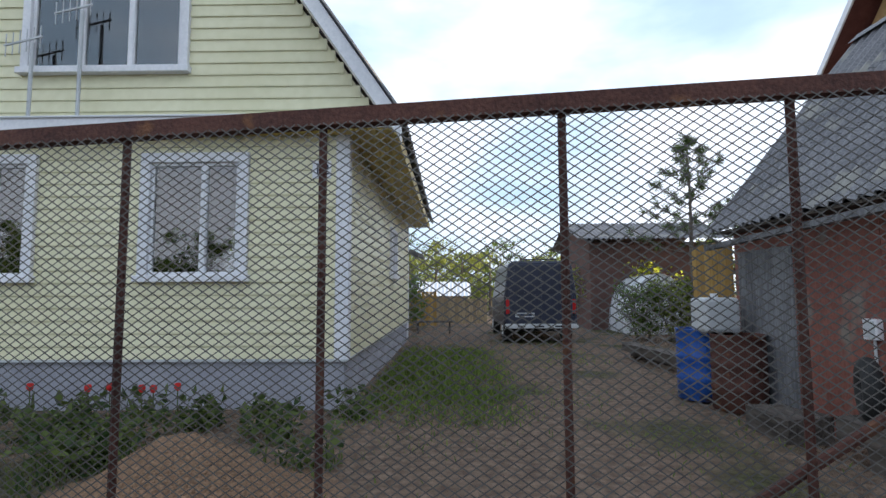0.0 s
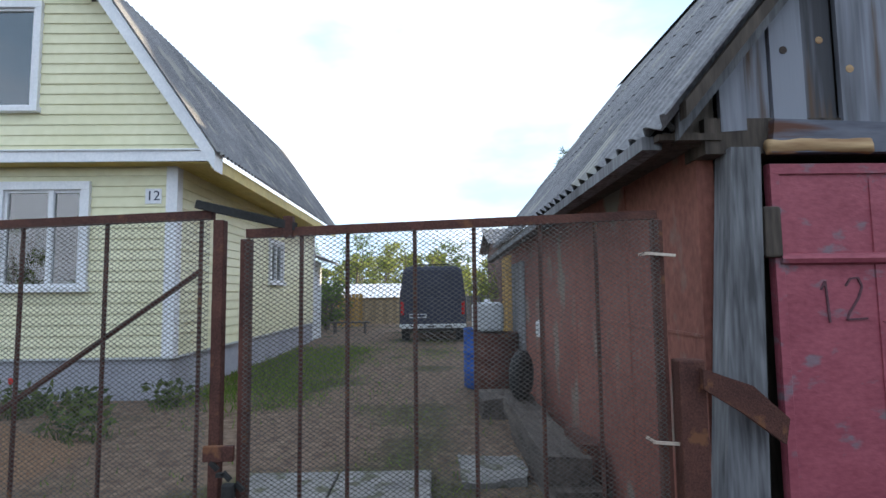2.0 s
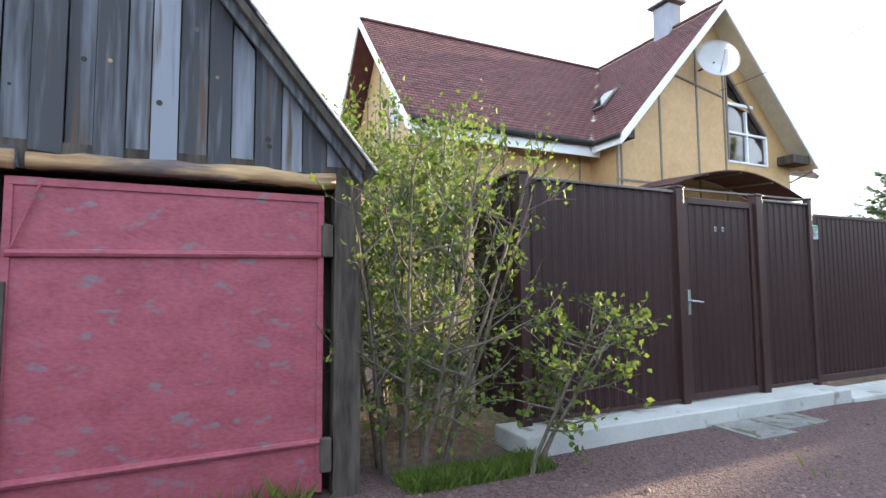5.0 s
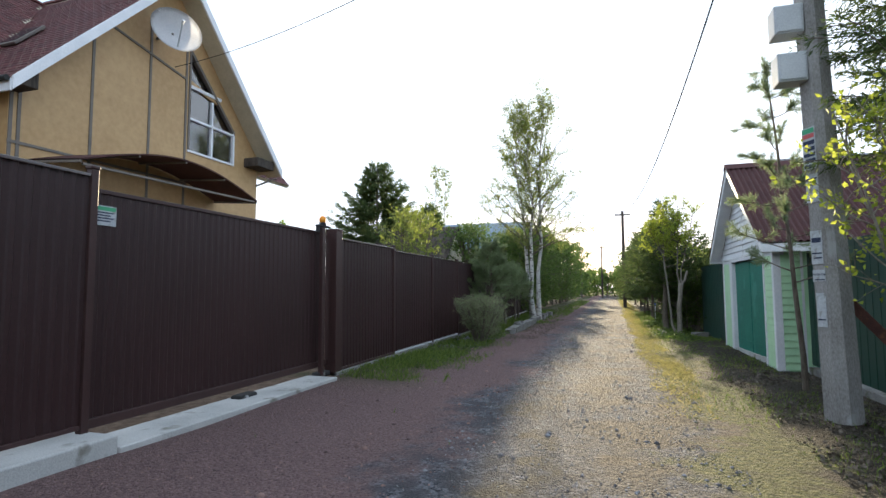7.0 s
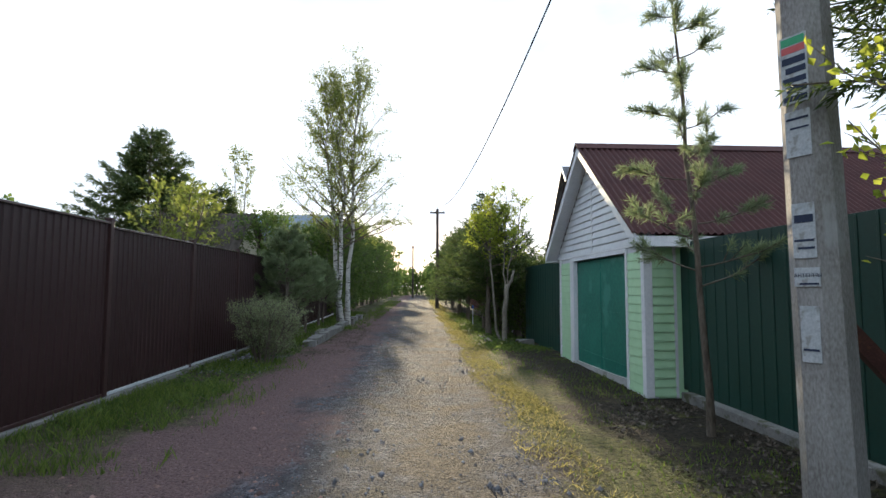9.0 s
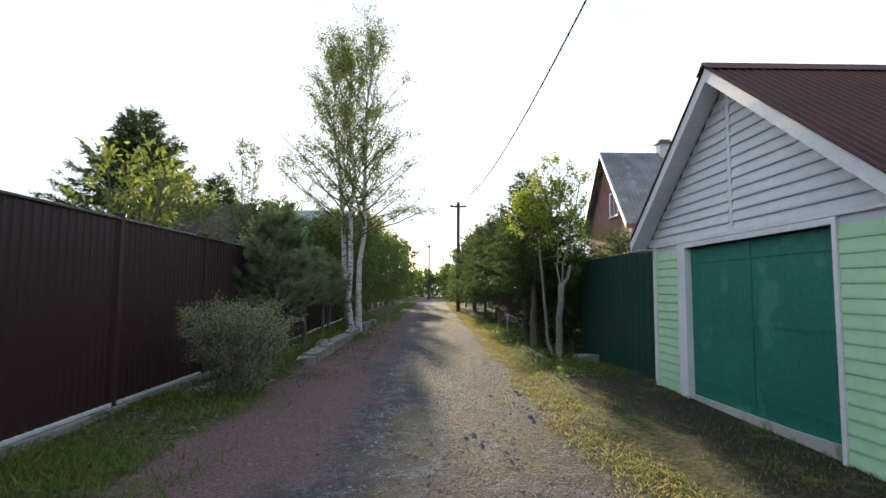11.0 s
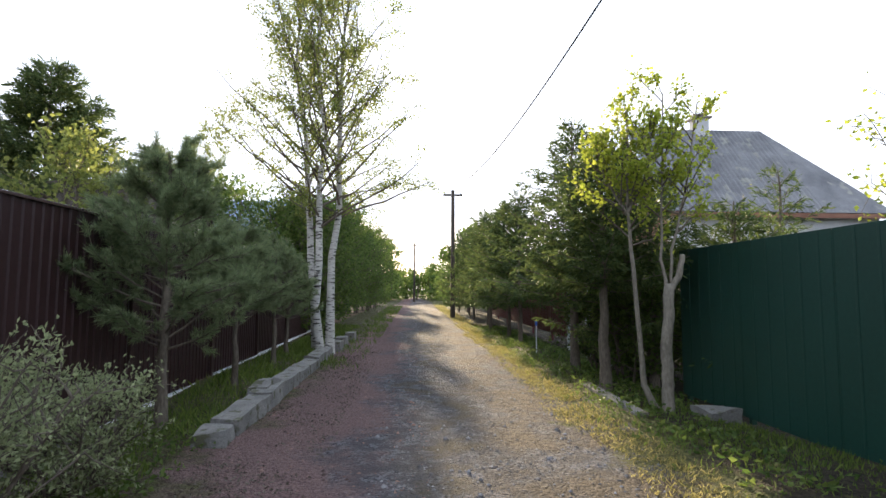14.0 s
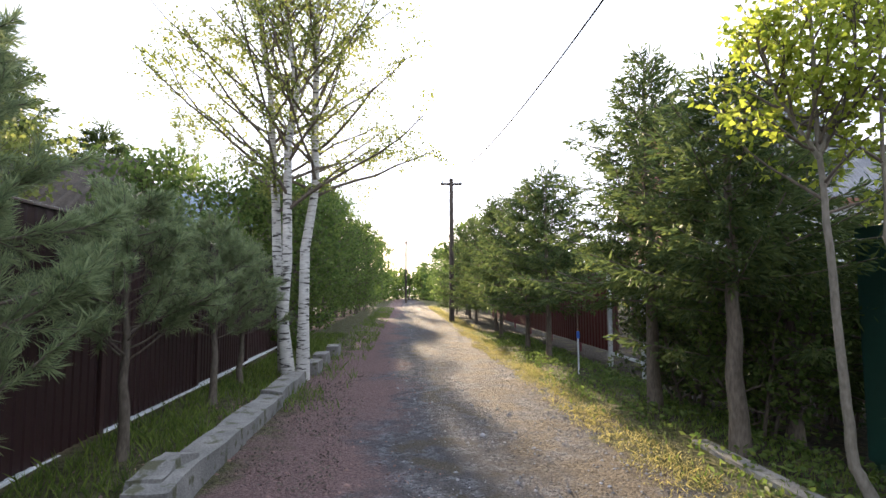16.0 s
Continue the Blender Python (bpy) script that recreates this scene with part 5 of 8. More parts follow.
    for (ya_, za), (yb_, zb) in zip(R0, R0[1:]):
        a = [bm.verts.new((x, y, z)) for x, y, z in ((-9.35, ya_, za), (-9.35, yb_, zb), (-10.93, yb_, zb + 0.1), (-10.93, ya_, za + 0.1))]
        b = [bm.verts.new((x, y, z - 0.035)) for x, y, z in ((-9.35, ya_, za), (-9.35, yb_, zb), (-10.93, yb_, zb + 0.1), (-10.93, ya_, za + 0.1))]
        bm.faces.new(a)
        bm.faces.new(b[::-1])
        bm.faces.new((a[1], a[0], b[0], b[1]))
        bm.faces.new((a[3], a[2], b[2], b[3]))
    part("canopy", bm, MAROON_ROOF, h, "arched brown porch canopy on steel ribs")
    for i in range(0, n + 1, 6):
        y, z = R0[i]
        part("canopy_rib", bar((-9.38, y, z - 0.06), (-10.93, y, z + 0.04), 0.05), BATTEN, h)
    part("canopy_tie", bar((-9.4, 11.3, 3.94), (-9.4, 16.7, 4.0), 0.05), BATTEN, h)
    # satellite dish
    return h


tan_house()


def satellite_dish():
    d = tagged(empty("satellite_dish", -10.30, 14.45, 8.35), "large white satellite dish on a wall bracket", "satellite dish")
    bm = bmesh.new()
    rings = []
    for j in range(7):
        r = 0.66 * j / 6
        rings.append([bm.verts.new((-0.10 + 0.22 * (r / 0.66) ** 2, r * math.cos(2 * math.pi * k / 28), r * math.sin(2 * math.pi * k / 28))) for k in range(28)] if j else [bm.verts.new((-0.10, 0, 0))])
    for k in range(28):
        bm.faces.new((rings[0][0], rings[1][k], rings[1][(k + 1) % 28]))
        for a, b in zip(rings[1:], rings[2:]):
            bm.faces.new((a[k], b[k], b[(k + 1) % 28], a[(k + 1) % 28]))
    bmesh.ops.solidify(bm, geom=bm.faces[:], thickness=0.012)
    turn = Matrix.Rotation(radians(-28), 4, "Z") @ Matrix.Rotation(radians(-14), 4, "Y")
    bmesh.ops.transform(bm, matrix=turn, verts=bm.verts)
    part("reflector", bm, WHITE, d, "white parabolic reflector", True)
    part("arm", bar(turn @ Vector((0.08, 0, -0.52)), turn @ Vector((0.55, 0, -0.10)), 0.03), GREYPLASTIC, d)
    part("receiver", bar(turn @ Vector((0.50, 0, -0.10)), turn @ Vector((0.62, 0, -0.06)), 0.07, sides=10), WHITE, d)
    part("wall_bracket", bar((-0.66, 0.0, -0.1), (-0.08, 0.0, -0.05), 0.05), BATTEN, d)
    return d


satellite_dish()


# ---- green-and-white garage ----
def lane_garage():
    g = tagged(empty("garage"), "small garage in mint and white siding with a teal door", "garage")
    X, Y0, Y1, XB = 3.34, 13.42, 17.50, 9.0
    MID, EZ, RZ = 15.46, 2.06, 3.80
    d0, d1, dz = 14.02, 16.52, 1.90
    k = (RZ - EZ) / (MID - Y0 + 0.28)
    rz = lambda y: RZ - abs(y - MID) * k
    for p in ([(Y0, -0.05), (d0, -0.05), (d0, dz), (Y0, dz)], [(d1, -0.05), (Y1, -0.05), (Y1, dz), (d1, dz)],
              [(Y0, dz), (Y1, dz), (Y1, rz(Y1) - 0.1), (MID, RZ - 0.1), (Y0, rz(Y0) - 0.1)]):
        part("front_wall", prism(p, "x", X, X + 0.15), WHITESIDE, g)
    part("side_wall", boxed(X + 0.15, Y0, -0.05, XB, Y0 + 0.12, 2.1), MINT, g)
    part("side_wall", boxed(X + 0.15, Y1 - 0.12, -0.05, XB, Y1, 2.1), MINT, g)
    part("back_wall", boxed(XB - 0.12, Y0 + 0.12, -0.05, XB, Y1 - 0.12, 2.1), MINT, g)
    rows = [0.02 + 0.117 * i for i in range(17)]
    lap_boards(g, "x", X, -1, rows, lambda a, b: cut([(Y0 + 0.09, Y1 - 0.09)], ((d0 - 0.05, d1 + 0.22, -1, 5),), a, b), MINT, lip=0.014)
    lap_boards(g, "y", Y0, -1, rows, lambda a, b: [(X + 0.09, X + 0.37)], MINT, lip=0.022)
    rows = [1.99 + 0.117 * i for i in range(16)]
    lap_boards(g, "x", X, -1, rows, lambda a, b: [(y0, y1) for y0, y1 in ((MID - (RZ - 0.06 - b) / k, MID - 0.04), (MID + 0.04, MID + (RZ - 0.06 - b) / k)) if b < RZ - 0.15], WHITESIDE, lip=0.024)
    part("corner_trim", boxed(X - 0.022, Y0 - 0.022, 0, X + 0.09, Y0 + 0.09, 2.02, 0.006), WHITE, g)
    part("corner_trim", boxed(X - 0.022, Y1 - 0.09, 0, X + 0.09, Y1 + 0.022, 2.02, 0.006), WHITE, g)
    part("corner_trim", boxed(X + 0.37, Y0 - 0.018, 0, X + 0.41, Y0 + 0.01, 2.02, 0.004), WHITE, g)
    part("band", boxed(X - 0.026, Y0, 1.965, X, Y1, 2.0, 0.004), WHITE, g)
    part("gable_trim", boxed(X - 0.022, MID - 0.035, 2.0, X, MID + 0.035, RZ - 0.25, 0.004), WHITE, g)
    part("door_jamb", boxed(X - 0.03, d0 - 0.05, 0, X + 0.10, d0, dz + 0.06, 0.006), WHITE, g)
    part("door_jamb", boxed(X - 0.03, d1, 0, X + 0.10, d1 + 0.22, dz + 0.06, 0.006), WHITE, g)
    part("door_head", boxed(X - 0.028, d0, dz, X + 0.10, d1, dz + 0.06, 0.006), WHITE, g)
    d = part("garage_door", boxed(X + 0.05, d0 + 0.005, 0.06, X + 0.09, d1 - 0.005, dz - 0.01, 0.006), DOORGREEN, g, "teal-green painted garage door with a worn lower edge")
    part("leaf_joint", boxed(X + 0.042, 15.24, 0.07, X + 0.051, 15.265, dz - 0.02), DOORGREEN, d)
    for z in (0.25, 1.0, 1.7):
        part("door_rail", boxed(X + 0.044, d0 + 0.02, z, X + 0.0505, d1 - 0.02, z + 0.04), DOORGREEN, d)
    part("threshold", prism([(d0, 0.0), (d1, 0.0), (d1, 0.06), (14.6, 0.10), (d0, 0.13)], "x", X + 0.02, X + 0.06), CONCRETE, g)
    # roof
    for s in (-1, 1):
        ye = MID + s * (MID - Y0 + 0.28)
        wdt = XB + 0.2 - (X - 0.27)
        if s < 0:
            sheet((X - 0.27, ye, EZ + 0.04), (1, 0, 0), (0, MID - ye, RZ - EZ), ripple(wdt, 0.095, 0.036), 0.008, "roof_slope", MAROON_ROOF, g, "dark maroon corrugated roof")
        else:
            sheet((X - 0.27 + wdt, ye, EZ + 0.04), (-1, 0, 0), (0, MID - ye, RZ - EZ), ripple(wdt, 0.095, 0.036), 0.008, "roof_slope", MAROON_ROOF, g)
        part("rake_board", prism([(ye, EZ - 0.13), (ye, EZ + 0.02), (MID, RZ + 0.02), (MID, RZ - 0.13)], "x", X - 0.25, X - 0.22), WHITE, g)
        part("rake_soffit", prism([(ye, EZ - 0.11), (ye, EZ - 0.09), (MID, RZ - 0.09), (MID, RZ - 0.11)], "x", X - 0.22, X - 0.02), WHITE, g)
        part("eave_fascia", boxed(X - 0.25, ye - 0.012, EZ - 0.13, XB, ye + 0.012, EZ + 0.0, 0.003), WHITE, g)
        part("eave_soffit", boxed(X - 0.2, min(ye, MID + s * (MID - Y0)) + 0.013, EZ - 0.12, XB, max(ye, MID + s * (MID - Y0)) - 0.013, EZ - 0.10), WHITE, g)
    part("ridge_cap", prism([(MID - 0.14, RZ - 0.03), (MID, RZ + 0.09), (MID + 0.14, RZ - 0.03), (MID, RZ + 0.06)], "x", X - 0.28, XB + 0.2), MAROON_ROOF, g)
    return g


lane_garage()


def green_fence(y0, y1, x, top, low, pitch, step=2.4):
    y = y0
    while y < y1 - 0.05:
        e = min(y1, y + step)
        f = tagged(empty("fence", x, e, 0), "dark green ribbed steel fence panel", "fence", group="green fence panels")
        w = e - y
        part("sheet", boxed(0, -w + 0.006, low, 0.008, -0.006, top, 0.002), GREEN, f)
        k = pitch
        while k < w - 0.05:
            part("rib", boxed(-0.006, -k - 0.014, low + 0.01, 0.0, -k + 0.014, top - 0.01, 0.003), GREEN, f)
            k += pitch
        part("seam_strip", boxed(-0.004, -0.02, low + 0.02, 0.0, -0.006, top - 0.02), GREEN, f)
        part("back_rail", boxed(0.012, -w + 0.02, top - 0.4, 0.05, 0, top - 0.36), GREEN, f)
        part("post", boxed(0.052, -0.06, low - 0.1, 0.11, -0.004, top - 0.05), GREEN, f)
        y = e


green_fence(-6.0, 13.38, 3.80, 2.0, 0.12, 0.20)
green_fence(17.66, 21.9, 3.50, 2.0, -0.04, 0.25, 1.42)
_fb = tagged(empty("fence_plinth"), "grey concrete footing under the green fence", "footing")
part("footing", boxed(3.72, -6, -0.2, 3.92, 13.3, 0.10, 0.01), KERB, _fb)


# ---- concrete pole and wire ----
def lean(z):
    return 3.0 - 0.022 * z


def street_pole():
    p = tagged(empty("utility_pole"), "square concrete utility pole plastered with torn notices", "pole")
    bm = bmesh.new()
    rings = []
    for z, w in ((-0.3, 0.25), (3.0, 0.215), (7.9, 0.16)):
        c = Vector((lean(z), 9.93, z))
        rings.append([bm.verts.new(c + Vector((w / 2 * math.cos(radians(a)), w / 2 * math.sin(radians(a)), 0)) * 1.414) for a in (0, 54, 90, 144, 180, 234, 270, 324)])
    for a, b in zip(rings, rings[1:]):
        for i in range(8):
            bm.faces.new((a[i], a[(i + 1) % 8], b[(i + 1) % 8], b[i]))
    bm.faces.new(rings[-1])
    part("shaft", bm, POLE, p, "weathered grey concrete shaft")
    for z in (3.55, 4.08):
        b = part("meter_box", boxed(lean(z) - 0.38, 9.80, z, lean(z) - 0.10, 10.04, z + 0.32, 0.012), GREYPLASTIC, p, "pale grey meter box")
        part("lid", boxed(lean(z) - 0.36, 9.785, z + 0.02, lean(z) - 0.12, 9.80, z + 0.30, 0.006), GREYPLASTIC, b)
    part("crossarm", boxed(lean(7.4) - 0.5, 9.88, 7.4, lean(7.4) + 0.5, 9.96, 7.48, 0.006), RUST, p)
    for s in (-0.42, 0.0, 0.42):
        part("insulator", bar((lean(7.5) + s, 9.92, 7.48), (lean(7.5) + s, 9.92, 7.62), 0.07, 0.05, 10), WHITE, p)
    part("prop", bar((3.0, 10.05, 1.38), (3.66, 9.80, 0.48), 0.12, 0.10), RUST, p, "rusty brace against the pole")
    # notices on the face towards the lane's start
    def notice(z0, z1, dx0, dx1, bars=(), label="torn paper notice pasted on the pole"):
        zc = (z0 + z1) / 2
        w0 = 0.247 - 0.0108 * zc
        yb = -0.63 * w0 - 0.004
        q = part("notice", boxed(-dx1, -0.003, z0 - zc, -dx0, 0.003, z1 - zc, 0.001), PAPER, p, label)
        q.matrix_basis = Matrix.Translation((lean(zc), 9.93, zc)) @ Matrix.Rotation(radians(-63), 4, "Z") @ Matrix.Translation((0, yb, 0)) @ Matrix.Rotation(radians(-0.6), 4, "Y")
        for f0, f1, a, mat in bars:
            part("print_bar", boxed(-dx1 + 0.01 + a * 0.02, -0.0055, z0 - zc + (z1 - z0) * f0, -dx0 - 0.01, -0.003, z0 - zc + (z1 - z0) * f1), mat, q)
        return q
    notice(2.60, 3.05, -0.075, 0.085, ((0.86, 0.97, 0, GREENINK), (0.74, 0.84, 0, REDINK), (0.58, 0.68, 0, INK), (0.44, 0.53, 1, INK), (0.30, 0.38, 0, INK), (0.16, 0.25, 1, INK), (0.03, 0.11, 0, INK)), "printed notice with green and red bands")
    notice(2.25, 2.55, -0.07, 0.08, ((0.8, 0.85, 0, INK), (0.6, 0.64, 1, INK)))
    q = notice(1.60, 1.95, -0.06, 0.075, ((0.16, 0.20, 1, INK), (0.30, 0.34, 0, INK)))
    part("print_bar", boxed(-0.06, -0.0055, 0.05, 0.05, -0.003, 0.10), INK, q)
    q = notice(1.42, 1.54, -0.07, 0.08, ((0.1, 0.2, 1, INK),))
    letters("АНТЕННЫ", 0.032, INK, "print", q, Matrix.Translation((0, -0.005, 0.01)) @ Matrix.Rotation(radians(90), 4, "X"), 0.0005)
    notice(0.95, 1.30, -0.05, 0.06, ((0.2, 0.24, 0, INK),))
    return p


street_pole()


def far_pole(x, y, top, label="dark timber utility pole with a short crossarm"):
    p = tagged(empty("utility_pole", x, y, 0), label, "pole")
    part("shaft", bar((0, 0, -0.2), (0, 0, top), 0.26, 0.18, 10), DARKWOOD, p)
    part("crossarm", boxed(-0.5, -0.04, top - 0.3, 0.5, 0.04, top - 0.2), DARKWOOD, p)
    for s in (-0.42, 0, 0.42):
        part("insulator", bar((s, 0, top - 0.2), (s, 0, top - 0.08), 0.07, 0.05, 8), GREYPLASTIC, p)
    return p


far_pole(1.62, 41.8, 6.65)
far_pole(-0.4, 77, 7.0)


def wire(points, r, name="overhead_wire", label="black overhead cable sagging between poles"):
    cu = bpy.data.curves.new(name, "CURVE")
    cu.dimensions, cu.bevel_depth, cu.bevel_resolution = "3D", r, 1
    sp = cu.splines.new("POLY")
    sp.points.add(len(points) - 1)
    for pt, q in zip(sp.points, points):
        pt.co = (*q, 1)
    tmp = bpy.data.objects.new("wire_source", cu)
    me = bpy.data.meshes.new_from_object(tmp)
    bpy.data.objects.remove(tmp)
    me.materials.clear()
    me.materials.append(BLACK)
    return tagged(new(name, me), label, "cable")


wire([(2.72 - 0.0315 * (y - 9.93), y, 5.56 + 0.0052 * (y - 26) ** 2) for y in np.linspace(9.93, 41.8, 40)], 0.016)
wire([(1.62 - 0.057 * (y - 41.8), y, 5.6 + 0.0037 * (y - 60) ** 2) for y in np.linspace(41.8, 77, 30)], 0.012)
wire([(lean(7.5) - 13.0 * f, 9.93 + 4.4 * f, 7.5 - 0.2 * f - 2.2 * f * (1 - f)) for f in np.linspace(0, 1, 30)], 0.008, label="thin cable running from the pole to the tan house")


# ---- plants ----
def tube(verts, faces, pts, radii, sides=6):
    """Adds a tapering tube through pts."""
    base = len(verts)
    n = len(pts)
    for i, (p, r) in enumerate(zip(pts, radii)):
        d = (pts[min(i + 1, n - 1)] - pts[max(i - 1, 0)])
        d = d / (np.linalg.norm(d) + 1e-9)
        a = np.cross(d, (0.31, 0.95, 0.05) if abs(d[1]) < 0.9 else (1, 0, 0))
        a /= np.linalg.norm(a) + 1e-9
        b = np.cross(d, a)
        for k in range(sides):
            t = 2 * math.pi * k / sides
            verts.append(tuple(p + r * (math.cos(t) * a + math.sin(t) * b)))
    for i in range(n - 1):
        for k in range(sides):
            u, v = base + i * sides + k, base + i * sides + (k + 1) % sides
            faces.append((u, v, v + sides, u + sides))


def leaves(name, centres, dirs, length, width, mat, parent, rng, label="", spread=0.9):
    """One bent diamond-shaped leaf of two triangles at each centre, pointing roughly along dirs."""
    c = np.asarray(centres, float)
    n = len(c)
    d = np.asarray(dirs, float) + rng.normal(0, spread, (n, 3))
    d /= np.linalg.norm(d, axis=1)[:, None] + 1e-9
    s = np.cross(d, rng.normal(0, 1, (n, 3)))
    s /= np.linalg.norm(s, axis=1)[:, None] + 1e-9
    L = length * rng.uniform(0.6, 1.3, (n, 1))
    W = width * rng.uniform(0.7, 1.2, (n, 1))
    up = np.cross(d, s) * W * 0.3
    v = np.stack([c, c + d * L * 0.5 + s * W * 0.5 + up, c + d * L, c + d * L * 0.5 - s * W * 0.5 + up], 1).reshape(-1, 3)
    i = np.arange(n)[:, None] * 4
    f = np.concatenate([i + [0, 1, 2], i + [0, 2, 3]], 1).reshape(-1, 3)
    return array_object(name, v, f, mat, parent, label)


def bent(p, d, length, n, rng, wobble, lift):
    """A wandering line from p along d; lift bends it up (or down)."""
    pts, q, d = [np.array(p, float)], np.array(p, float), np.array(d, float)
    for _ in range(n):
        d = d + rng.normal(0, wobble, 3) + np.array((0, 0, lift))
        d /= np.linalg.norm(d)
        q = q + d * (length / n)
        pts.append(q)
    return pts


def broadleaf(name, x, y, height, label, seed, stems=((0, 0, 0, 0),), radius=0.06, crown=0.35, spread=1.6, limbs=22, twigs=7, per_twig=14, leaf=(0.05, 0.035),
              leaf_mat=None, bark=None, rise=0.8, profile=None, droop=0.0, category="tree", scatter=0.10, twig_len=0.45, z0=None, group="", limb_bark=None):
    """A tree or shrub: stems, limbs and twigs, and small leaves round the twigs. stems: (dx, dy, lean x, lean y)."""
    rng = np.random.default_rng(seed)
    t = tagged(empty(name, x, y, ground_z(x, y) if z0 is None else z0), label, category, group=group)
    V, F, C, D = [], [], [], []
    BV, BF = ([], []) if limb_bark else (V, F)
    profile = profile or (lambda f: math.sin(math.pi * min(1, 0.12 + 0.88 * f)) ** 0.7)
    for dx, dy, lx, ly in stems:
        h = height * rng.uniform(0.9, 1.0)
        n = 9
        trunk = [np.array((dx, dy, -0.1))]
        for i in range(1, n + 1):
            f = i / n
            trunk.append(np.array((dx + lx * f + rng.normal(0, 0.018 * height / 4), dy + ly * f + rng.normal(0, 0.018 * height / 4), h * f)))
        tube(V, F, trunk, [radius * (1.25 if i == 0 else 1) * (1 - 0.88 * i / n) + 0.004 for i in range(n + 1)], 9)
        for k in range(limbs):
            f = crown + (0.98 - crown) * (k + rng.uniform(0, 1)) / limbs
            g = (f - crown) / (1 - crown)
            i = min(n - 1, int(f * n))
            p = trunk[i] + (trunk[i + 1] - trunk[i]) * (f * n - i)
            az = k * 2.399 + rng.uniform(-0.4, 0.4)
            L = spread * profile(g) * rng.uniform(0.7, 1.15) + 0.12
            e = rise * (0.5 + 0.8 * g) * rng.uniform(0.7, 1.3)
            d = np.array((math.cos(az) * math.cos(e), math.sin(az) * math.cos(e), math.sin(e)))
            limb = bent(p, d, L, 6, rng, 0.10, 0.03)
            r0 = max(0.006, radius * 0.42 * (1 - f) + 0.004)
            tube(BV, BF, limb, [r0 * (1 - 0.8 * j / 6) + 0.002 for j in range(7)], 5)
            for m in range(twigs):
                j = rng.uniform(1.2, 6)
                i2 = min(5, int(j))
                q = limb[i2] + (limb[i2 + 1] - limb[i2]) * (j - i2)
                td = (limb[i2 + 1] - limb[i2]) / (L / 6 + 1e-9) + rng.normal(0, 0.6, 3) + np.array((0, 0, -droop))
                td /= np.linalg.norm(td)
                tw = bent(q, td, twig_len * rng.uniform(0.5, 1.2), 3, rng, 0.12, -0.10 * droop)
                tube(BV, BF, tw, (0.005, 0.004, 0.003, 0.0015), 3)
                cnt = int(per_twig * rng.uniform(0.6, 1.4))
                u = rng.uniform(0.1, 3, cnt)
                for a in u:
                    ii = min(2, int(a))
                    C.append(tw[ii] + (tw[ii + 1] - tw[ii]) * (a - ii) + rng.normal(0, scatter, 3) * 0.6)
                    D.append(td)
    data_object("trunk", V, F, bark or BARK, t, smooth=True)
    if limb_bark:
        data_object("crown_wood", BV, BF, limb_bark, t, "thin dark branches", smooth=True)
    if C:
        leaves("crown", C, D, leaf[0], leaf[1], leaf_mat or HEDGELEAF, t, rng)
    return t


def spruce(x, y, height, seed, label, spread=1.5, low=0.12, radius=0.09, dense=1.0, needle=(0.10, 0.022), mat=None, name="spruce_tree", z0=None, tip=0.35, group="", shape=0.75):
    """A spruce: whorls of drooping boughs with needled side shoots."""
    rng = np.random.default_rng(seed)
    t = tagged(empty(name, x, y, ground_z(x, y) if z0 is None else z0), label, "tree", group=group)
    V, F, C, D = [], [], [], []
    n = 10
    trunk = [np.array((rng.normal(0, 0.012), rng.normal(0, 0.012), height * i / n - (0.1 if i == 0 else 0))) for i in range(n + 1)]
    tube(V, F, trunk, [radius * (1.2 if i == 0 else 1) * (1 - 0.93 * i / n) + 0.004 for i in range(n + 1)], 9)
    count = int(height * 17 * dense)
    for k in range(count):
        f = low + (0.985 - low) * ((k + rng.uniform(0, 1)) / count) ** 0.95
        p = np.array((0, 0, height * f))
        az = k * 2.399 + rng.uniform(-0.5, 0.5)
        L = spread * ((1 - f) / (1 - low)) ** shape * rng.uniform(0.65, 1.12) + 0.10
        e = rng.uniform(-0.30, 0.05) + 0.75 * f ** 2
        d = np.array((math.cos(az) * math.cos(e), math.sin(az) * math.cos(e), math.sin(e)))
        bough = bent(p, d, L, 6, rng, 0.06, 0.06)
        tube(V, F, bough, [max(0.004, 0.016 * (1 - f) * (1 - j / 7)) + 0.002 for j in range(7)], 4)
        shoots = max(5, int(L * 22 * dense))
        for s in range(shoots):
            a = rng.uniform(0.6, 6)
            i = min(5, int(a))
            q = bough[i] + (bough[i + 1] - bough[i]) * (a - i)
            axis = (bough[i + 1] - bough[i]) / (L / 6)
            side = np.cross(axis, (0, 0, 1)) * (1 if s % 2 else -1)
            sd = axis * 0.75 + side * rng.uniform(0.4, 0.9) + np.array((0, 0, rng.uniform(-0.75, 0.05)))
            sd /= np.linalg.norm(sd)
            sl = (tip * (1.05 - a / 8)) * rng.uniform(0.5, 1.1) * min(1.0, 0.45 + L)
            m = max(4, int(sl * 36 * dense))
            for w in np.linspace(0.05, 1, m):
                C.append(q + sd * sl * w + rng.normal(0, 0.012, 3))
                D.append(sd)
    data_object("trunk", V, F, BARK, t, smooth=True)
    leaves("crown", C, D, needle[0], needle[1], mat or NEEDLE, t, rng, spread=0.42)
    return t


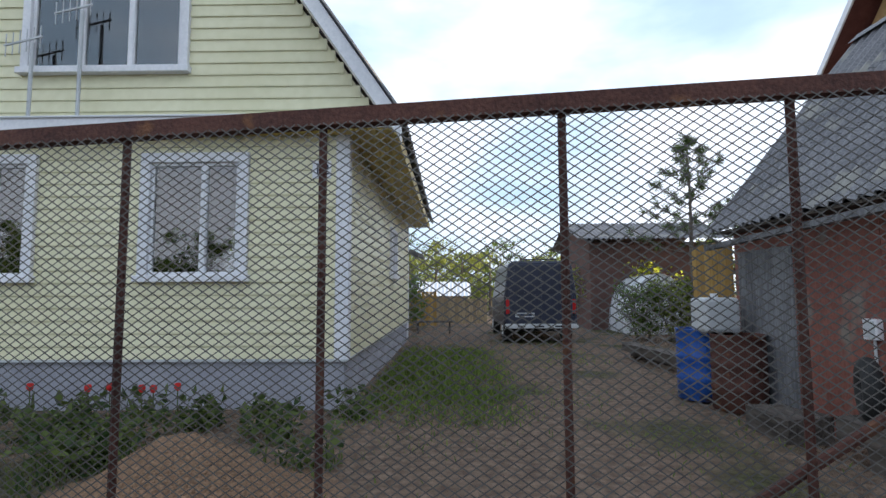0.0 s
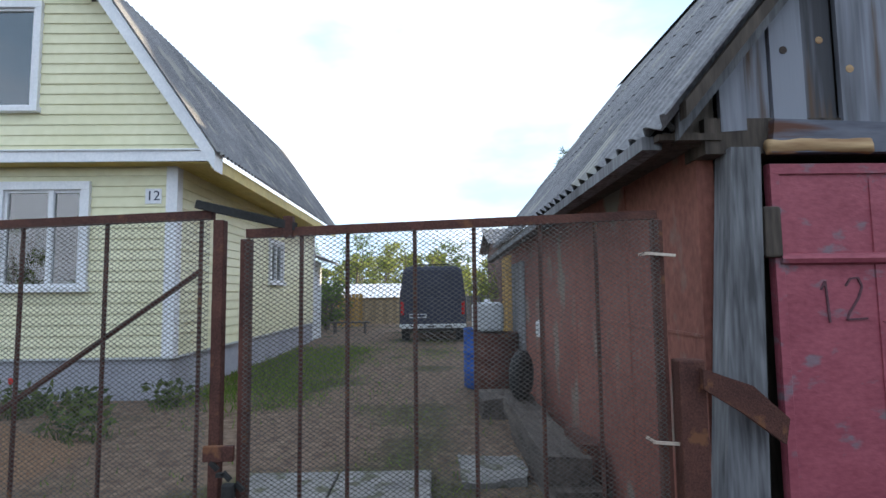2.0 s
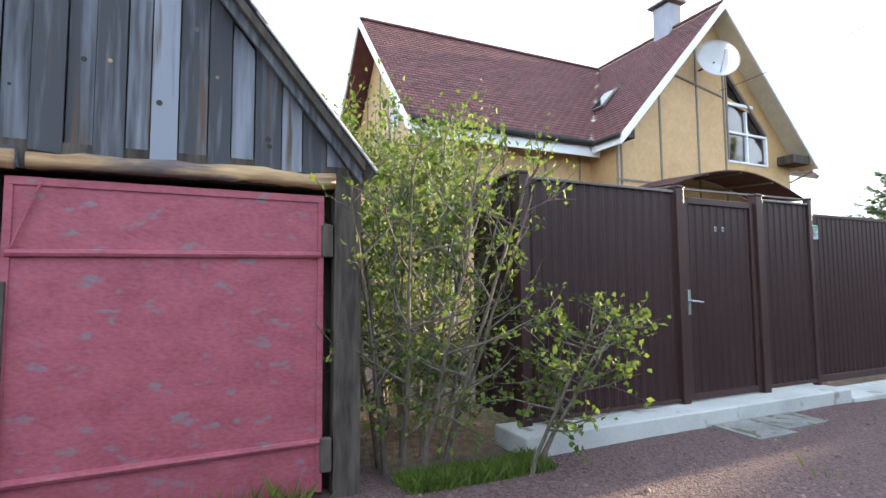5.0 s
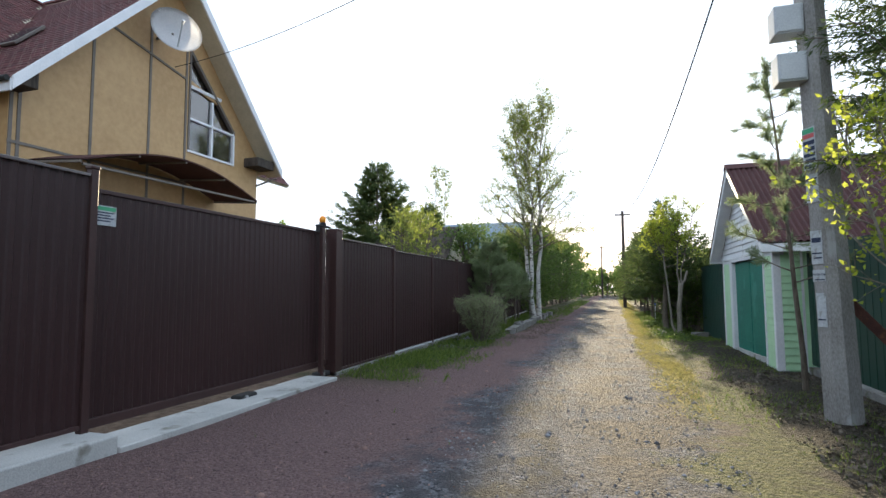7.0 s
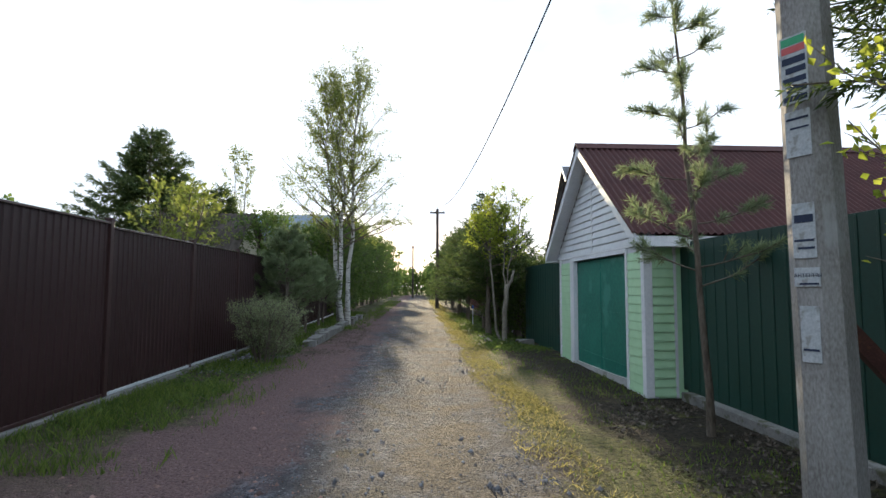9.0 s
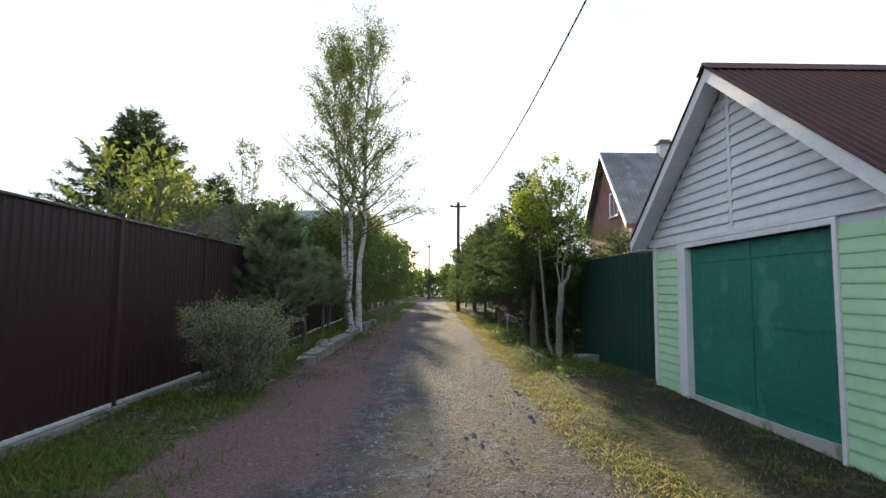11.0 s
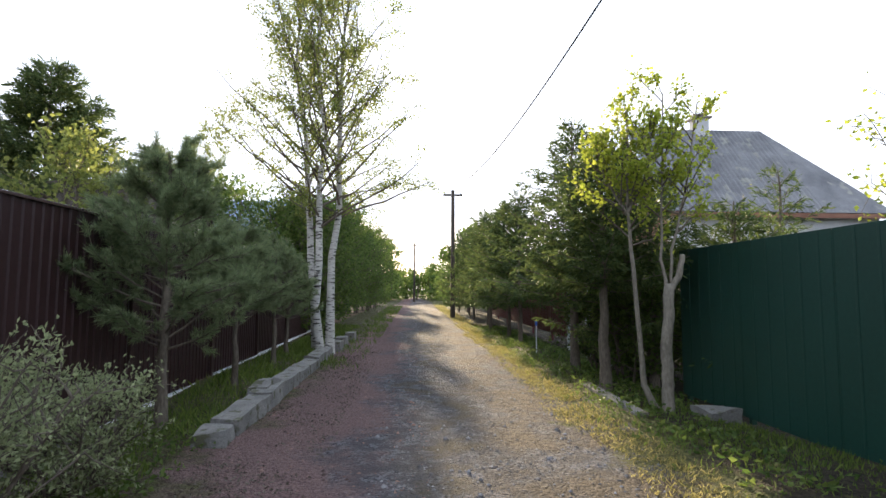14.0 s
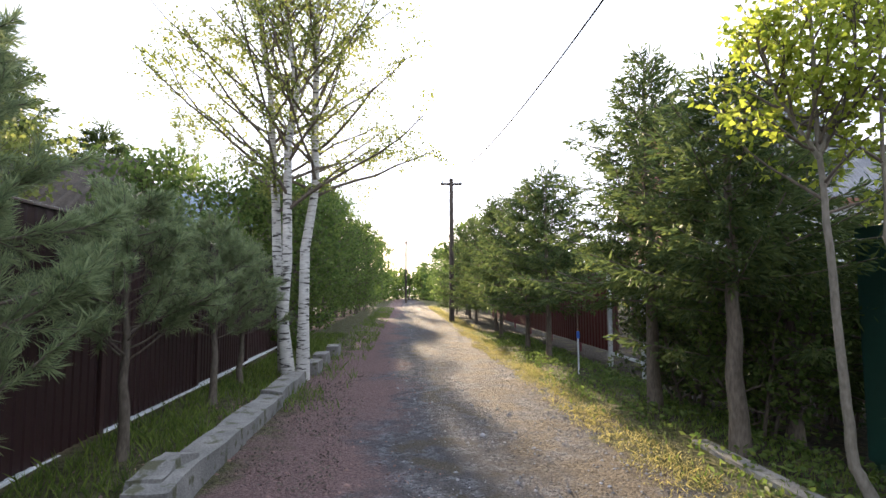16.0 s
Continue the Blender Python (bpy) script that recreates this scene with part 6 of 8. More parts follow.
def pine(x, y, height, seed, label, spread=0.9, low=0.25, radius=0.06, boughs=26, tufts=7, needles=34, needle=(0.11, 0.010), name="pine_tree", lx=0.0, z0=None, group="", mat=None, up=0.5):
    """A pine: upswept boughs that end in round tufts of long needles."""
    rng = np.random.default_rng(seed)
    t = tagged(empty(name, x, y, ground_z(x, y) if z0 is None else z0), label, "tree", group=group)
    V, F, C, D = [], [], [], []
    n = 10
    trunk = [np.array((lx * i / n + rng.normal(0, 0.012), rng.normal(0, 0.012), height * i / n - (0.1 if i == 0 else 0))) for i in range(n + 1)]
    tube(V, F, trunk, [radius * (1.2 if i == 0 else 1) * (1 - 0.88 * i / n) + 0.003 for i in range(n + 1)], 9)

    def tuft(p, d, scale=1.0):
        m = int(needles * scale)
        back = rng.uniform(0, 0.13 * scale, (m, 1))
        C.extend(p - d * back)
        D.extend(np.tile(d, (m, 1)))
    for k in range(boughs):
        f = low + (0.97 - low) * (k + rng.uniform(0, 1)) / boughs
        i = min(n - 1, int(f * n))
        p = trunk[i] + (trunk[i + 1] - trunk[i]) * (f * n - i)
        az = k * 2.399 + rng.uniform(-0.5, 0.5)
        L = spread * (1.08 - ((f - low) / (1 - low)) ** 1.3) * rng.uniform(0.65, 1.1) + 0.08
        e = up * rng.uniform(0.2, 1.0)
        d = np.array((math.cos(az) * math.cos(e), math.sin(az) * math.cos(e), math.sin(e)))
        bough = bent(p, d, L, 5, rng, 0.08, 0.07)
        tube(V, F, bough, [max(0.004, radius * 0.3 * (1 - f) * (1 - j / 6)) + 0.003 for j in range(6)], 5)
        tuft(bough[-1], (bough[-1] - bough[-2]) / np.linalg.norm(bough[-1] - bough[-2]), 1.2)
        for s in range(tufts):
            a = rng.uniform(1.4, 5)
            j = min(4, int(a))
            q = bough[j] + (bough[j + 1] - bough[j]) * (a - j)
            sd = (bough[j + 1] - bough[j]) / (L / 5) + rng.normal(0, 0.55, 3) + np.array((0, 0, 0.35))
            sd /= np.linalg.norm(sd)
            e2 = q + sd * rng.uniform(0.08, 0.26)
            tube(V, F, [q, e2], (0.005, 0.003), 4)
            tuft(e2, sd)
    tuft(trunk[-1], np.array((0, 0, 1.0)), 1.5)
    data_object("trunk", V, F, BARK, t, smooth=True)
    leaves("crown", C, D, needle[0], needle[1], mat or PINENEEDLE, t, rng, spread=0.62)
    return t


# beside the lane on the fence side
broadleaf("birch_tree", -2.38, 26.1, 9.4, "tall white-barked birch with two stems and thin spring leaves", 3, stems=((0, 0, -0.2, 0.2), (0.17, 0.22, 0.25, 0.4), (-0.13, 0.34, -0.75, 0.3)), radius=0.095, crown=0.31,
          spread=2.75, limbs=40, twigs=9, per_twig=30, leaf=(0.060, 0.046), leaf_mat=BIRCHLEAF, bark=BIRCHBARK, limb_bark=BARK, rise=1.0, droop=0.25, twig_len=0.6,
          profile=lambda f: (0.35 + 0.65 * math.sin(math.pi * min(1, 0.25 + 0.62 * f)) ** 0.8) * (1 - 0.45 * f))
pine(-2.88, 19.95, 2.80, 11, "bushy young pine with a bare lower trunk beside the brown fence", 0.98, 0.27, 0.062, 56, 14, 88, (0.085, 0.006), group="young pines")
pine(-2.84, 22.0, 2.10, 12, "bushy young pine beside the brown fence", 0.72, 0.36, 0.045, 36, 11, 80, (0.085, 0.006), group="young pines")
pine(-2.85, 24.05, 2.05, 13, "bushy young pine beside the brown fence", 0.72, 0.36, 0.045, 34, 10, 76, (0.085, 0.006), group="young pines")
pine(-2.95, 25.5, 2.0, 14, "bushy young pine close to the birch", 0.62, 0.34, 0.045, 26, 9, 66, (0.08, 0.0065), group="young pines")
broadleaf("shrub", -2.44, 16.62, 0.97, "spreading grey-green shrub with fine leaves before the fence", 21, stems=[(0.12 * math.cos(a), 0.12 * math.sin(a), (0.32 + 0.22 * math.sin(3 * a)) * math.cos(a), (0.45 + 0.26 * math.cos(2 * a)) * math.sin(a)) for a in np.linspace(0, 5.8, 11)],
          radius=0.013, crown=0.14, spread=0.36, limbs=10, twigs=6, per_twig=18, leaf=(0.034, 0.015), leaf_mat=PALELEAF, bark=BARK, rise=1.0, category="shrub", twig_len=0.22, scatter=0.05)
broadleaf("shrub", -2.62, 18.05, 0.66, "low leafy shrub beside the young pine", 26, stems=[(0.1 * math.cos(a), 0.1 * math.sin(a), 0.3 * math.cos(a), 0.35 * math.sin(a)) for a in np.linspace(0, 5.6, 9)],
          radius=0.010, crown=0.15, spread=0.28, limbs=9, twigs=5, per_twig=16, leaf=(0.036, 0.018), leaf_mat=PALELEAF, bark=BARK, rise=0.7, category="shrub", twig_len=0.18, scatter=0.05)
# between the old garage and the fence
broadleaf("shrub", -3.45, 1.55, 2.35, "sprawling bare-stemmed shrub with young yellow-green leaves", 22, stems=[(0.22 * math.cos(a), 0.25 * math.sin(a), 0.50 * math.cos(a) + 0.15, 0.55 * math.sin(a) + 0.15) for a in np.linspace(0, 5.7, 10)],
          radius=0.016, crown=0.12, spread=0.62, limbs=9, twigs=5, per_twig=5, leaf=(0.055, 0.038), leaf_mat=SPRINGLEAF, bark=BARK, rise=0.6, category="shrub", twig_len=0.35, scatter=0.05)
broadleaf("shrub", -2.95, 2.35, 1.15, "low spray of twigs with yellow-green leaves over the footing", 23, stems=((0, 0, 0.05, 0.75), (0.05, -0.1, 0.2, 0.5), (-0.05, 0, 0.0, 0.95)),
          radius=0.014, crown=0.25, spread=0.42, limbs=10, twigs=4, per_twig=7, leaf=(0.06, 0.042), leaf_mat=SPRINGLEAF, bark=BARK, rise=0.35, category="shrub", twig_len=0.28, scatter=0.04)
broadleaf("shrub", -4.6, 2.0, 3.0, "dense shrub filling the gap behind the garage corner", 24, stems=[(0.3 * math.cos(a), 0.25 * math.sin(a), 0.6 * math.cos(a), 0.4 * math.sin(a)) for a in np.linspace(0, 5.5, 8)],
          radius=0.025, crown=0.1, spread=0.8, limbs=14, twigs=6, per_twig=12, leaf=(0.06, 0.04), leaf_mat=SPRINGLEAF, bark=PALEBARK, category="shrub", twig_len=0.35)
broadleaf("shrub", -6.4, 2.2, 3.2, "dense shrub behind the old garage", 25, stems=[(0.5 * math.cos(a), 0.4 * math.sin(a), 0.6 * math.cos(a), 0.4 * math.sin(a)) for a in np.linspace(0, 5.5, 8)],
          radius=0.025, crown=0.1, spread=0.9, limbs=14, twigs=6, per_twig=12, leaf=(0.06, 0.045), leaf_mat=OLIVELEAF, bark=PALEBARK, category="shrub", twig_len=0.35)
# by the concrete pole
pine(3.2, 11.68, 4.45, 31, "slender young pine with sparse tufts before the green fence", 0.72, 0.30, 0.036, 24, 6, 74, (0.095, 0.006), lx=-0.28, up=0.15)
spruce(3.66, 9.35, 8.0, 32, "tall dark spruce beside the concrete pole", 1.05, 0.33, 0.105, 1.4, (0.09, 0.017), shape=0.35)
broadleaf("shrub", 3.45, 8.95, 3.0, "many-stemmed shrub with bright young leaves by the pole", 33, stems=[(0.12 * math.cos(a) + 0.15, 0.12 * math.sin(a), 0.75 * math.cos(a), 0.35 * math.sin(a)) for a in np.linspace(0, 5.7, 10)],
          radius=0.018, crown=0.40, spread=0.55, limbs=9, twigs=4, per_twig=9, leaf=(0.06, 0.045), leaf_mat=SHRUBLEAF, bark=PALEBARK, rise=0.8, category="shrub", twig_len=0.3, scatter=0.05)
# group at the end of the green fence


def sapling(x, y, label, seed, stems, spread=0.75, limbs=20, twigs=6, per_twig=20, leaf=(0.058, 0.046)):
    """A young maple. stems: (list of (dx, dy, z), radius at the foot, radius at the tip, height at which leaves begin or None)."""
    rng = np.random.default_rng(seed)
    t = tagged(empty("young_maple", x, y, ground_z(x, y)), label, "tree", group="roadside maples")
    C, D = [], []
    for pts, r0, r1, low in stems:
        V, F = [], []
        p = [np.array(q, float) for q in pts]
        fine = []
        for a, b in zip(p, p[1:]):
            for k in range(4):
                fine.append(a + (b - a) * k / 4 + rng.normal(0, 0.006, 3))
        fine.append(p[-1])
        n = len(fine) - 1
        tube(V, F, fine, [(r0 + (r1 - r0) * i / n) * (1.25 if i == 0 else 1) for i in range(n + 1)], 10)
        F.append(tuple(range(len(V) - 10, len(V))))
        data_object("stem", V, F, PALEBARK, t, smooth=True)
        if low is None:
            continue
        V, F = [], []
        top = fine[-1][2]
        for k in range(limbs):
            h = low + (top - low) * ((k + rng.uniform(0, 1)) / limbs) ** 1.35
            i = max(1, next((m for m in range(n + 1) if fine[m][2] >= h), n))
            q = fine[i - 1] + (fine[i] - fine[i - 1]) * rng.uniform(0, 1)
            g = (h - low) / (top - low)
            az, e = k * 2.399 + rng.uniform(-0.4, 0.4), rng.uniform(0.25, 0.9) + 0.3 * g
            L = spread * (1.0 - 0.72 * g) * rng.uniform(0.55, 1.2) + 0.1
            limb = bent(q, (math.cos(az) * math.cos(e), math.sin(az) * math.cos(e), math.sin(e)), L, 5, rng, 0.10, 0.07)
            tube(V, F, limb, [0.012 * (1 - g * 0.6) * (1 - 0.8 * m / 5) + 0.002 for m in range(6)], 5)
            for m in range(twigs):
                a = rng.uniform(1.0, 5)
                i2 = min(4, int(a))
                o = limb[i2] + (limb[i2 + 1] - limb[i2]) * (a - i2)
                td = (limb[i2 + 1] - limb[i2]) / (L / 5) + rng.normal(0, 0.5, 3) + np.array((0, 0, 0.25))
                td /= np.linalg.norm(td)
                tw = bent(o, td, rng.uniform(0.12, 0.36), 3, rng, 0.10, 0.0)
                tube(V, F, tw, (0.004, 0.003, 0.002, 0.001), 3)
                for u in rng.uniform(0.3, 3, int(per_twig * rng.uniform(0.5, 1.4))):
                    ii = min(2, int(u))
                    C.append(tw[ii] + (tw[ii + 1] - tw[ii]) * (u - ii) + rng.normal(0, 0.035, 3))
                    D.append(td * 0.5 + np.array((0, 0, -0.35)))
        data_object("crown_wood", V, F, BARK, t, "thin dark branches", smooth=True)
    leaves("crown", C, D, leaf[0], leaf[1], SHRUBLEAF, t, rng, spread=0.7)
    return t


sapling(2.66, 20.80, "slim maple with a bowed grey stem and bright yellow-green crown", 41,
        (([(0, 0, -0.1), (-0.10, 0.06, 0.06), (-0.17, 0.10, 0.25), (-0.20, 0.10, 0.8), (-0.30, 0.05, 1.75), (-0.36, 0.02, 2.4), (-0.30, 0.10, 3.75)], 0.050, 0.012, 2.0),
         ([(-0.36, 0.02, 2.35), (-0.62, 0.05, 2.8), (-0.72, 0.12, 3.3)], 0.016, 0.006, 2.45),
         ([(-0.36, 0.02, 2.4), (-0.12, -0.05, 2.9), (-0.05, 0.0, 3.5)], 0.016, 0.006, 2.5)), 0.58, 17, 5, 13)
sapling(2.66, 20.66, "thick grey maple stem with a sawn stub and thin upright shoots", 42,
        (([(0, 0, -0.1), (0.02, 0.0, 0.3), (0.02, 0.02, 0.75), (0.09, 0.04, 1.5)], 0.075, 0.062, None),
         ([(0.10, 0.04, 1.45), (0.20, 0.04, 1.58), (0.27, 0.06, 1.86)], 0.050, 0.030, None),
         ([(0.06, 0.04, 1.46), (0.0, 0.06, 1.8), (0.04, 0.08, 2.4), (0.10, 0.1, 3.9)], 0.022, 0.008, 2.3),
         ([(0.11, 0.04, 1.48), (0.10, 0.0, 1.9), (0.30, 0.0, 2.6), (0.55, 0.1, 3.8)], 0.020, 0.008, 2.2)), 0.55, 15, 5, 11)
spruce(2.43, 22.05, 3.5, 43, "spruce with a bare trunk among the roadside trees", 1.35, 0.40, 0.085, 1.3, (0.10, 0.024), shape=0.7, group="roadside spruces")
spruce(2.54, 23.9, 4.5, 44, "spruce with drooping boughs among the roadside trees", 1.75, 0.28, 0.085, 1.3, (0.10, 0.024), shape=0.9, group="roadside spruces")
spruce(3.45, 22.7, 3.3, 45, "spruce behind the roadside trees", 1.7, 0.2, 0.08, 1.1, (0.12, 0.028), shape=0.75, group="roadside spruces")
spruce(4.4, 22.0, 2.9, 46, "spruce beside the end of the green fence", 1.3, 0.1, 0.08, 1.1, (0.12, 0.03), shape=0.7, group="roadside spruces")
for i, (sx, sy, sh, sl) in enumerate(((3.5, 29.6, 3.6, 0.28), (3.7, 32.3, 3.8, 0.25), (3.5, 35.0, 4.0, 0.22), (3.8, 37.8, 4.1, 0.2), (3.6, 41.5, 4.2, 0.18), (3.8, 45.5, 4.4, 0.12), (3.6, 50.0, 4.5, 0.1))):
    spruce(sx - 1.05, sy - 1.2, sh * 1.06, 50 + i, "spruce in the row along the lane", 1.7, sl, 0.06, 1.1, (0.13, 0.030), shape=0.55, group="row of lane spruces")
for i, (bx, by, bh) in enumerate(((3.15, 22.9, 1.5), (3.2, 24.3, 1.3), (4.5, 23.4, 2.0), (4.9, 25.6, 2.3), (4.6, 27.6, 2.2), (5.2, 22.6, 2.4))):
    broadleaf("bush", bx, by, bh, "dark leafy bush behind the roadside trees", 170 + i, stems=[(0.15 * math.cos(a), 0.15 * math.sin(a), 0.45 * math.cos(a), 0.45 * math.sin(a)) for a in np.linspace(0, 5.5, 7)],
              radius=0.016, crown=0.08, spread=0.6, limbs=10, twigs=6, per_twig=13, leaf=(0.07, 0.05), leaf_mat=DARKLEAF if i % 2 else HEDGELEAF, category="bush", twig_len=0.3, group="undergrowth bushes")
# hedge trees beyond the birch
for i, (hx, hy, hh, hs) in enumerate(((-3.6, 30.2, 3.7, 1.3), (-3.5, 32.6, 4.2, 1.35), (-3.6, 35.2, 4.6, 1.5), (-3.7, 38.2, 4.9, 1.6), (-3.7, 41.5, 5.0, 1.6), (-3.6, 45, 5.0, 1.7), (-3.3, 49, 5.0, 1.7), (-3.2, 54, 5.2, 1.8))):
    broadleaf("hedge_tree", hx - 0.1, hy - 0.7, hh, "leafy green tree in the tall hedge along the lane", 70 + i, stems=((0, 0, 0.2, 0.1), (0.1, 0.3, 0.4, 0.2), (-0.2, -0.3, -0.3, -0.2)), radius=0.05, crown=0.08, spread=hs, limbs=22, twigs=8, per_twig=12,
              leaf=(0.11, 0.085), leaf_mat=HEDGELEAF, rise=0.6, twig_len=0.5, group="hedge trees", scatter=0.18)
# behind the brown fence
spruce(-12.5, 32.2, 8.8, 81, "broad dark spruce in the garden behind the fence", 5.5, 0.06, 0.14, 0.95, (0.20, 0.042), tip=0.85, shape=0.9)
spruce(-9.9, 34.3, 6.4, 82, "dark spruce in the garden behind the fence", 2.6, 0.05, 0.10, 1.0, (0.18, 0.045), tip=0.7, shape=0.8)
for i, (hx, hy, hh, hs) in enumerate(((-8.2, 27.5, 4.8, 1.7), (-6.2, 30.0, 4.4, 1.6), (-9.5, 31.0, 5.2, 1.8), (-6.8, 34.5, 4.8, 1.8), (-6.0, 38.0, 5.0, 1.8))):
    broadleaf("garden_tree", hx - 0.1, hy - 0.7, hh, "leafy garden tree behind the brown fence", 90 + i, stems=((0, 0, 0.2, 0.1), (0.1, 0.1, -0.4, 0.2)), radius=0.07, crown=0.15, spread=hs, limbs=20, twigs=7, per_twig=10,
              leaf=(0.13, 0.10), leaf_mat=HEDGELEAF if i % 2 else BIRCHLEAF, rise=0.6, twig_len=0.5, group="garden trees", scatter=0.16)
broadleaf("birch_tree", -16.5, 55.0, 14.0, "distant thin birch over the gardens", 101, stems=((0, 0, 0.2, 0), (0.4, 0, 0.9, 0.2)), radius=0.13, crown=0.25, spread=2.0, limbs=26, twigs=6, per_twig=9, leaf=(0.16, 0.13), leaf_mat=BIRCHLEAF, bark=BIRCHBARK, rise=1.0, twig_len=0.8)
# yard of the yellow house
pine(-17.0, 0.1, 5.8, 111, "open pine behind the old garage", 1.7, 0.36, 0.09, 28, 8, 34, (0.20, 0.014), up=0.4, mat=NEEDLE)
for i, (hx, hy, hh, hs, lm) in enumerate(((-24, -1.0, 2.2, 1.4, BIRCHLEAF), (-26, 1.5, 2.7, 1.6, OLIVELEAF), (-22, 0.6, 2.0, 1.2, SHRUBLEAF), (-22.5, -8.6, 1.5, 0.8, HEDGELEAF), (-21.5, -9.6, 1.4, 0.8, HEDGELEAF),
                                          (-40, -14, 4.6, 2.2, HEDGELEAF), (-44, -8, 5.2, 2.6, BIRCHLEAF), (-42, -3, 5.4, 2.4, HEDGELEAF), (-48, -18, 6.0, 2.8, BIRCHLEAF), (-41, 2.0, 5.0, 2.6, HEDGELEAF), (-50, -11, 6.6, 2.5, HEDGELEAF))):
    broadleaf("garden_tree", hx, hy, hh, "garden tree beyond the yard", 120 + i, stems=((0, 0, 0.2, 0.1), (0.1, 0.1, -0.4, 0.2)), radius=0.06, crown=0.1, spread=hs, limbs=16, twigs=6, per_twig=10,
              leaf=(0.12 + 0.02 * hs, 0.10), leaf_mat=lm, rise=0.6, twig_len=0.45, group="yard trees", scatter=0.15)
broadleaf("chestnut_tree", -5.2, 18.8, 3.6, "chestnut with large drooping young leaves behind the fence", 97, stems=((0, 0, 0.3, 0.2), (0.1, 0.1, -0.6, 0.2), (0, 0.2, 0.7, -0.2)), radius=0.05, crown=0.4, spread=0.75, limbs=11, twigs=3, per_twig=8,
          leaf=(0.15, 0.07), leaf_mat=OLIVELEAF, rise=0.9, twig_len=0.35, droop=0.1, scatter=0.10)


# ---- woods in the distance ----
def far_woods(name, spots, seed, label, leaf, mat):
    """A band of far trees, too many to count: clumps of leaves over thin trunks, with an uneven top. spots: (x, y, height, spread)."""
    rng = np.random.default_rng(seed)
    C, V, F = [], [], []
    for x, y, h, r in spots:
        tube(V, F, [np.array((x, y, -0.2)), np.array((x + rng.normal(0, 0.2), y, h * 0.5)), np.array((x + rng.normal(0, 0.3), y, h * 0.9))], (0.12, 0.08, 0.02), 5)
        for _ in range(9):
            c = np.array((x, y, 0)) + rng.normal(0, r * 0.42, 3) * (1, 1, 0) + (0, 0, h * rng.uniform(0.12, 0.93))
            taper = 1.15 - 0.75 * c[2] / h
            C.append(c + rng.normal(0, 1, (58, 3)) * np.array((0.55, 0.55, 0.42)) * r * 0.5 * taper)
    C = np.concatenate(C)
    C[:, 2] = np.abs(C[:, 2])
    w = tagged(empty(name), label, "woods", kind="stuff")
    data_object("trunks", V, F, BARK, w)["kind"] = "stuff"
    leaves("foliage", C, np.tile((0, 0, 0.3), (len(C), 1)), leaf, leaf * 0.8, mat, w, rng, spread=1.0)["kind"] = "stuff"
    return w


_r = np.random.default_rng(9)
far_woods("far_woods", [(x + _r.normal(0, 1), 90 + abs(x) * 0.15 + _r.uniform(0, 22), _r.uniform(5.5, 9.5) * (0.55 if -8 < x < 3 else 1), _r.uniform(2.2, 3.4)) for x in np.linspace(-60, 60, 120)] + [(x, 84 + abs(x) * 0.2 + _r.uniform(0, 10), _r.uniform(1.8, 4.0), 2.2) for x in np.linspace(-50, 50, 70) if not -3 < x < 1.5], 1, "leafy woods closing the end of the lane", 0.42, HEDGELEAF)
# nine tall trees from y 86 are invented to shape the lane's shade
far_woods("far_woods", [(-3.1 - 2.2 * _r.uniform(0, 1.6), 57 + 3.0 * i, min(8.6, _r.uniform(5.2, 6.2) + 0.3 * i), 1.7) for i in range(11)] + [(-10.5 - 0.9 * i, 86 + _r.uniform(0, 6), _r.uniform(11.0, 13.0), 2.2) for i in range(9)], 2, "trees along the far stretch of the lane", 0.26, HEDGELEAF)
far_woods("far_woods", [(2.9 + 2.4 * _r.uniform(0, 1.6), 48 + 3.2 * i, _r.uniform(4.5, 6.5), 1.7) for i in range(12)], 3, "trees along the far stretch of the lane", 0.26, HEDGELEAF)
far_woods("far_woods", [(-62 - _r.uniform(0, 12), y, _r.uniform(4.5, 8.0), _r.uniform(2, 3)) for y in np.linspace(-55, 30, 44)], 4, "pale woods beyond the yards", 0.40, BIRCHLEAF)
far_woods("far_woods", [(30 + _r.uniform(0, 10), y, _r.uniform(5, 9), _r.uniform(2, 3)) for y in np.linspace(-40, 80, 48)], 5, "woods behind the gardens", 0.40, HEDGELEAF)
far_woods("far_woods", [(x, -38 - _r.uniform(0, 8), _r.uniform(5, 9), _r.uniform(2, 3)) for x in np.linspace(-60, 30, 40)], 6, "woods behind the start of the lane", 0.40, HEDGELEAF)
far_woods("far_woods", [(-16 - 9 * _r.uniform(0, 1), 36 + 2.2 * i, _r.uniform(4.5, 7.0), 2.0) for i in range(18)], 7, "orchard trees behind the gardens", 0.28, HEDGELEAF)
far_woods("far_woods", [(9 + 12 * _r.uniform(0, 1), 42 + 2.0 * i, _r.uniform(4.0, 6.0), 1.9) for i in range(18)], 8, "orchard trees behind the gardens", 0.28, BIRCHLEAF)
far_woods("far_woods", [(-36 - 8 * _r.uniform(0, 1), -24 + 1.8 * i, _r.uniform(2.6, 4.6), 1.7) for i in range(20)], 10, "pale spring trees beyond the yard fence", 0.24, BIRCHLEAF)


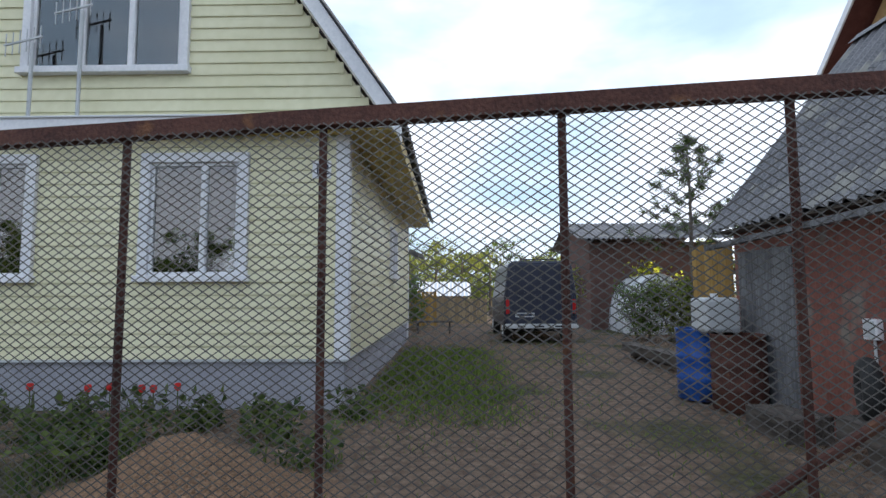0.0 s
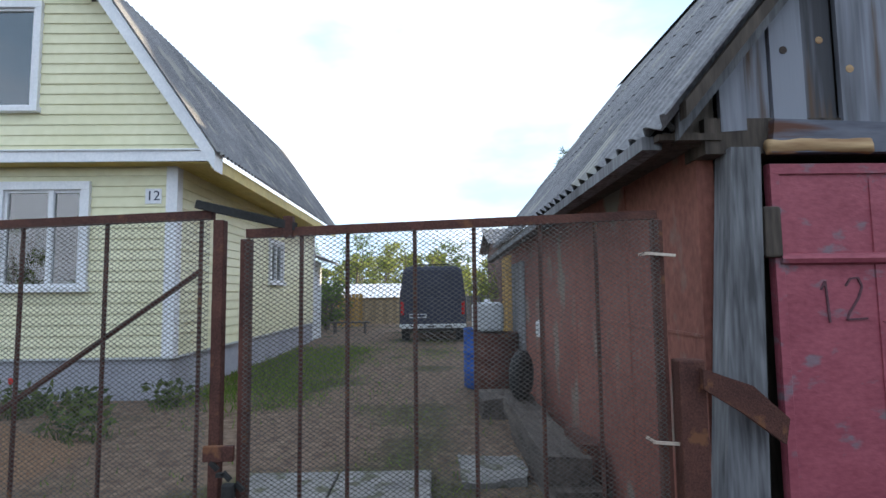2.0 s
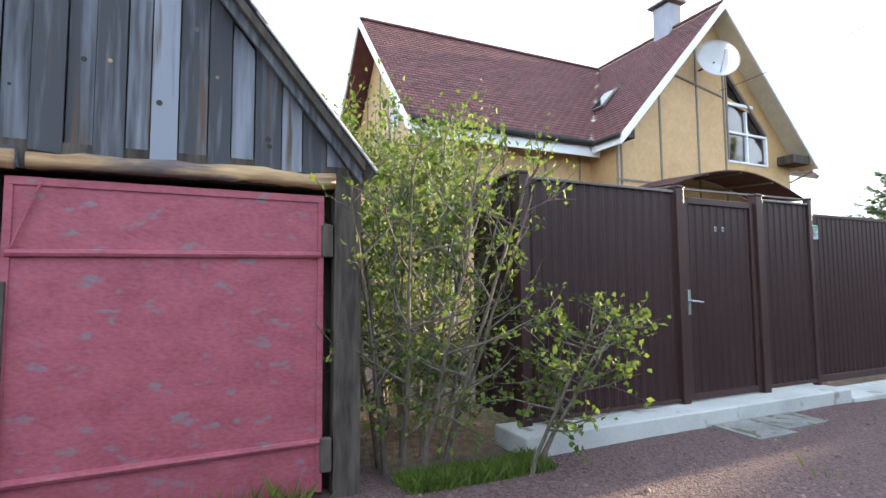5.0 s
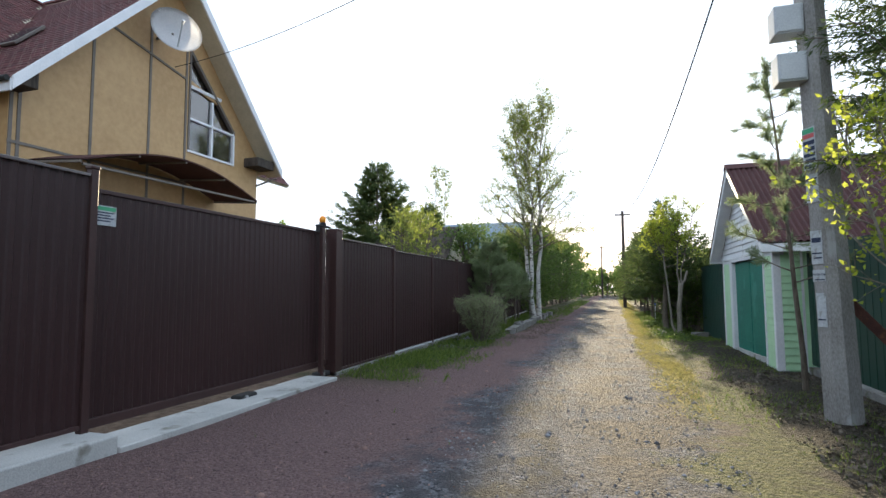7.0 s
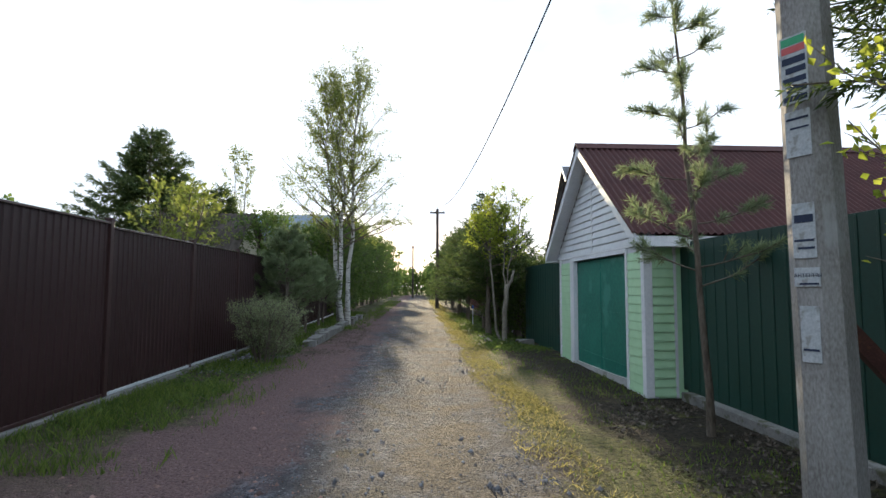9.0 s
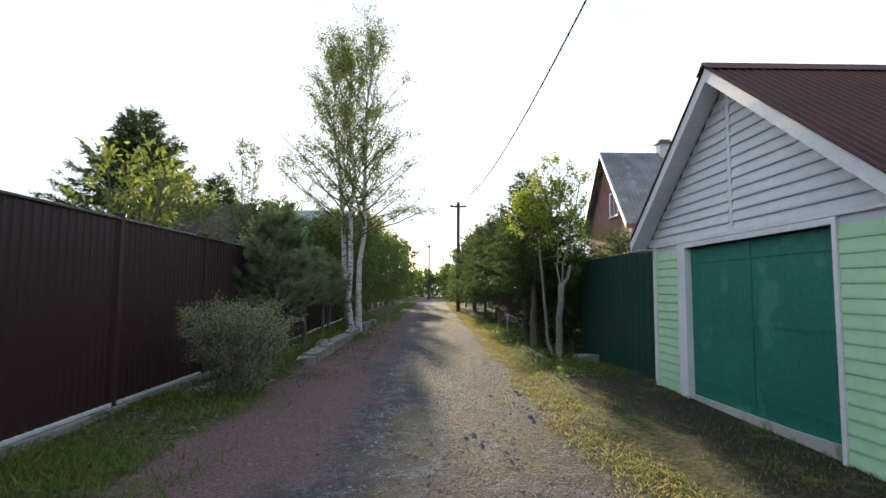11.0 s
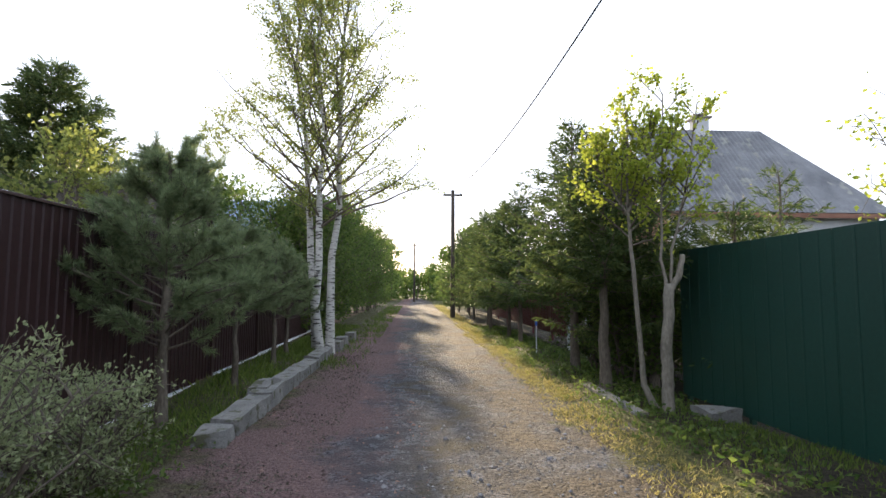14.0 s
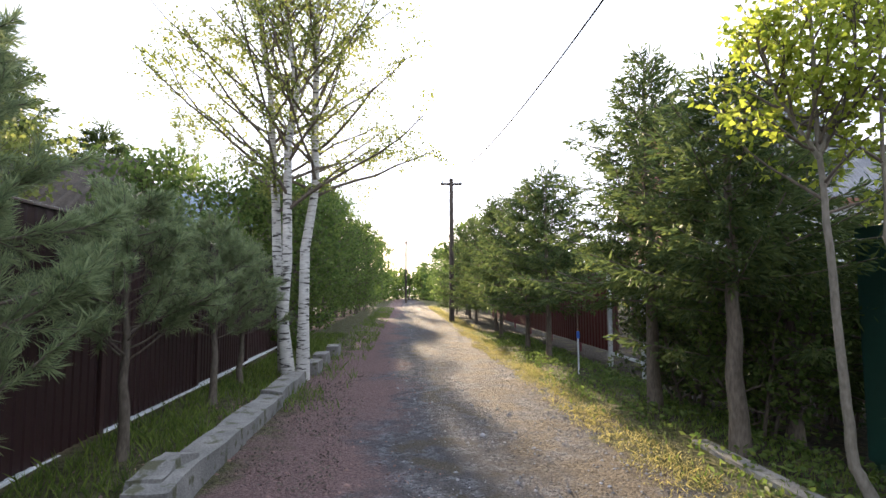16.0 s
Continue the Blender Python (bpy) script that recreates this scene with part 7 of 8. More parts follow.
# ---- grass, weeds and stones ----
def blades(name, pts, height, width, mat, seed, label, lean=0.35):
    rng = np.random.default_rng(seed)
    p = np.asarray(pts, float)
    n = len(p)
    h = height * rng.uniform(0.4, 1.3, (n, 1))
    a = rng.uniform(0, 2 * math.pi, n)
    side = np.stack([np.cos(a), np.sin(a), 0 * a], 1) * width * rng.uniform(0.7, 1.3, (n, 1))
    tip = np.concatenate([rng.normal(0, lean, (n, 2)) * h, h], 1)
    v = np.stack([p - side, p + side, p + side * 0.6 + tip * [0.45, 0.45, 0.6], p + tip], 1).reshape(-1, 3)
    i = np.arange(n)[:, None] * 4
    f = np.concatenate([i + [0, 1, 2], i + [0, 2, 3]], 1).reshape(-1, 3)
    return tagged(array_object(name, v, f, mat), label, "grass", kind="stuff")


def scatter(n, x0, x1, y0, y1, seed, keep, clump=0.0):
    rng = np.random.default_rng(seed)
    out = []
    for _ in range(n):
        x, y = rng.uniform(x0, x1), rng.uniform(y0, y1)
        if rng.uniform() < keep(x, y):
            out.append((x, y, ground_z(x, y) - 0.005))
    return out


def tufty(x, y, s=0.9, k=0.0):
    return max(0.0, min(1.0, 0.5 + 1.6 * noise.noise((x * s, y * s, k)) + 0.8 * noise.noise((x * 3.1, y * 3.1, k))))


blades("grass", scatter(15000, -3.35, -1.55, 10.8, 17.0, 1, lambda x, y: tufty(x, y) * (1 if x < -2.1 else 0.35 * tufty(x, y, 1.3, 4))), 0.10, 0.005, GRASS, 1, "short green grass along the brown fence")
blades("grass", scatter(22000, -3.3, -2.38, 17.8, 34.0, 2, lambda x, y: 0.12 + 0.6 * tufty(x, y)), 0.11, 0.005, GRASS, 2, "long grass behind the kerb blocks")
blades("grass", scatter(9000, -2.4, -1.35, 24.0, 60.0, 3, lambda x, y: tufty(x, y) * (1 if x < -1.7 or y > 28 else 0.3)), 0.12, 0.007, GRASS, 3, "grass verge along the kerb")
blades("grass", scatter(16000, 1.5, 3.45, 7.5, 21.0, 4, lambda x, y: tufty(x, y, 0.8, 2) * min(1, max(0.08, (x - 1.5) * 0.5))), 0.05, 0.005, GRASS, 4, "low patchy grass and moss on the verge")
blades("grass", scatter(24000, 1.55, 3.4, 18.5, 36.0, 5, lambda x, y: (0.25 + 0.75 * tufty(x, y, 0.8, 2)) * min(1, max(0.15, (x - 1.4) * 0.9))), 0.065, 0.006, GRASS, 5, "green weeds along the ditch")
# narrow band where the sun strikes the verge, its brightness in the blades' colour
blades("sunlit_verge_moss", scatter(110000, 1.15, 2.35, 9.5, 36.0, 12, lambda x, y: max(0.0, 1.0 - (abs(x - 1.60 - 0.20 * noise.noise((y * 0.5, 0, 7))) / 0.36) ** 2) * min(1, max(0.1, (y - 9) / 4)) * (0.25 + 0.75 * tufty(x, y, 1.3, 14))), 0.034, 0.0036, MOSS, 12, "short yellow-green grass and moss along the lane's edge, coloured as sunlit", 0.8)
blades("sunlit_verge_moss", scatter(16000, 1.2, 2.4, 36.0, 64.0, 13, lambda x, y: max(0.0, 1.0 - abs(x - 1.8) / 0.5) * 0.8), 0.06, 0.012, MOSS, 13, "short yellow-green grass along the far lane's edge, coloured as sunlit", 0.8)
blades("grass", scatter(22000, -15.0, -7.6, -7.8, -5.2, 6, lambda x, y: min(1, max(0, (-5.6 + 0.5 * noise.noise((x, 0, 3)) - y) / 0.8)) * min(1, max(0, (-7.4 - x) / 0.8)) * (0.35 + 0.6 * tufty(x, y))), 0.12, 0.007, GRASS, 6, "bright grass along the side of the yellow house")
blades("grass", scatter(14000, -17, -3.6, -7.5, -3.6, 7, lambda x, y: 0.45 * tufty(x, y, 0.6, 5) ** 2), 0.07, 0.006, GRASS, 7, "thin grass in the yard")
blades("grass", scatter(900, -2.9, -0.6, 4.0, 9.5, 8, lambda x, y: 1 if min((x + 1.95) ** 2 + (y - 6.1) ** 2, (x + 1.55) ** 2 + (y - 5.0) ** 2, (x + 2.0) ** 2 + (y - 4.1) ** 2) < 0.03 else 0.01), 0.09, 0.008, GRASS, 8, "small weed tufts in the red grit")
blades("grass", scatter(3500, -3.2, -2.9, 1.3, 2.5, 9, lambda x, y: 0.8), 0.10, 0.008, GRASS, 9, "weeds under the shrub")
blades("grass", scatter(900, -2.95, -2.6, -0.6, 0.6, 10, lambda x, y: 0.7), 0.20, 0.006, GRASS, 10, "grass at the foot of the garage doors")


def flat_weeds(name, n, x0, x1, y0, y1, size, seed, label, mat, keep, lift=0.06):
    """Broad low leaves close over the ground."""
    rng = np.random.default_rng(seed)
    pts = np.array(scatter(n, x0, x1, y0, y1, seed, keep))
    pts[:, 2] += rng.uniform(0.0, lift, len(pts))
    d = np.concatenate([rng.normal(0, 1, (len(pts), 2)), rng.uniform(0.0, 0.6, (len(pts), 1))], 1)
    ob = leaves(name, pts, d, size, size * 0.6, mat, None, rng, spread=0.25)
    return tagged(ob, label, "weeds", kind="stuff")


flat_weeds("weeds", 9000, 1.7, 3.45, 18.0, 34.0, 0.07, 31, "low broad-leaved weeds on the verge", HEDGELEAF, lambda x, y: 0.9 * tufty(x, y, 1.1, 7) * min(1, max(0, (x - 1.7) * 1.5)), 0.10)
flat_weeds("weeds", 3500, -3.3, -2.1, 12.0, 20.0, 0.06, 32, "low weeds by the fence", HEDGELEAF, lambda x, y: 0.9 * tufty(x, y, 1.1, 9), 0.07)
flat_weeds("fallen_leaves", 5000, -2.05, -1.1, 17.5, 27.0, 0.035, 34, "brown leaf litter along the kerb", BARK, lambda x, y: 0.8 * tufty(x, y, 1.4, 19), 0.012)
flat_weeds("fallen_leaves", 3500, 2.3, 3.7, 7.5, 13.2, 0.05, 33, "brown fallen leaves under the pine", BARK, lambda x, y: 0.8 * tufty(x, y, 1.1, 9), 0.02)


def stones(name, n, x0, x1, y0, y1, size, seed, label, mat, keep):
    """Small angular stones, each a squashed eight-faced lump."""
    rng = np.random.default_rng(seed)
    pts = np.array(scatter(n, x0, x1, y0, y1, seed, keep))
    m = len(pts)
    base = np.array(((1, 0, 0), (0, 1, 0), (-1, 0, 0), (0, -1, 0), (0, 0, 0.75), (0, 0, -0.6)))
    r = size * rng.lognormal(0, 0.45, (m, 1, 1)) * rng.uniform(0.6, 1.4, (m, 6, 3))
    v = (pts[:, None, :] + base[None] * r).reshape(-1, 3)
    f0 = np.array(((0, 1, 4), (1, 2, 4), (2, 3, 4), (3, 0, 4), (1, 0, 5), (2, 1, 5), (3, 2, 5), (0, 3, 5)))
    f = (np.arange(m)[:, None, None] * 6 + f0[None]).reshape(-1, 3)
    return tagged(array_object(name, v, f, mat), label, "gravel", kind="stuff")


def stone_material(name, low, high):
    m = bpy.data.materials.new(name)
    m.use_nodes = True
    n, l = m.node_tree.nodes, m.node_tree.links
    geo, ramp = n.new("ShaderNodeNewGeometry"), n.new("ShaderNodeValToRGB")
    ramp.color_ramp.elements[0].color, ramp.color_ramp.elements[1].color = (*low, 1), (*high, 1)
    l.new(geo.outputs["Random Per Island"], ramp.inputs["Fac"])
    l.new(ramp.outputs["Color"], n["Principled BSDF"].inputs["Base Color"])
    n["Principled BSDF"].inputs["Roughness"].default_value = 0.9
    return m


GREYSTONE = stone_material("grey_gravel", (0.05, 0.05, 0.056), (0.30, 0.295, 0.305))
REDSTONE = stone_material("red_grit_stones", (0.055, 0.032, 0.028), (0.33, 0.20, 0.17))
stones("gravel", 42000, -0.7, 1.7, 5.0, 27.0, 0.0085, 41, "loose grey gravel on the lane", GREYSTONE, lambda x, y: (0.25 + 0.75 * tufty(x, y, 1.2, 11)))
stones("gravel", 6000, -0.9, 1.7, 27.0, 45.0, 0.012, 42, "loose grey gravel on the lane", GREYSTONE, lambda x, y: 0.6)
stones("grit", 42000, -3.1, -0.2, 1.0, 27.0, 0.0085, 43, "loose red grit beside the lane", REDSTONE, lambda x, y: 0.3 + 0.7 * tufty(x, y, 1.0, 12))
stones("gravel", 1500, -3.2, -2.2, 15.5, 17.8, 0.018, 44, "grey stones by the shrub", GREYSTONE, lambda x, y: 0.8)


# ---- kerb blocks beside the lane ----
def rough_block(name, x0, y0, z0, x1, y1, z1, seed, label, mat=None, rough=0.02, cat="kerb block", rz=0, group="kerb blocks"):
    bm = boxed(x0, y0, z0, x1, y1, z1)
    bmesh.ops.subdivide_edges(bm, edges=bm.edges[:], cuts=5, use_grid_fill=True)
    for v in bm.verts:
        k = v.co * 3.0 + Vector((seed * 3.7, 0, 0))
        v.co += Vector((noise.noise(k), noise.noise(k + Vector((9, 0, 0))), noise.noise(k + Vector((0, 9, 0))))) * rough
    return tagged(part(name, bm, mat or KERB, None, smooth=False), label, cat, group=group)


_ky = 19.75
for i, L in enumerate((1.25, 1.75, 1.6, 1.65)):
    off = -2.18 - 0.012 * (_ky - 20)
    rough_block("kerb_block", off - 0.14, _ky, -0.15, off + 0.14, _ky + L - 0.03, 0.165 + 0.02 * (i % 2), i, "weathered concrete kerb block holding back the verge", rough=0.03)
    _ky += L
for i, (bx, by) in enumerate(((-2.16, 26.75), (-2.20, 27.9), (-2.15, 29.4))):
    rough_block("kerb_block", bx - 0.13, by, -0.1, bx + 0.13, by + 0.55, 0.22, 20 + i, "loose concrete block at the foot of the birch")
rough_block("kerb_block", -2.32, 19.35, -0.1, -2.05, 19.70, 0.12, 31, "rough rounded end block of the kerb", rough=0.06)
rough_block("kerb_block", -2.38, 21.15, 0.10, -2.14, 21.70, 0.23, 32, "broken concrete lump lying on the kerb", rough=0.07)
rough_block("kerb_block", 2.16, 20.4, -0.25, 2.32, 22.4, 0.03, 41, "low concrete edging of the ditch")
rough_block("kerb_block", 2.98, 20.35, -0.25, 3.40, 20.75, 0.06, 42, "pale broken slab by the ditch", rough=0.05)


def stake(x, y):
    s = tagged(empty("marker_stake", x, y, ground_z(x, y)), "thin pale marker stake with a blue cap", "stake")
    part("rod", bar((0, 0, -0.1), (0, 0, 0.62), 0.03, sides=8), GREYPLASTIC, s)
    part("cap", bar((0, 0, 0.62), (0, 0, 0.74), 0.06, 0.05, 10), BLUE, s, "blue cap")


stake(2.42, 26.4)


# ---- maroon fence, grey gate and house beyond the right-hand trees ----
MAROONF = material("maroon_coated_steel", (0.075, 0.012, 0.016), (0.105, 0.020, 0.024), 0.5, fine=20, coarse=1, bump=0.03)
for y0 in (21.6, 24.0, 26.4):
    f = tagged(empty("fence", 6.0, y0 + 2.36, 0), "maroon slatted fence behind the spruces", "fence", group="maroon fence")
    for z in np.arange(0.35, 1.75, 0.13):
        part("slat", boxed(-0.01, -2.36, z, 0.012, 0, z + 0.11, 0.003), MAROONF, f)
    part("post", boxed(0.012, -0.08, -0.2, 0.07, 0, 1.85), MAROONF, f)
for y0 in (28.35, 31.05, 33.75, 36.45, 39.15, 41.85):
    f = tagged(empty("fence", 3.95, y0 + 2.68, 0), "maroon ribbed steel fence behind the spruces", "fence", group="maroon fence")
    sheet((0, 0, 0.1), (0, -1, 0), (0, 0, 1.75), trapeze(2.66, 0.2, 0.015), 0.004, "sheet", MAROONF, f)
    part("post", boxed(0.01, -0.08, -0.2, 0.07, 0, 1.85), MAROONF, f)


def grey_gate():
    g = tagged(empty("gate", 3.7, 25.1, 0), "grey steel gate with two leaves beside the maroon fence", "gate")
    for y in (0, 1.55, 3.1):
        part("post", boxed(-0.04, y - 0.04, -0.2, 0.04, y + 0.04, 1.9, 0.004), GREYPLASTIC, g)
    for a, b in ((0.06, 1.49), (1.61, 3.04)):
        bm = bmesh.new()
        wire_panel(bm, (0, a + 0.02), (0, b - 0.02), 0.15, 1.76, 0.07, 0.07, 0.003)
        leaf = part("gate_leaf", bm, WIRE, g, "grey wire mesh")
        for z in (0.12, 1.75):
            part("rail", boxed(-0.02, a, z, 0.02, b, z + 0.05), GREYPLASTIC, leaf)


grey_gate()


def grey_roof_house():
    h = tagged(empty("house"), "white brick house with a grey corrugated hipped roof", "house")
    x0, x1, yf, yr, ez, rz = 8.5, 17.1, 32.5, 36.0, 4.25, 8.30
    yb = 2 * yr - yf
    part("wall", boxed(x0 + 0.35, yf + 0.35, 0, x1 - 0.35, yf + 0.6, ez), WHITEBRICK, h, "white brick wall")
    part("wall", boxed(x0 + 0.35, yb - 0.6, 0, x1 - 0.35, yb - 0.35, ez), WHITEBRICK, h)
    part("wall", boxed(x1 - 0.6, yf + 0.6, 0, x1 - 0.35, yb - 0.6, ez), WHITEBRICK, h)
    part("gable_wall", prism([(yf + 0.6, 0), (yb - 0.6, 0), (yb - 0.6, ez + 0.2), (yr, rz - 0.25), (yf + 0.6, ez + 0.2)], "x", x0 + 0.35, x0 + 0.6), ORANGEBRICK, h, "orange brick gable")
    window(h, "x", x0 + 0.36, -1, 34.4, 35.6, 4.9, 6.1, (0.5,), "white gable window", 0.1, backing=CURTAIN)
    xr = x1 - 2.6
    n_up = Vector((0, yr - yf, rz - ez))
    wdt = xr - x0
    sheet((x0, yf, ez), (1, 0, 0), n_up, ripple(wdt, 0.2, 0.05), 0.012, "roof_slope", GREY_SLATE, h, "grey corrugated roof")
    sheet((xr, yb, ez), (-1, 0, 0), Vector((0, yr - yb, rz - ez)), ripple(wdt, 0.2, 0.05), 0.012, "roof_slope", GREY_SLATE, h)
    data_object("roof_hip", [(xr, yf, ez), (x1, yf, ez), (xr, yr, rz), (x1, yb, ez), (xr, yb, ez), (x1, yr, ez - 0.05)], [(0, 1, 2), (1, 3, 2), (3, 4, 2), (0, 2, 4), (0, 4, 3, 1)], GREY_SLATE, h)
    for s in (-1, 1):
        y = yr + s * (yr - yf)
        part("rake_board", prism([(y, ez - 0.18), (y, ez + 0.02), (yr, rz + 0.02), (yr, rz - 0.18)], "x", x0 - 0.03, x0 + 0.02), WHITE, h)
    part("fascia", boxed(x0, yf - 0.03, ez - 0.2, x1, yf + 0.02, ez - 0.03), ORANGEBRICK, h)
    c = part("chimney", boxed(11.5, 35.75, 7.7, 12.1, 36.25, 8.75, 0.01), WHITEBRICK, h, "pale brick chimney with a dark cap")
    part("cap", boxed(11.4, 35.65, 8.75, 12.2, 36.35, 8.82), BATTEN, c)
    part("cowl", boxed(11.52, 35.8, 8.90, 12.08, 36.2, 8.96), BATTEN, c)
    part("cowl_leg", boxed(11.75, 35.95, 8.82, 11.85, 36.05, 8.90), BATTEN, c)


WHITEBRICK = material("white_brick", (0.42, 0.42, 0.44), (0.56, 0.56, 0.57), 0.9, fine=30, coarse=2, bump=0.2)
ORANGEBRICK = material("orange_brick", (0.19, 0.09, 0.06), (0.28, 0.145, 0.10), 0.9, fine=30, coarse=2, bump=0.2)
grey_roof_house()
spruce(7.0, 24.6, 4.0, 401, "spruce in the garden beyond the ditch", 1.6, 0.1, 0.1, 0.7, (0.14, 0.032))
broadleaf("shrub", 5.2, 19.4, 3.3, "yellow-green shrub rising behind the green fence", 402, stems=((0, 0, 0.3, 0.2), (0.2, 0.1, 0.7, -0.3), (-0.1, 0, -0.4, 0.1)), radius=0.03, crown=0.45, spread=0.8, limbs=14, twigs=5, per_twig=8, leaf=(0.07, 0.05), leaf_mat=SHRUBLEAF, bark=PALEBARK, category="shrub")


def far_house(x0, x1, y0, y1, ez, rz, wall, roof, label):
    h = tagged(empty("house"), label, "house")
    ym = (y0 + y1) / 2
    part("wall", boxed(x0 + 0.3, y0 + 0.3, 0, x1 - 0.3, y1 - 0.3, ez), wall, h)
    part("gable", prism([(y0 + 0.3, ez), (y1 - 0.3, ez), (ym, rz - 0.2)], "x", x0 + 0.3, x1 - 0.3), wall, h)
    for s, y in ((1, y0), (-1, y1)):
        sheet((x0 if s > 0 else x1, y, ez - 0.1), (s, 0, 0), (0, ym - y, rz - ez + 0.1), ripple(x1 - x0, 0.3, 0.05), 0.02, "roof_slope", roof, h)
    for i in range(3):
        xx = x0 + (x1 - x0) * (i + 0.5) / 3
        w = part("window", boxed(xx - 0.5, y0 + 0.27, 1.6, xx + 0.5, y0 + 0.30, 2.9, 0.01), WHITE, h)
        part("pane", boxed(xx - 0.42, y0 + 0.26, 1.68, xx + 0.42, y0 + 0.272, 2.82), GLASS, w)
    return h


BLUEROOF = material("blue_grey_metal_roof", (0.13, 0.18, 0.24), (0.19, 0.25, 0.32), 0.5, 0.2, fine=20, coarse=1, bump=0.05)
far_house(-14.5, -5.8, 44, 52, 4.6, 7.0, CREAM, BLUEROOF, "cream house with a blue-grey metal roof behind the hedge")
far_house(-11.5, -7.0, 28.5, 33, 3.0, 4.7, CREAM, DARKWOOD, "small cream shed with a dark gable roof in the garden")

# ---- the yard of the yellow house ----
FENCEWOOD = material("sunlit_tan_fence_boards", (0.22, 0.16, 0.09), (0.36, 0.27, 0.16), 0.85, fine=25, coarse=4, bump=0.3, stretch=(1, 1, 0.2), per_piece=0.3)

OCHRE = material("ochre_paint_and_sunlit_boards", (0.26, 0.15, 0.035), (0.42, 0.26, 0.07), 0.8, fine=25, coarse=4, bump=0.3, stretch=(1, 1, 0.2), per_piece=0.25)


def board_fence(x, y0, y1, top, label, mat, step=0.16, name="fence"):
    f = tagged(empty(name, x, y0, 0), label, "fence")
    y, k = 0.0, 0
    random.seed(int(abs(x) * 10))
    while y < y1 - y0:
        part("board", boxed(-0.012, y, 0.05, 0.012, y + step - 0.02, top + random.uniform(-0.03, 0.03), 0.003), mat, f)
        y += step
    for z in (0.35, top - 0.3):
        part("rail", boxed(-0.06, 0, z, -0.013, y1 - y0, z + 0.08), DARKWOOD, f)
    return f


board_fence(-25.5, -11.5, -7.55, 1.15, "tan board fence across the yard", FENCEWOOD)
# added panel: its ochre stands in for yellow light on what is there
board_fence(-24.0, -8.4, -7.3, 1.45, "board panel behind the house, coloured for yellow sunlight", OCHRE)
board_fence(-25.5, -7.5, -5.2, 1.15, "tan board fence across the yard", FENCEWOOD)
board_fence(-26.5, -2.9, 2.8, 1.30, "pale grey board fence behind the van", GREYWOOD)


def greenhouse():
    g = tagged(empty("shed", -30, -8.6, 0), "long low shed with a pale sheet roof", "shed")
    part("wall", boxed(-1.2, -4.5, 0, 1.2, 2.6, 1.25), FENCEWOOD, g)
    sheet((1.5, -4.7, 1.25), (0, 1, 0), (-1.9, 0, 0.75), ripple(7.6, 0.2, 0.04), 0.01, "roof_slope", WHITESIDE, g, "pale corrugated sheet roof")
    sheet((-1.5, 2.9, 1.25), (0, -1, 0), (1.15, 0, 0.72), ripple(7.6, 0.2, 0.04), 0.01, "roof_slope", WHITESIDE, g)


greenhouse()


def brick_shed():
    s = tagged(empty("shed"), "dark red-brown outbuilding with a grey slate roof", "shed")
    x0, x1, y0, y1 = -27.0, -21.9, -1.5, 3.6
    part("wall", boxed(x0, y0, 0, x1, y1, 3.25), BRICKSHED, s)
    ym = (y0 + y1) / 2
    sheet((x1 + 0.55, y0 - 0.55, 3.35), (0, 1, 0), (-3.1, 0, 0.95), ripple(y1 - y0 + 0.8, 0.18, 0.05), 0.012, "roof_slope", GREY_SLATE, s)
    sheet((x0 - 0.55, y1 + 0.4, 3.35), (0, -1, 0), (3.1, 0, 0.95), ripple(y1 - y0 + 0.8, 0.18, 0.05), 0.012, "roof_slope", GREY_SLATE, s)
    part("gable", prism([(x0, 3.25), (x1, 3.25), ((x0 + x1) / 2, 4.0)], "y", y0, y0 + 0.1), BRICKSHED, s)
    part("door", boxed(x1, 0.2, 0, x1 + 0.03, 1.1, 1.95, 0.01), DARKWOOD, s)


BRICKSHED = material("weathered_brown_wall", (0.085, 0.045, 0.038), (0.14, 0.075, 0.06), 0.9, fine=30, coarse=2, bump=0.3)
brick_shed()


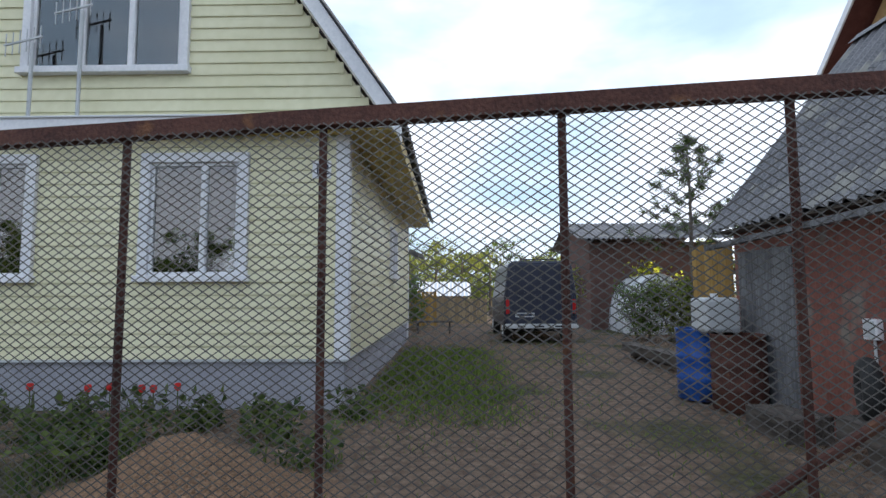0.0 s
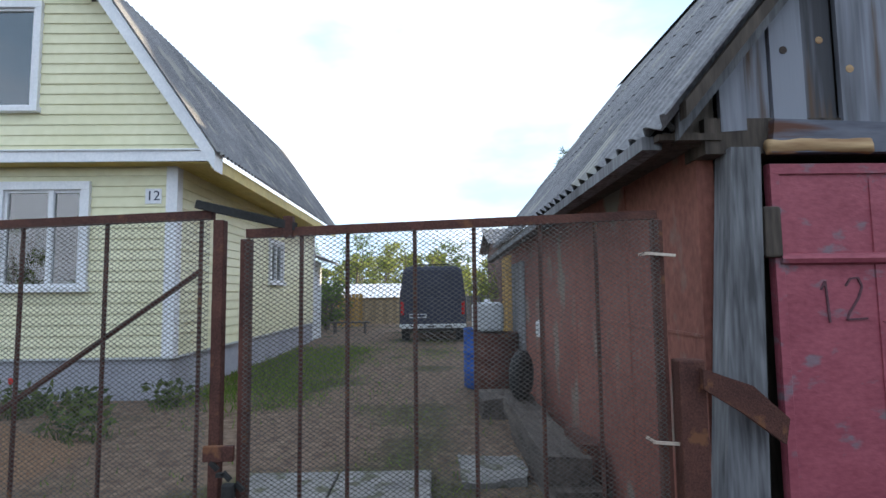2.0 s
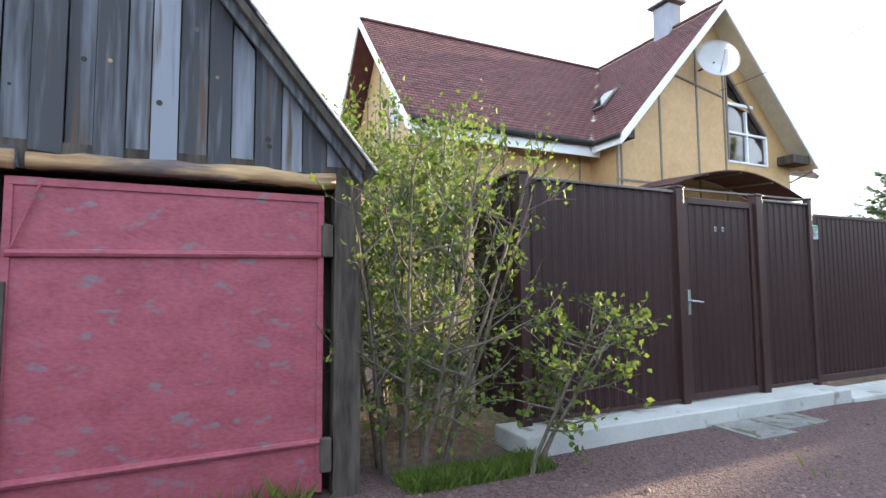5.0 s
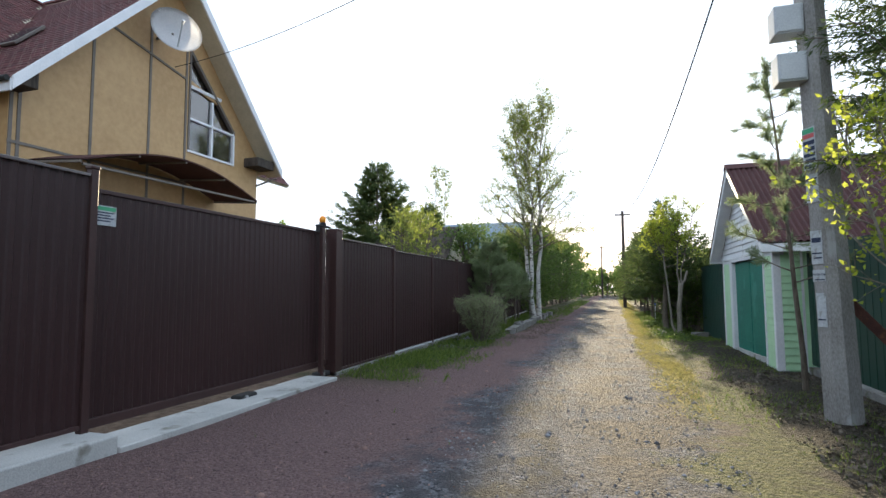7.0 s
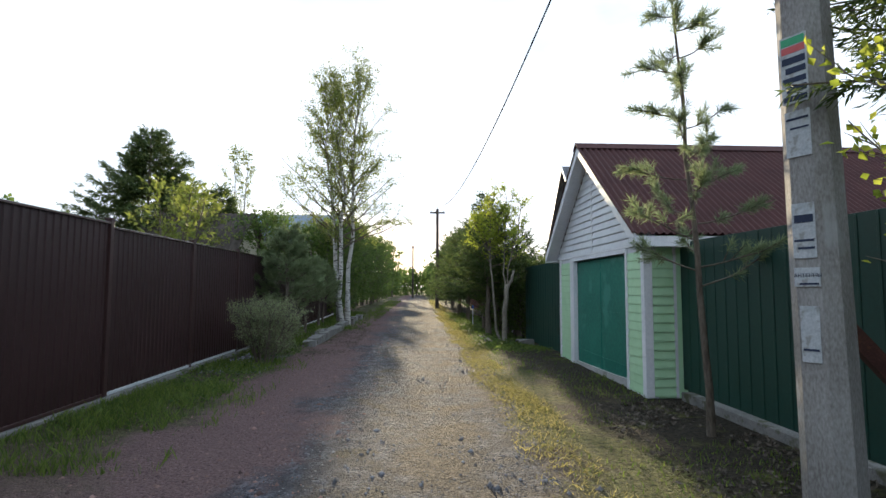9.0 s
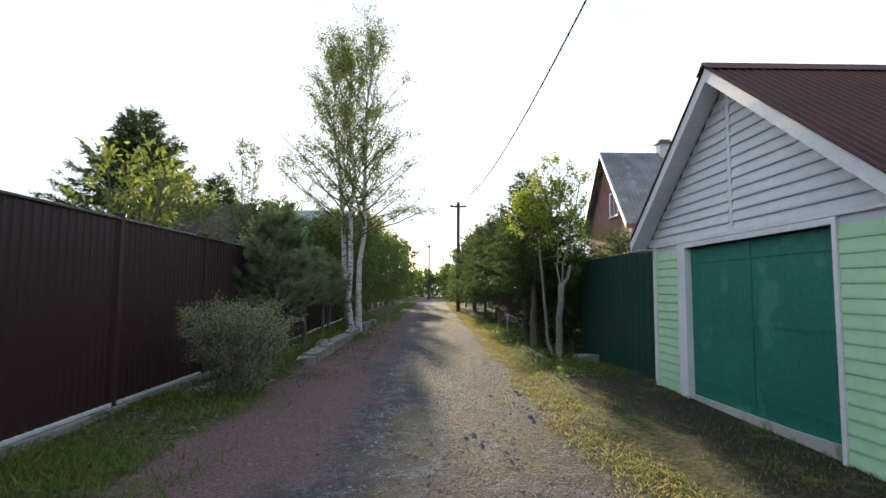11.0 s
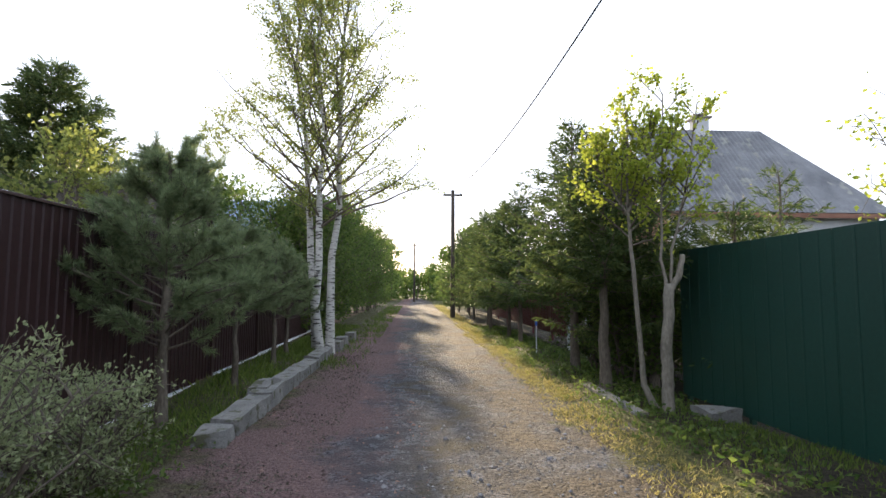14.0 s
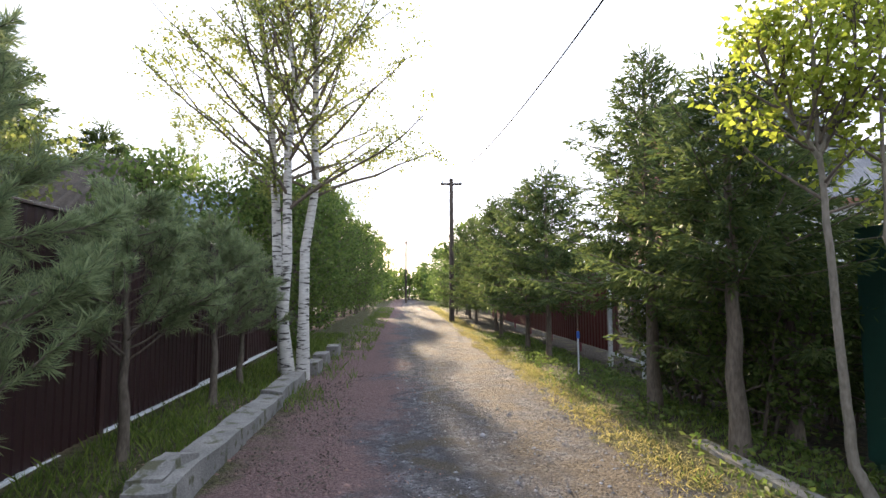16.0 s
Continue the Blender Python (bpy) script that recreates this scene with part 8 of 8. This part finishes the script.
def van():
    v = tagged(empty("van", -16.55, -4.25, 0), "dark blue-grey panel van parked with its rear to the lane", "van")
    # body: cross-sections along x, tapering to the roof
    def section(x, w, wt, z0, zs, zt):
        return [(x, -w, z0), (x, w, z0), (x, w, zs), (x, wt + 0.05, zt - 0.10), (x, wt - 0.08, zt), (x, -wt + 0.08, zt), (x, -wt - 0.05, zt - 0.10), (x, -w, zs)]
    secs = [section(0.0, 0.95, 0.78, 0.50, 1.30, 2.16), section(-0.06, 0.99, 0.82, 0.45, 1.30, 2.25), section(-3.4, 1.0, 0.84, 0.45, 1.30, 2.28), section(-3.9, 1.0, 0.82, 0.45, 1.25, 2.15), section(-4.5, 0.98, 0.80, 0.45, 1.15, 1.35), section(-5.4, 0.90, 0.72, 0.45, 0.90, 1.05)]
    verts = [p for s in secs for p in s]
    faces = [tuple(range(7, -1, -1))] + [tuple(range(len(verts) - 8, len(verts)))]
    for i in range(len(secs) - 1):
        for k in range(8):
            a, b = i * 8 + k, i * 8 + (k + 1) % 8
            faces.append((a, b, b + 8, a + 8))
    body = data_object("body", verts, faces, VAN, v)
    bm = bmesh.new()
    bm.from_mesh(body.data)
    bmesh.ops.recalc_face_normals(bm, faces=bm.faces)
    bmesh.ops.bevel(bm, geom=bm.edges[:], offset=0.03, segments=2, affect="EDGES")
    bm.to_mesh(body.data)
    bm.free()
    for s in (-1, 1):
        d = part("rear_door", boxed(0.0, min(0.012 * s, 0.86 * s), 0.56, 0.022, max(0.012 * s, 0.86 * s), 1.32, 0.012), VAN, v)
        part("rear_door_panel", prism([(0.02 * s, 1.38), (0.82 * s, 1.38), (0.70 * s, 2.02), (0.02 * s, 2.02)], "x", -0.01, 0.012), VAN, d)
        part("hinge", boxed(0.0, 0.88 * s - 0.03, 0.75, 0.03, 0.88 * s + 0.03, 0.82), BLACK, d)
        t = part("tail_light", boxed(-0.03, 0.90 * s - 0.05, 0.80, 0.025, 0.90 * s + 0.05, 1.20, 0.012), REDLAMP, v, "red tail light")
        w = part("wheel", bar((-0.9, 0.72 * s, 0.34), (-0.9, 0.96 * s, 0.34), 0.68, sides=24), BLACK, v)
        part("rim", bar((-0.9, 0.955 * s, 0.34), (-0.9, 0.97 * s, 0.34), 0.36, sides=16), GREYPLASTIC, w)
        w = part("wheel", bar((-4.4, 0.72 * s, 0.34), (-4.4, 0.96 * s, 0.34), 0.68, sides=24), BLACK, v)
        part("rim", bar((-4.4, 0.955 * s, 0.34), (-4.4, 0.97 * s, 0.34), 0.36, sides=16), GREYPLASTIC, w)
    part("bumper", boxed(-0.02, -0.98, 0.42, 0.14, 0.98, 0.54, 0.02), GREYPLASTIC, v, "grey step bumper")
    for y in (-0.55, -0.05, 0.45):
        part("bumper_slot", boxed(0.138, y - 0.1, 0.455, 0.143, y + 0.1, 0.50), BLACK, v)
    part("axle", bar((-0.9, -0.8, 0.34), (-0.9, 0.8, 0.34), 0.14, sides=8), BLACK, v)
    p = part("number_plate", boxed(0.022, -0.70, 0.72, 0.03, -0.18, 0.84, 0.003), PAPER, v, "white number plate")
    part("print_bar", boxed(0.03, -0.66, 0.75, 0.032, -0.24, 0.81), INK, p)
    part("roof_ladder", bar((-0.3, -0.5, 2.30), (-0.3, 0.5, 2.30), 0.04), BLACK, v)


van()


def barrel(x, y, mat, label, h=0.88, r=0.29, rings=(0.3, 0.6), name="drum"):
    b = tagged(empty(name, x, y, ground_z(x, y) + 0.02), label, "barrel")
    prof = [(r - 0.02, 0), (r, 0.01)]
    for k in rings:
        prof += [(r, k * h - 0.03), (r + 0.014, k * h), (r, k * h + 0.03)]
    prof += [(r, h - 0.02), (r + 0.012, h), (r - 0.012, h), (r - 0.015, h - 0.12)]
    bm = bmesh.new()
    n = 28
    R = [[bm.verts.new((q * math.cos(2 * math.pi * k / n), q * math.sin(2 * math.pi * k / n), z)) for k in range(n)] for q, z in prof]
    for a, c in zip(R, R[1:]):
        for k in range(n):
            bm.faces.new((a[k], a[(k + 1) % n], c[(k + 1) % n], c[k]))
    part("shell", bm, mat, b, smooth=True)
    part("bottom", bar((0, 0, 0.0), (0, 0, 0.015), 2 * r - 0.04, sides=n), mat, b)
    part("water", bar((0, 0, h - 0.14), (0, 0, h - 0.12), 2 * r - 0.03, sides=n), BLACK, b)
    return b


barrel(-8.95, -3.50, BLUE, "blue steel drum standing by the garage wall")
barrel(-8.35, -3.35, RUST, "rusty dark drum beside the blue one", 0.86)


def ibc(x, y):
    c = tagged(empty("plastic_canister", x, y, 0.88), "pale plastic canister on top of the drums", "canister")
    part("body", boxed(-0.2, -0.22, 0.0, 0.2, 0.22, 0.42, 0.05), GREYPLASTIC, c)
    part("neck", bar((0, 0, 0.42), (0, 0, 0.47), 0.09, sides=12), WHITE, c)


ibc(-8.65, -3.45)


def old_log(x0, x1, y, z0, w, h, label, seed):
    n = 10
    b = rough_block("timber_beam", x0, y - w / 2, z0, x1, y + w / 2, z0 + h, seed, label, DARKGREYWOOD, 0.03, "timber", group="")
    return b


DARKGREYWOOD = material("old_grey_brown_timber", (0.035, 0.028, 0.024), (0.12, 0.10, 0.085), 0.9, fine=25, coarse=5, bump=0.6, stretch=(0.12, 1, 1))
old_log(-6.6, -4.45, -3.36, 0.17, 0.30, 0.17, "weathered square timber lying along the garage wall", 3)
old_log(-6.3, -4.35, -3.32, 0.0, 0.32, 0.17, "rotten timber at the bottom of the pile", 4)
rough_block("timber_offcut", -7.6, -3.72, 0.0, -6.95, -3.28, 0.24, 7, "short grey timber offcut on the ground", DARKGREYWOOD, 0.04, "timber", group="")
rough_block("timber_offcut", -5.0, -3.24, 0.33, -4.55, -3.14, 0.40, 8, "bent rusty scrap on the timber", RUST, 0.03, "scrap", group="")


def tyre(x, y, z, r=0.30, w=0.17, lean_=12, label="old tyre leaning against the garage wall"):
    t = tagged(empty("tyre", x, y, z), label, "tyre")
    bm = bmesh.new()
    n, m = 28, 10
    R = []
    for i in range(n):
        a = 2 * math.pi * i / n
        ring = []
        for k in range(m):
            b = 2 * math.pi * k / m
            rr = r - 0.085 + 0.085 * math.cos(b)
            ring.append(bm.verts.new((rr * math.cos(a), w / 2 * math.sin(b), rr * math.sin(a))))
        R.append(ring)
    for i in range(n):
        for k in range(m):
            bm.faces.new((R[i][k], R[(i + 1) % n][k], R[(i + 1) % n][(k + 1) % m], R[i][(k + 1) % m]))
    bmesh.ops.recalc_face_normals(bm, faces=bm.faces)
    part("tread", bm, BLACK, t, smooth=True).matrix_basis = Matrix.Rotation(radians(-28), 4, "Z") @ Matrix.Rotation(radians(lean_), 4, "X")
    return t


tyre(-6.45, -3.33, 0.58, 0.26, 0.15, 0)


def wall_box(x, z):
    b = tagged(empty("switch_box", x, GYL - 0.06, z), "small white electric box on the garage wall", "switch box")
    part("box", boxed(-0.08, -0.06, 0, 0.08, 0.0, 0.18, 0.01), WHITE, b)
    part("lid", boxed(-0.06, -0.07, 0.02, 0.06, -0.06, 0.16, 0.006), GREYPLASTIC, b)
    part("conduit", bar((0, -0.02, -0.4), (0, -0.02, 0.0), 0.025, sides=8), GREYPLASTIC, b)


wall_box(-6.7, 0.95)


def ochre_panel():
    p = tagged(empty("board_panel", -9.0, -3.02, 0), "ochre-painted board panel at the garage's rear corner", "board panel")
    for i in range(9):
        part("board", boxed(-1.12 + 0.125 * i, -0.012, 0.03, -1.004 + 0.125 * i, 0.012, 2.02 + 0.012 * (i % 3), 0.003), OCHRE, p)
    for z in (0.4, 1.6):
        part("rail", boxed(-1.12, 0.013, z, 0.0, 0.05, z + 0.08), DARKWOOD, p)


ochre_panel()
yard_slab = tagged(empty("paving_slab"), "grey cracked concrete apron inside the gate", "paving slab")
for a, b, c, d in ((-4.25, -3.32, -5.75, -5.02), (-4.25, -3.32, -5.0, -4.28), (-5.2, -4.27, -5.75, -5.02), (-5.2, -4.27, -5.0, -4.28)):
    part("slab", boxed(a, c, -0.06, b, d, 0.035 + 0.008 * ((a + c) % 0.7), 0.01), KERB, yard_slab)


def polytunnel(x, y):
    """A small arched tunnel of milky film on hoops."""
    g = tagged(empty("polytunnel", x, y, 0), "small arched greenhouse of white plastic film", "greenhouse")
    n, verts, faces = 18, [], []
    for k, xx in enumerate((-2.2, 0.0)):
        for i in range(n + 1):
            a = math.pi * i / n
            verts.append((xx, -1.0 * math.cos(a), 1.95 * math.sin(a) ** 0.8))
    for i in range(n):
        faces.append((i, i + 1, n + 2 + i, n + 1 + i))
    faces += [tuple(range(n, -1, -1)), tuple(range(n + 1, 2 * n + 2))]
    data_object("film", verts, faces, FILM, g, "milky white plastic film")
    for xx in (0.02, -0.74, -1.46, -2.22):
        V, F = [], []
        tube(V, F, [np.array((xx, -1.015 * math.cos(math.pi * i / n), 1.97 * math.sin(math.pi * i / n) ** 0.8)) for i in range(n + 1)], [0.016] * (n + 1), 6)
        data_object("hoop", V, F, GREYPLASTIC, g)


FILM = material("milky_film", (0.60, 0.62, 0.64), (0.76, 0.78, 0.80), 0.35, fine=14, coarse=2, bump=0.08)
polytunnel(-19.6, 0.15)
for i, (bx, by, bh) in enumerate(((-17.6, -1.15, 1.45), (-17.3, -0.3, 1.5), (-17.7, 0.6, 1.6))):
    broadleaf("currant_bush", bx, by, bh, "leafy green berry bush before the greenhouse", 140 + i, stems=[(0.15 * math.cos(a), 0.15 * math.sin(a), 0.4 * math.cos(a), 0.4 * math.sin(a)) for a in np.linspace(0, 5.5, 7)],
              radius=0.014, crown=0.12, spread=0.4, limbs=8, twigs=5, per_twig=11, leaf=(0.07, 0.05), leaf_mat=HEDGELEAF if i != 1 else OLIVELEAF, category="bush", twig_len=0.25, group="berry bushes")
for x, y, l, a in ((-12.5, -2.6, 2.2, 8), (-12.6, -2.3, 1.9, -6), (-12.2, -2.9, 2.4, 3)):
    q = rough_block("stacked_timber", -l / 2, -0.12, 0, l / 2, 0.12, 0.16, int(l * 10), "old dark timber stacked beyond the drums", DARKGREYWOOD, 0.04, "timber", group="timber stack")
    q.matrix_basis = pose(x, y, 0.02 + 0.14 * (a == 3), 0, 0, a)


def bench(x, y):
    b = tagged(empty("bench", x, y, 0), "low dark wooden bench in the yard", "bench")
    part("seat", boxed(-0.2, -0.7, 0.38, 0.2, 0.7, 0.43, 0.008), DARKWOOD, b)
    for yy in (-0.55, 0.55):
        part("leg", boxed(-0.16, yy - 0.03, 0, 0.16, yy + 0.03, 0.38), DARKWOOD, b)


bench(-20.5, -7.3)
rough_block("broken_slab", -5.5, -4.05, -0.05, -4.9, -3.55, 0.05, 55, "flat broken concrete slab lying in the yard", KERB, 0.05, "paving slab", group="")

# flower bed before the yellow house
flat_weeds("bed_plants", 9000, -8.2, -5.9, -12.5, -7.6, 0.12, 61, "dark green leafy plants in the flower bed", DARKLEAF, lambda x, y: max(0, 1.7 * tufty(x, y, 1.1, 20) - 0.62) * (0 if ((x + 5.55) / 0.8) ** 2 + ((y + 8.4) / 0.9) ** 2 < 1 else 1) * (1 if x < -6.3 else 0.5), 0.30)
blades("bed_grass", scatter(4500, -8.2, -5.6, -13, -7.6, 62, lambda x, y: max(0, 1.5 * tufty(x, y, 1.1, 20) - 0.5) * (0 if ((x + 5.55) / 0.75) ** 2 + ((y + 8.4) / 0.85) ** 2 < 1 else 1)), 0.18, 0.010, DARKLEAF, 62, "long leaves among the bed plants")


def tulip(x, y, seed):
    t = tagged(empty("tulip", x, y, ground_z(x, y)), "red tulip in the flower bed", "flower", group="red tulips")
    rng = np.random.default_rng(seed)
    part("stem", bar((0, 0, 0), (0.02, 0, 0.38), 0.012, sides=6), DARKLEAF, t)
    bm = bmesh.new()
    bmesh.ops.create_uvsphere(bm, u_segments=10, v_segments=7, radius=0.035, matrix=Matrix.Translation((0.02, 0, 0.42)) @ Matrix.Diagonal((1, 1, 1.4, 1)))
    bmesh.ops.delete(bm, geom=[v for v in bm.verts if v.co.z > 0.455], context="VERTS")
    part("petals", bm, PETAL, t)
    leaves("leaf", np.zeros((3, 3)), rng.normal(0, 0.4, (3, 3)) + (0, 0, 1), 0.30, 0.05, DARKLEAF, t, rng, spread=0.1)


for i, (x, y) in enumerate(((-7.7, -10.5), (-7.75, -10.3), (-7.6, -9.75), (-7.7, -9.55), (-7.8, -11.2), (-7.65, -9.9))):
    tulip(x, y, i)
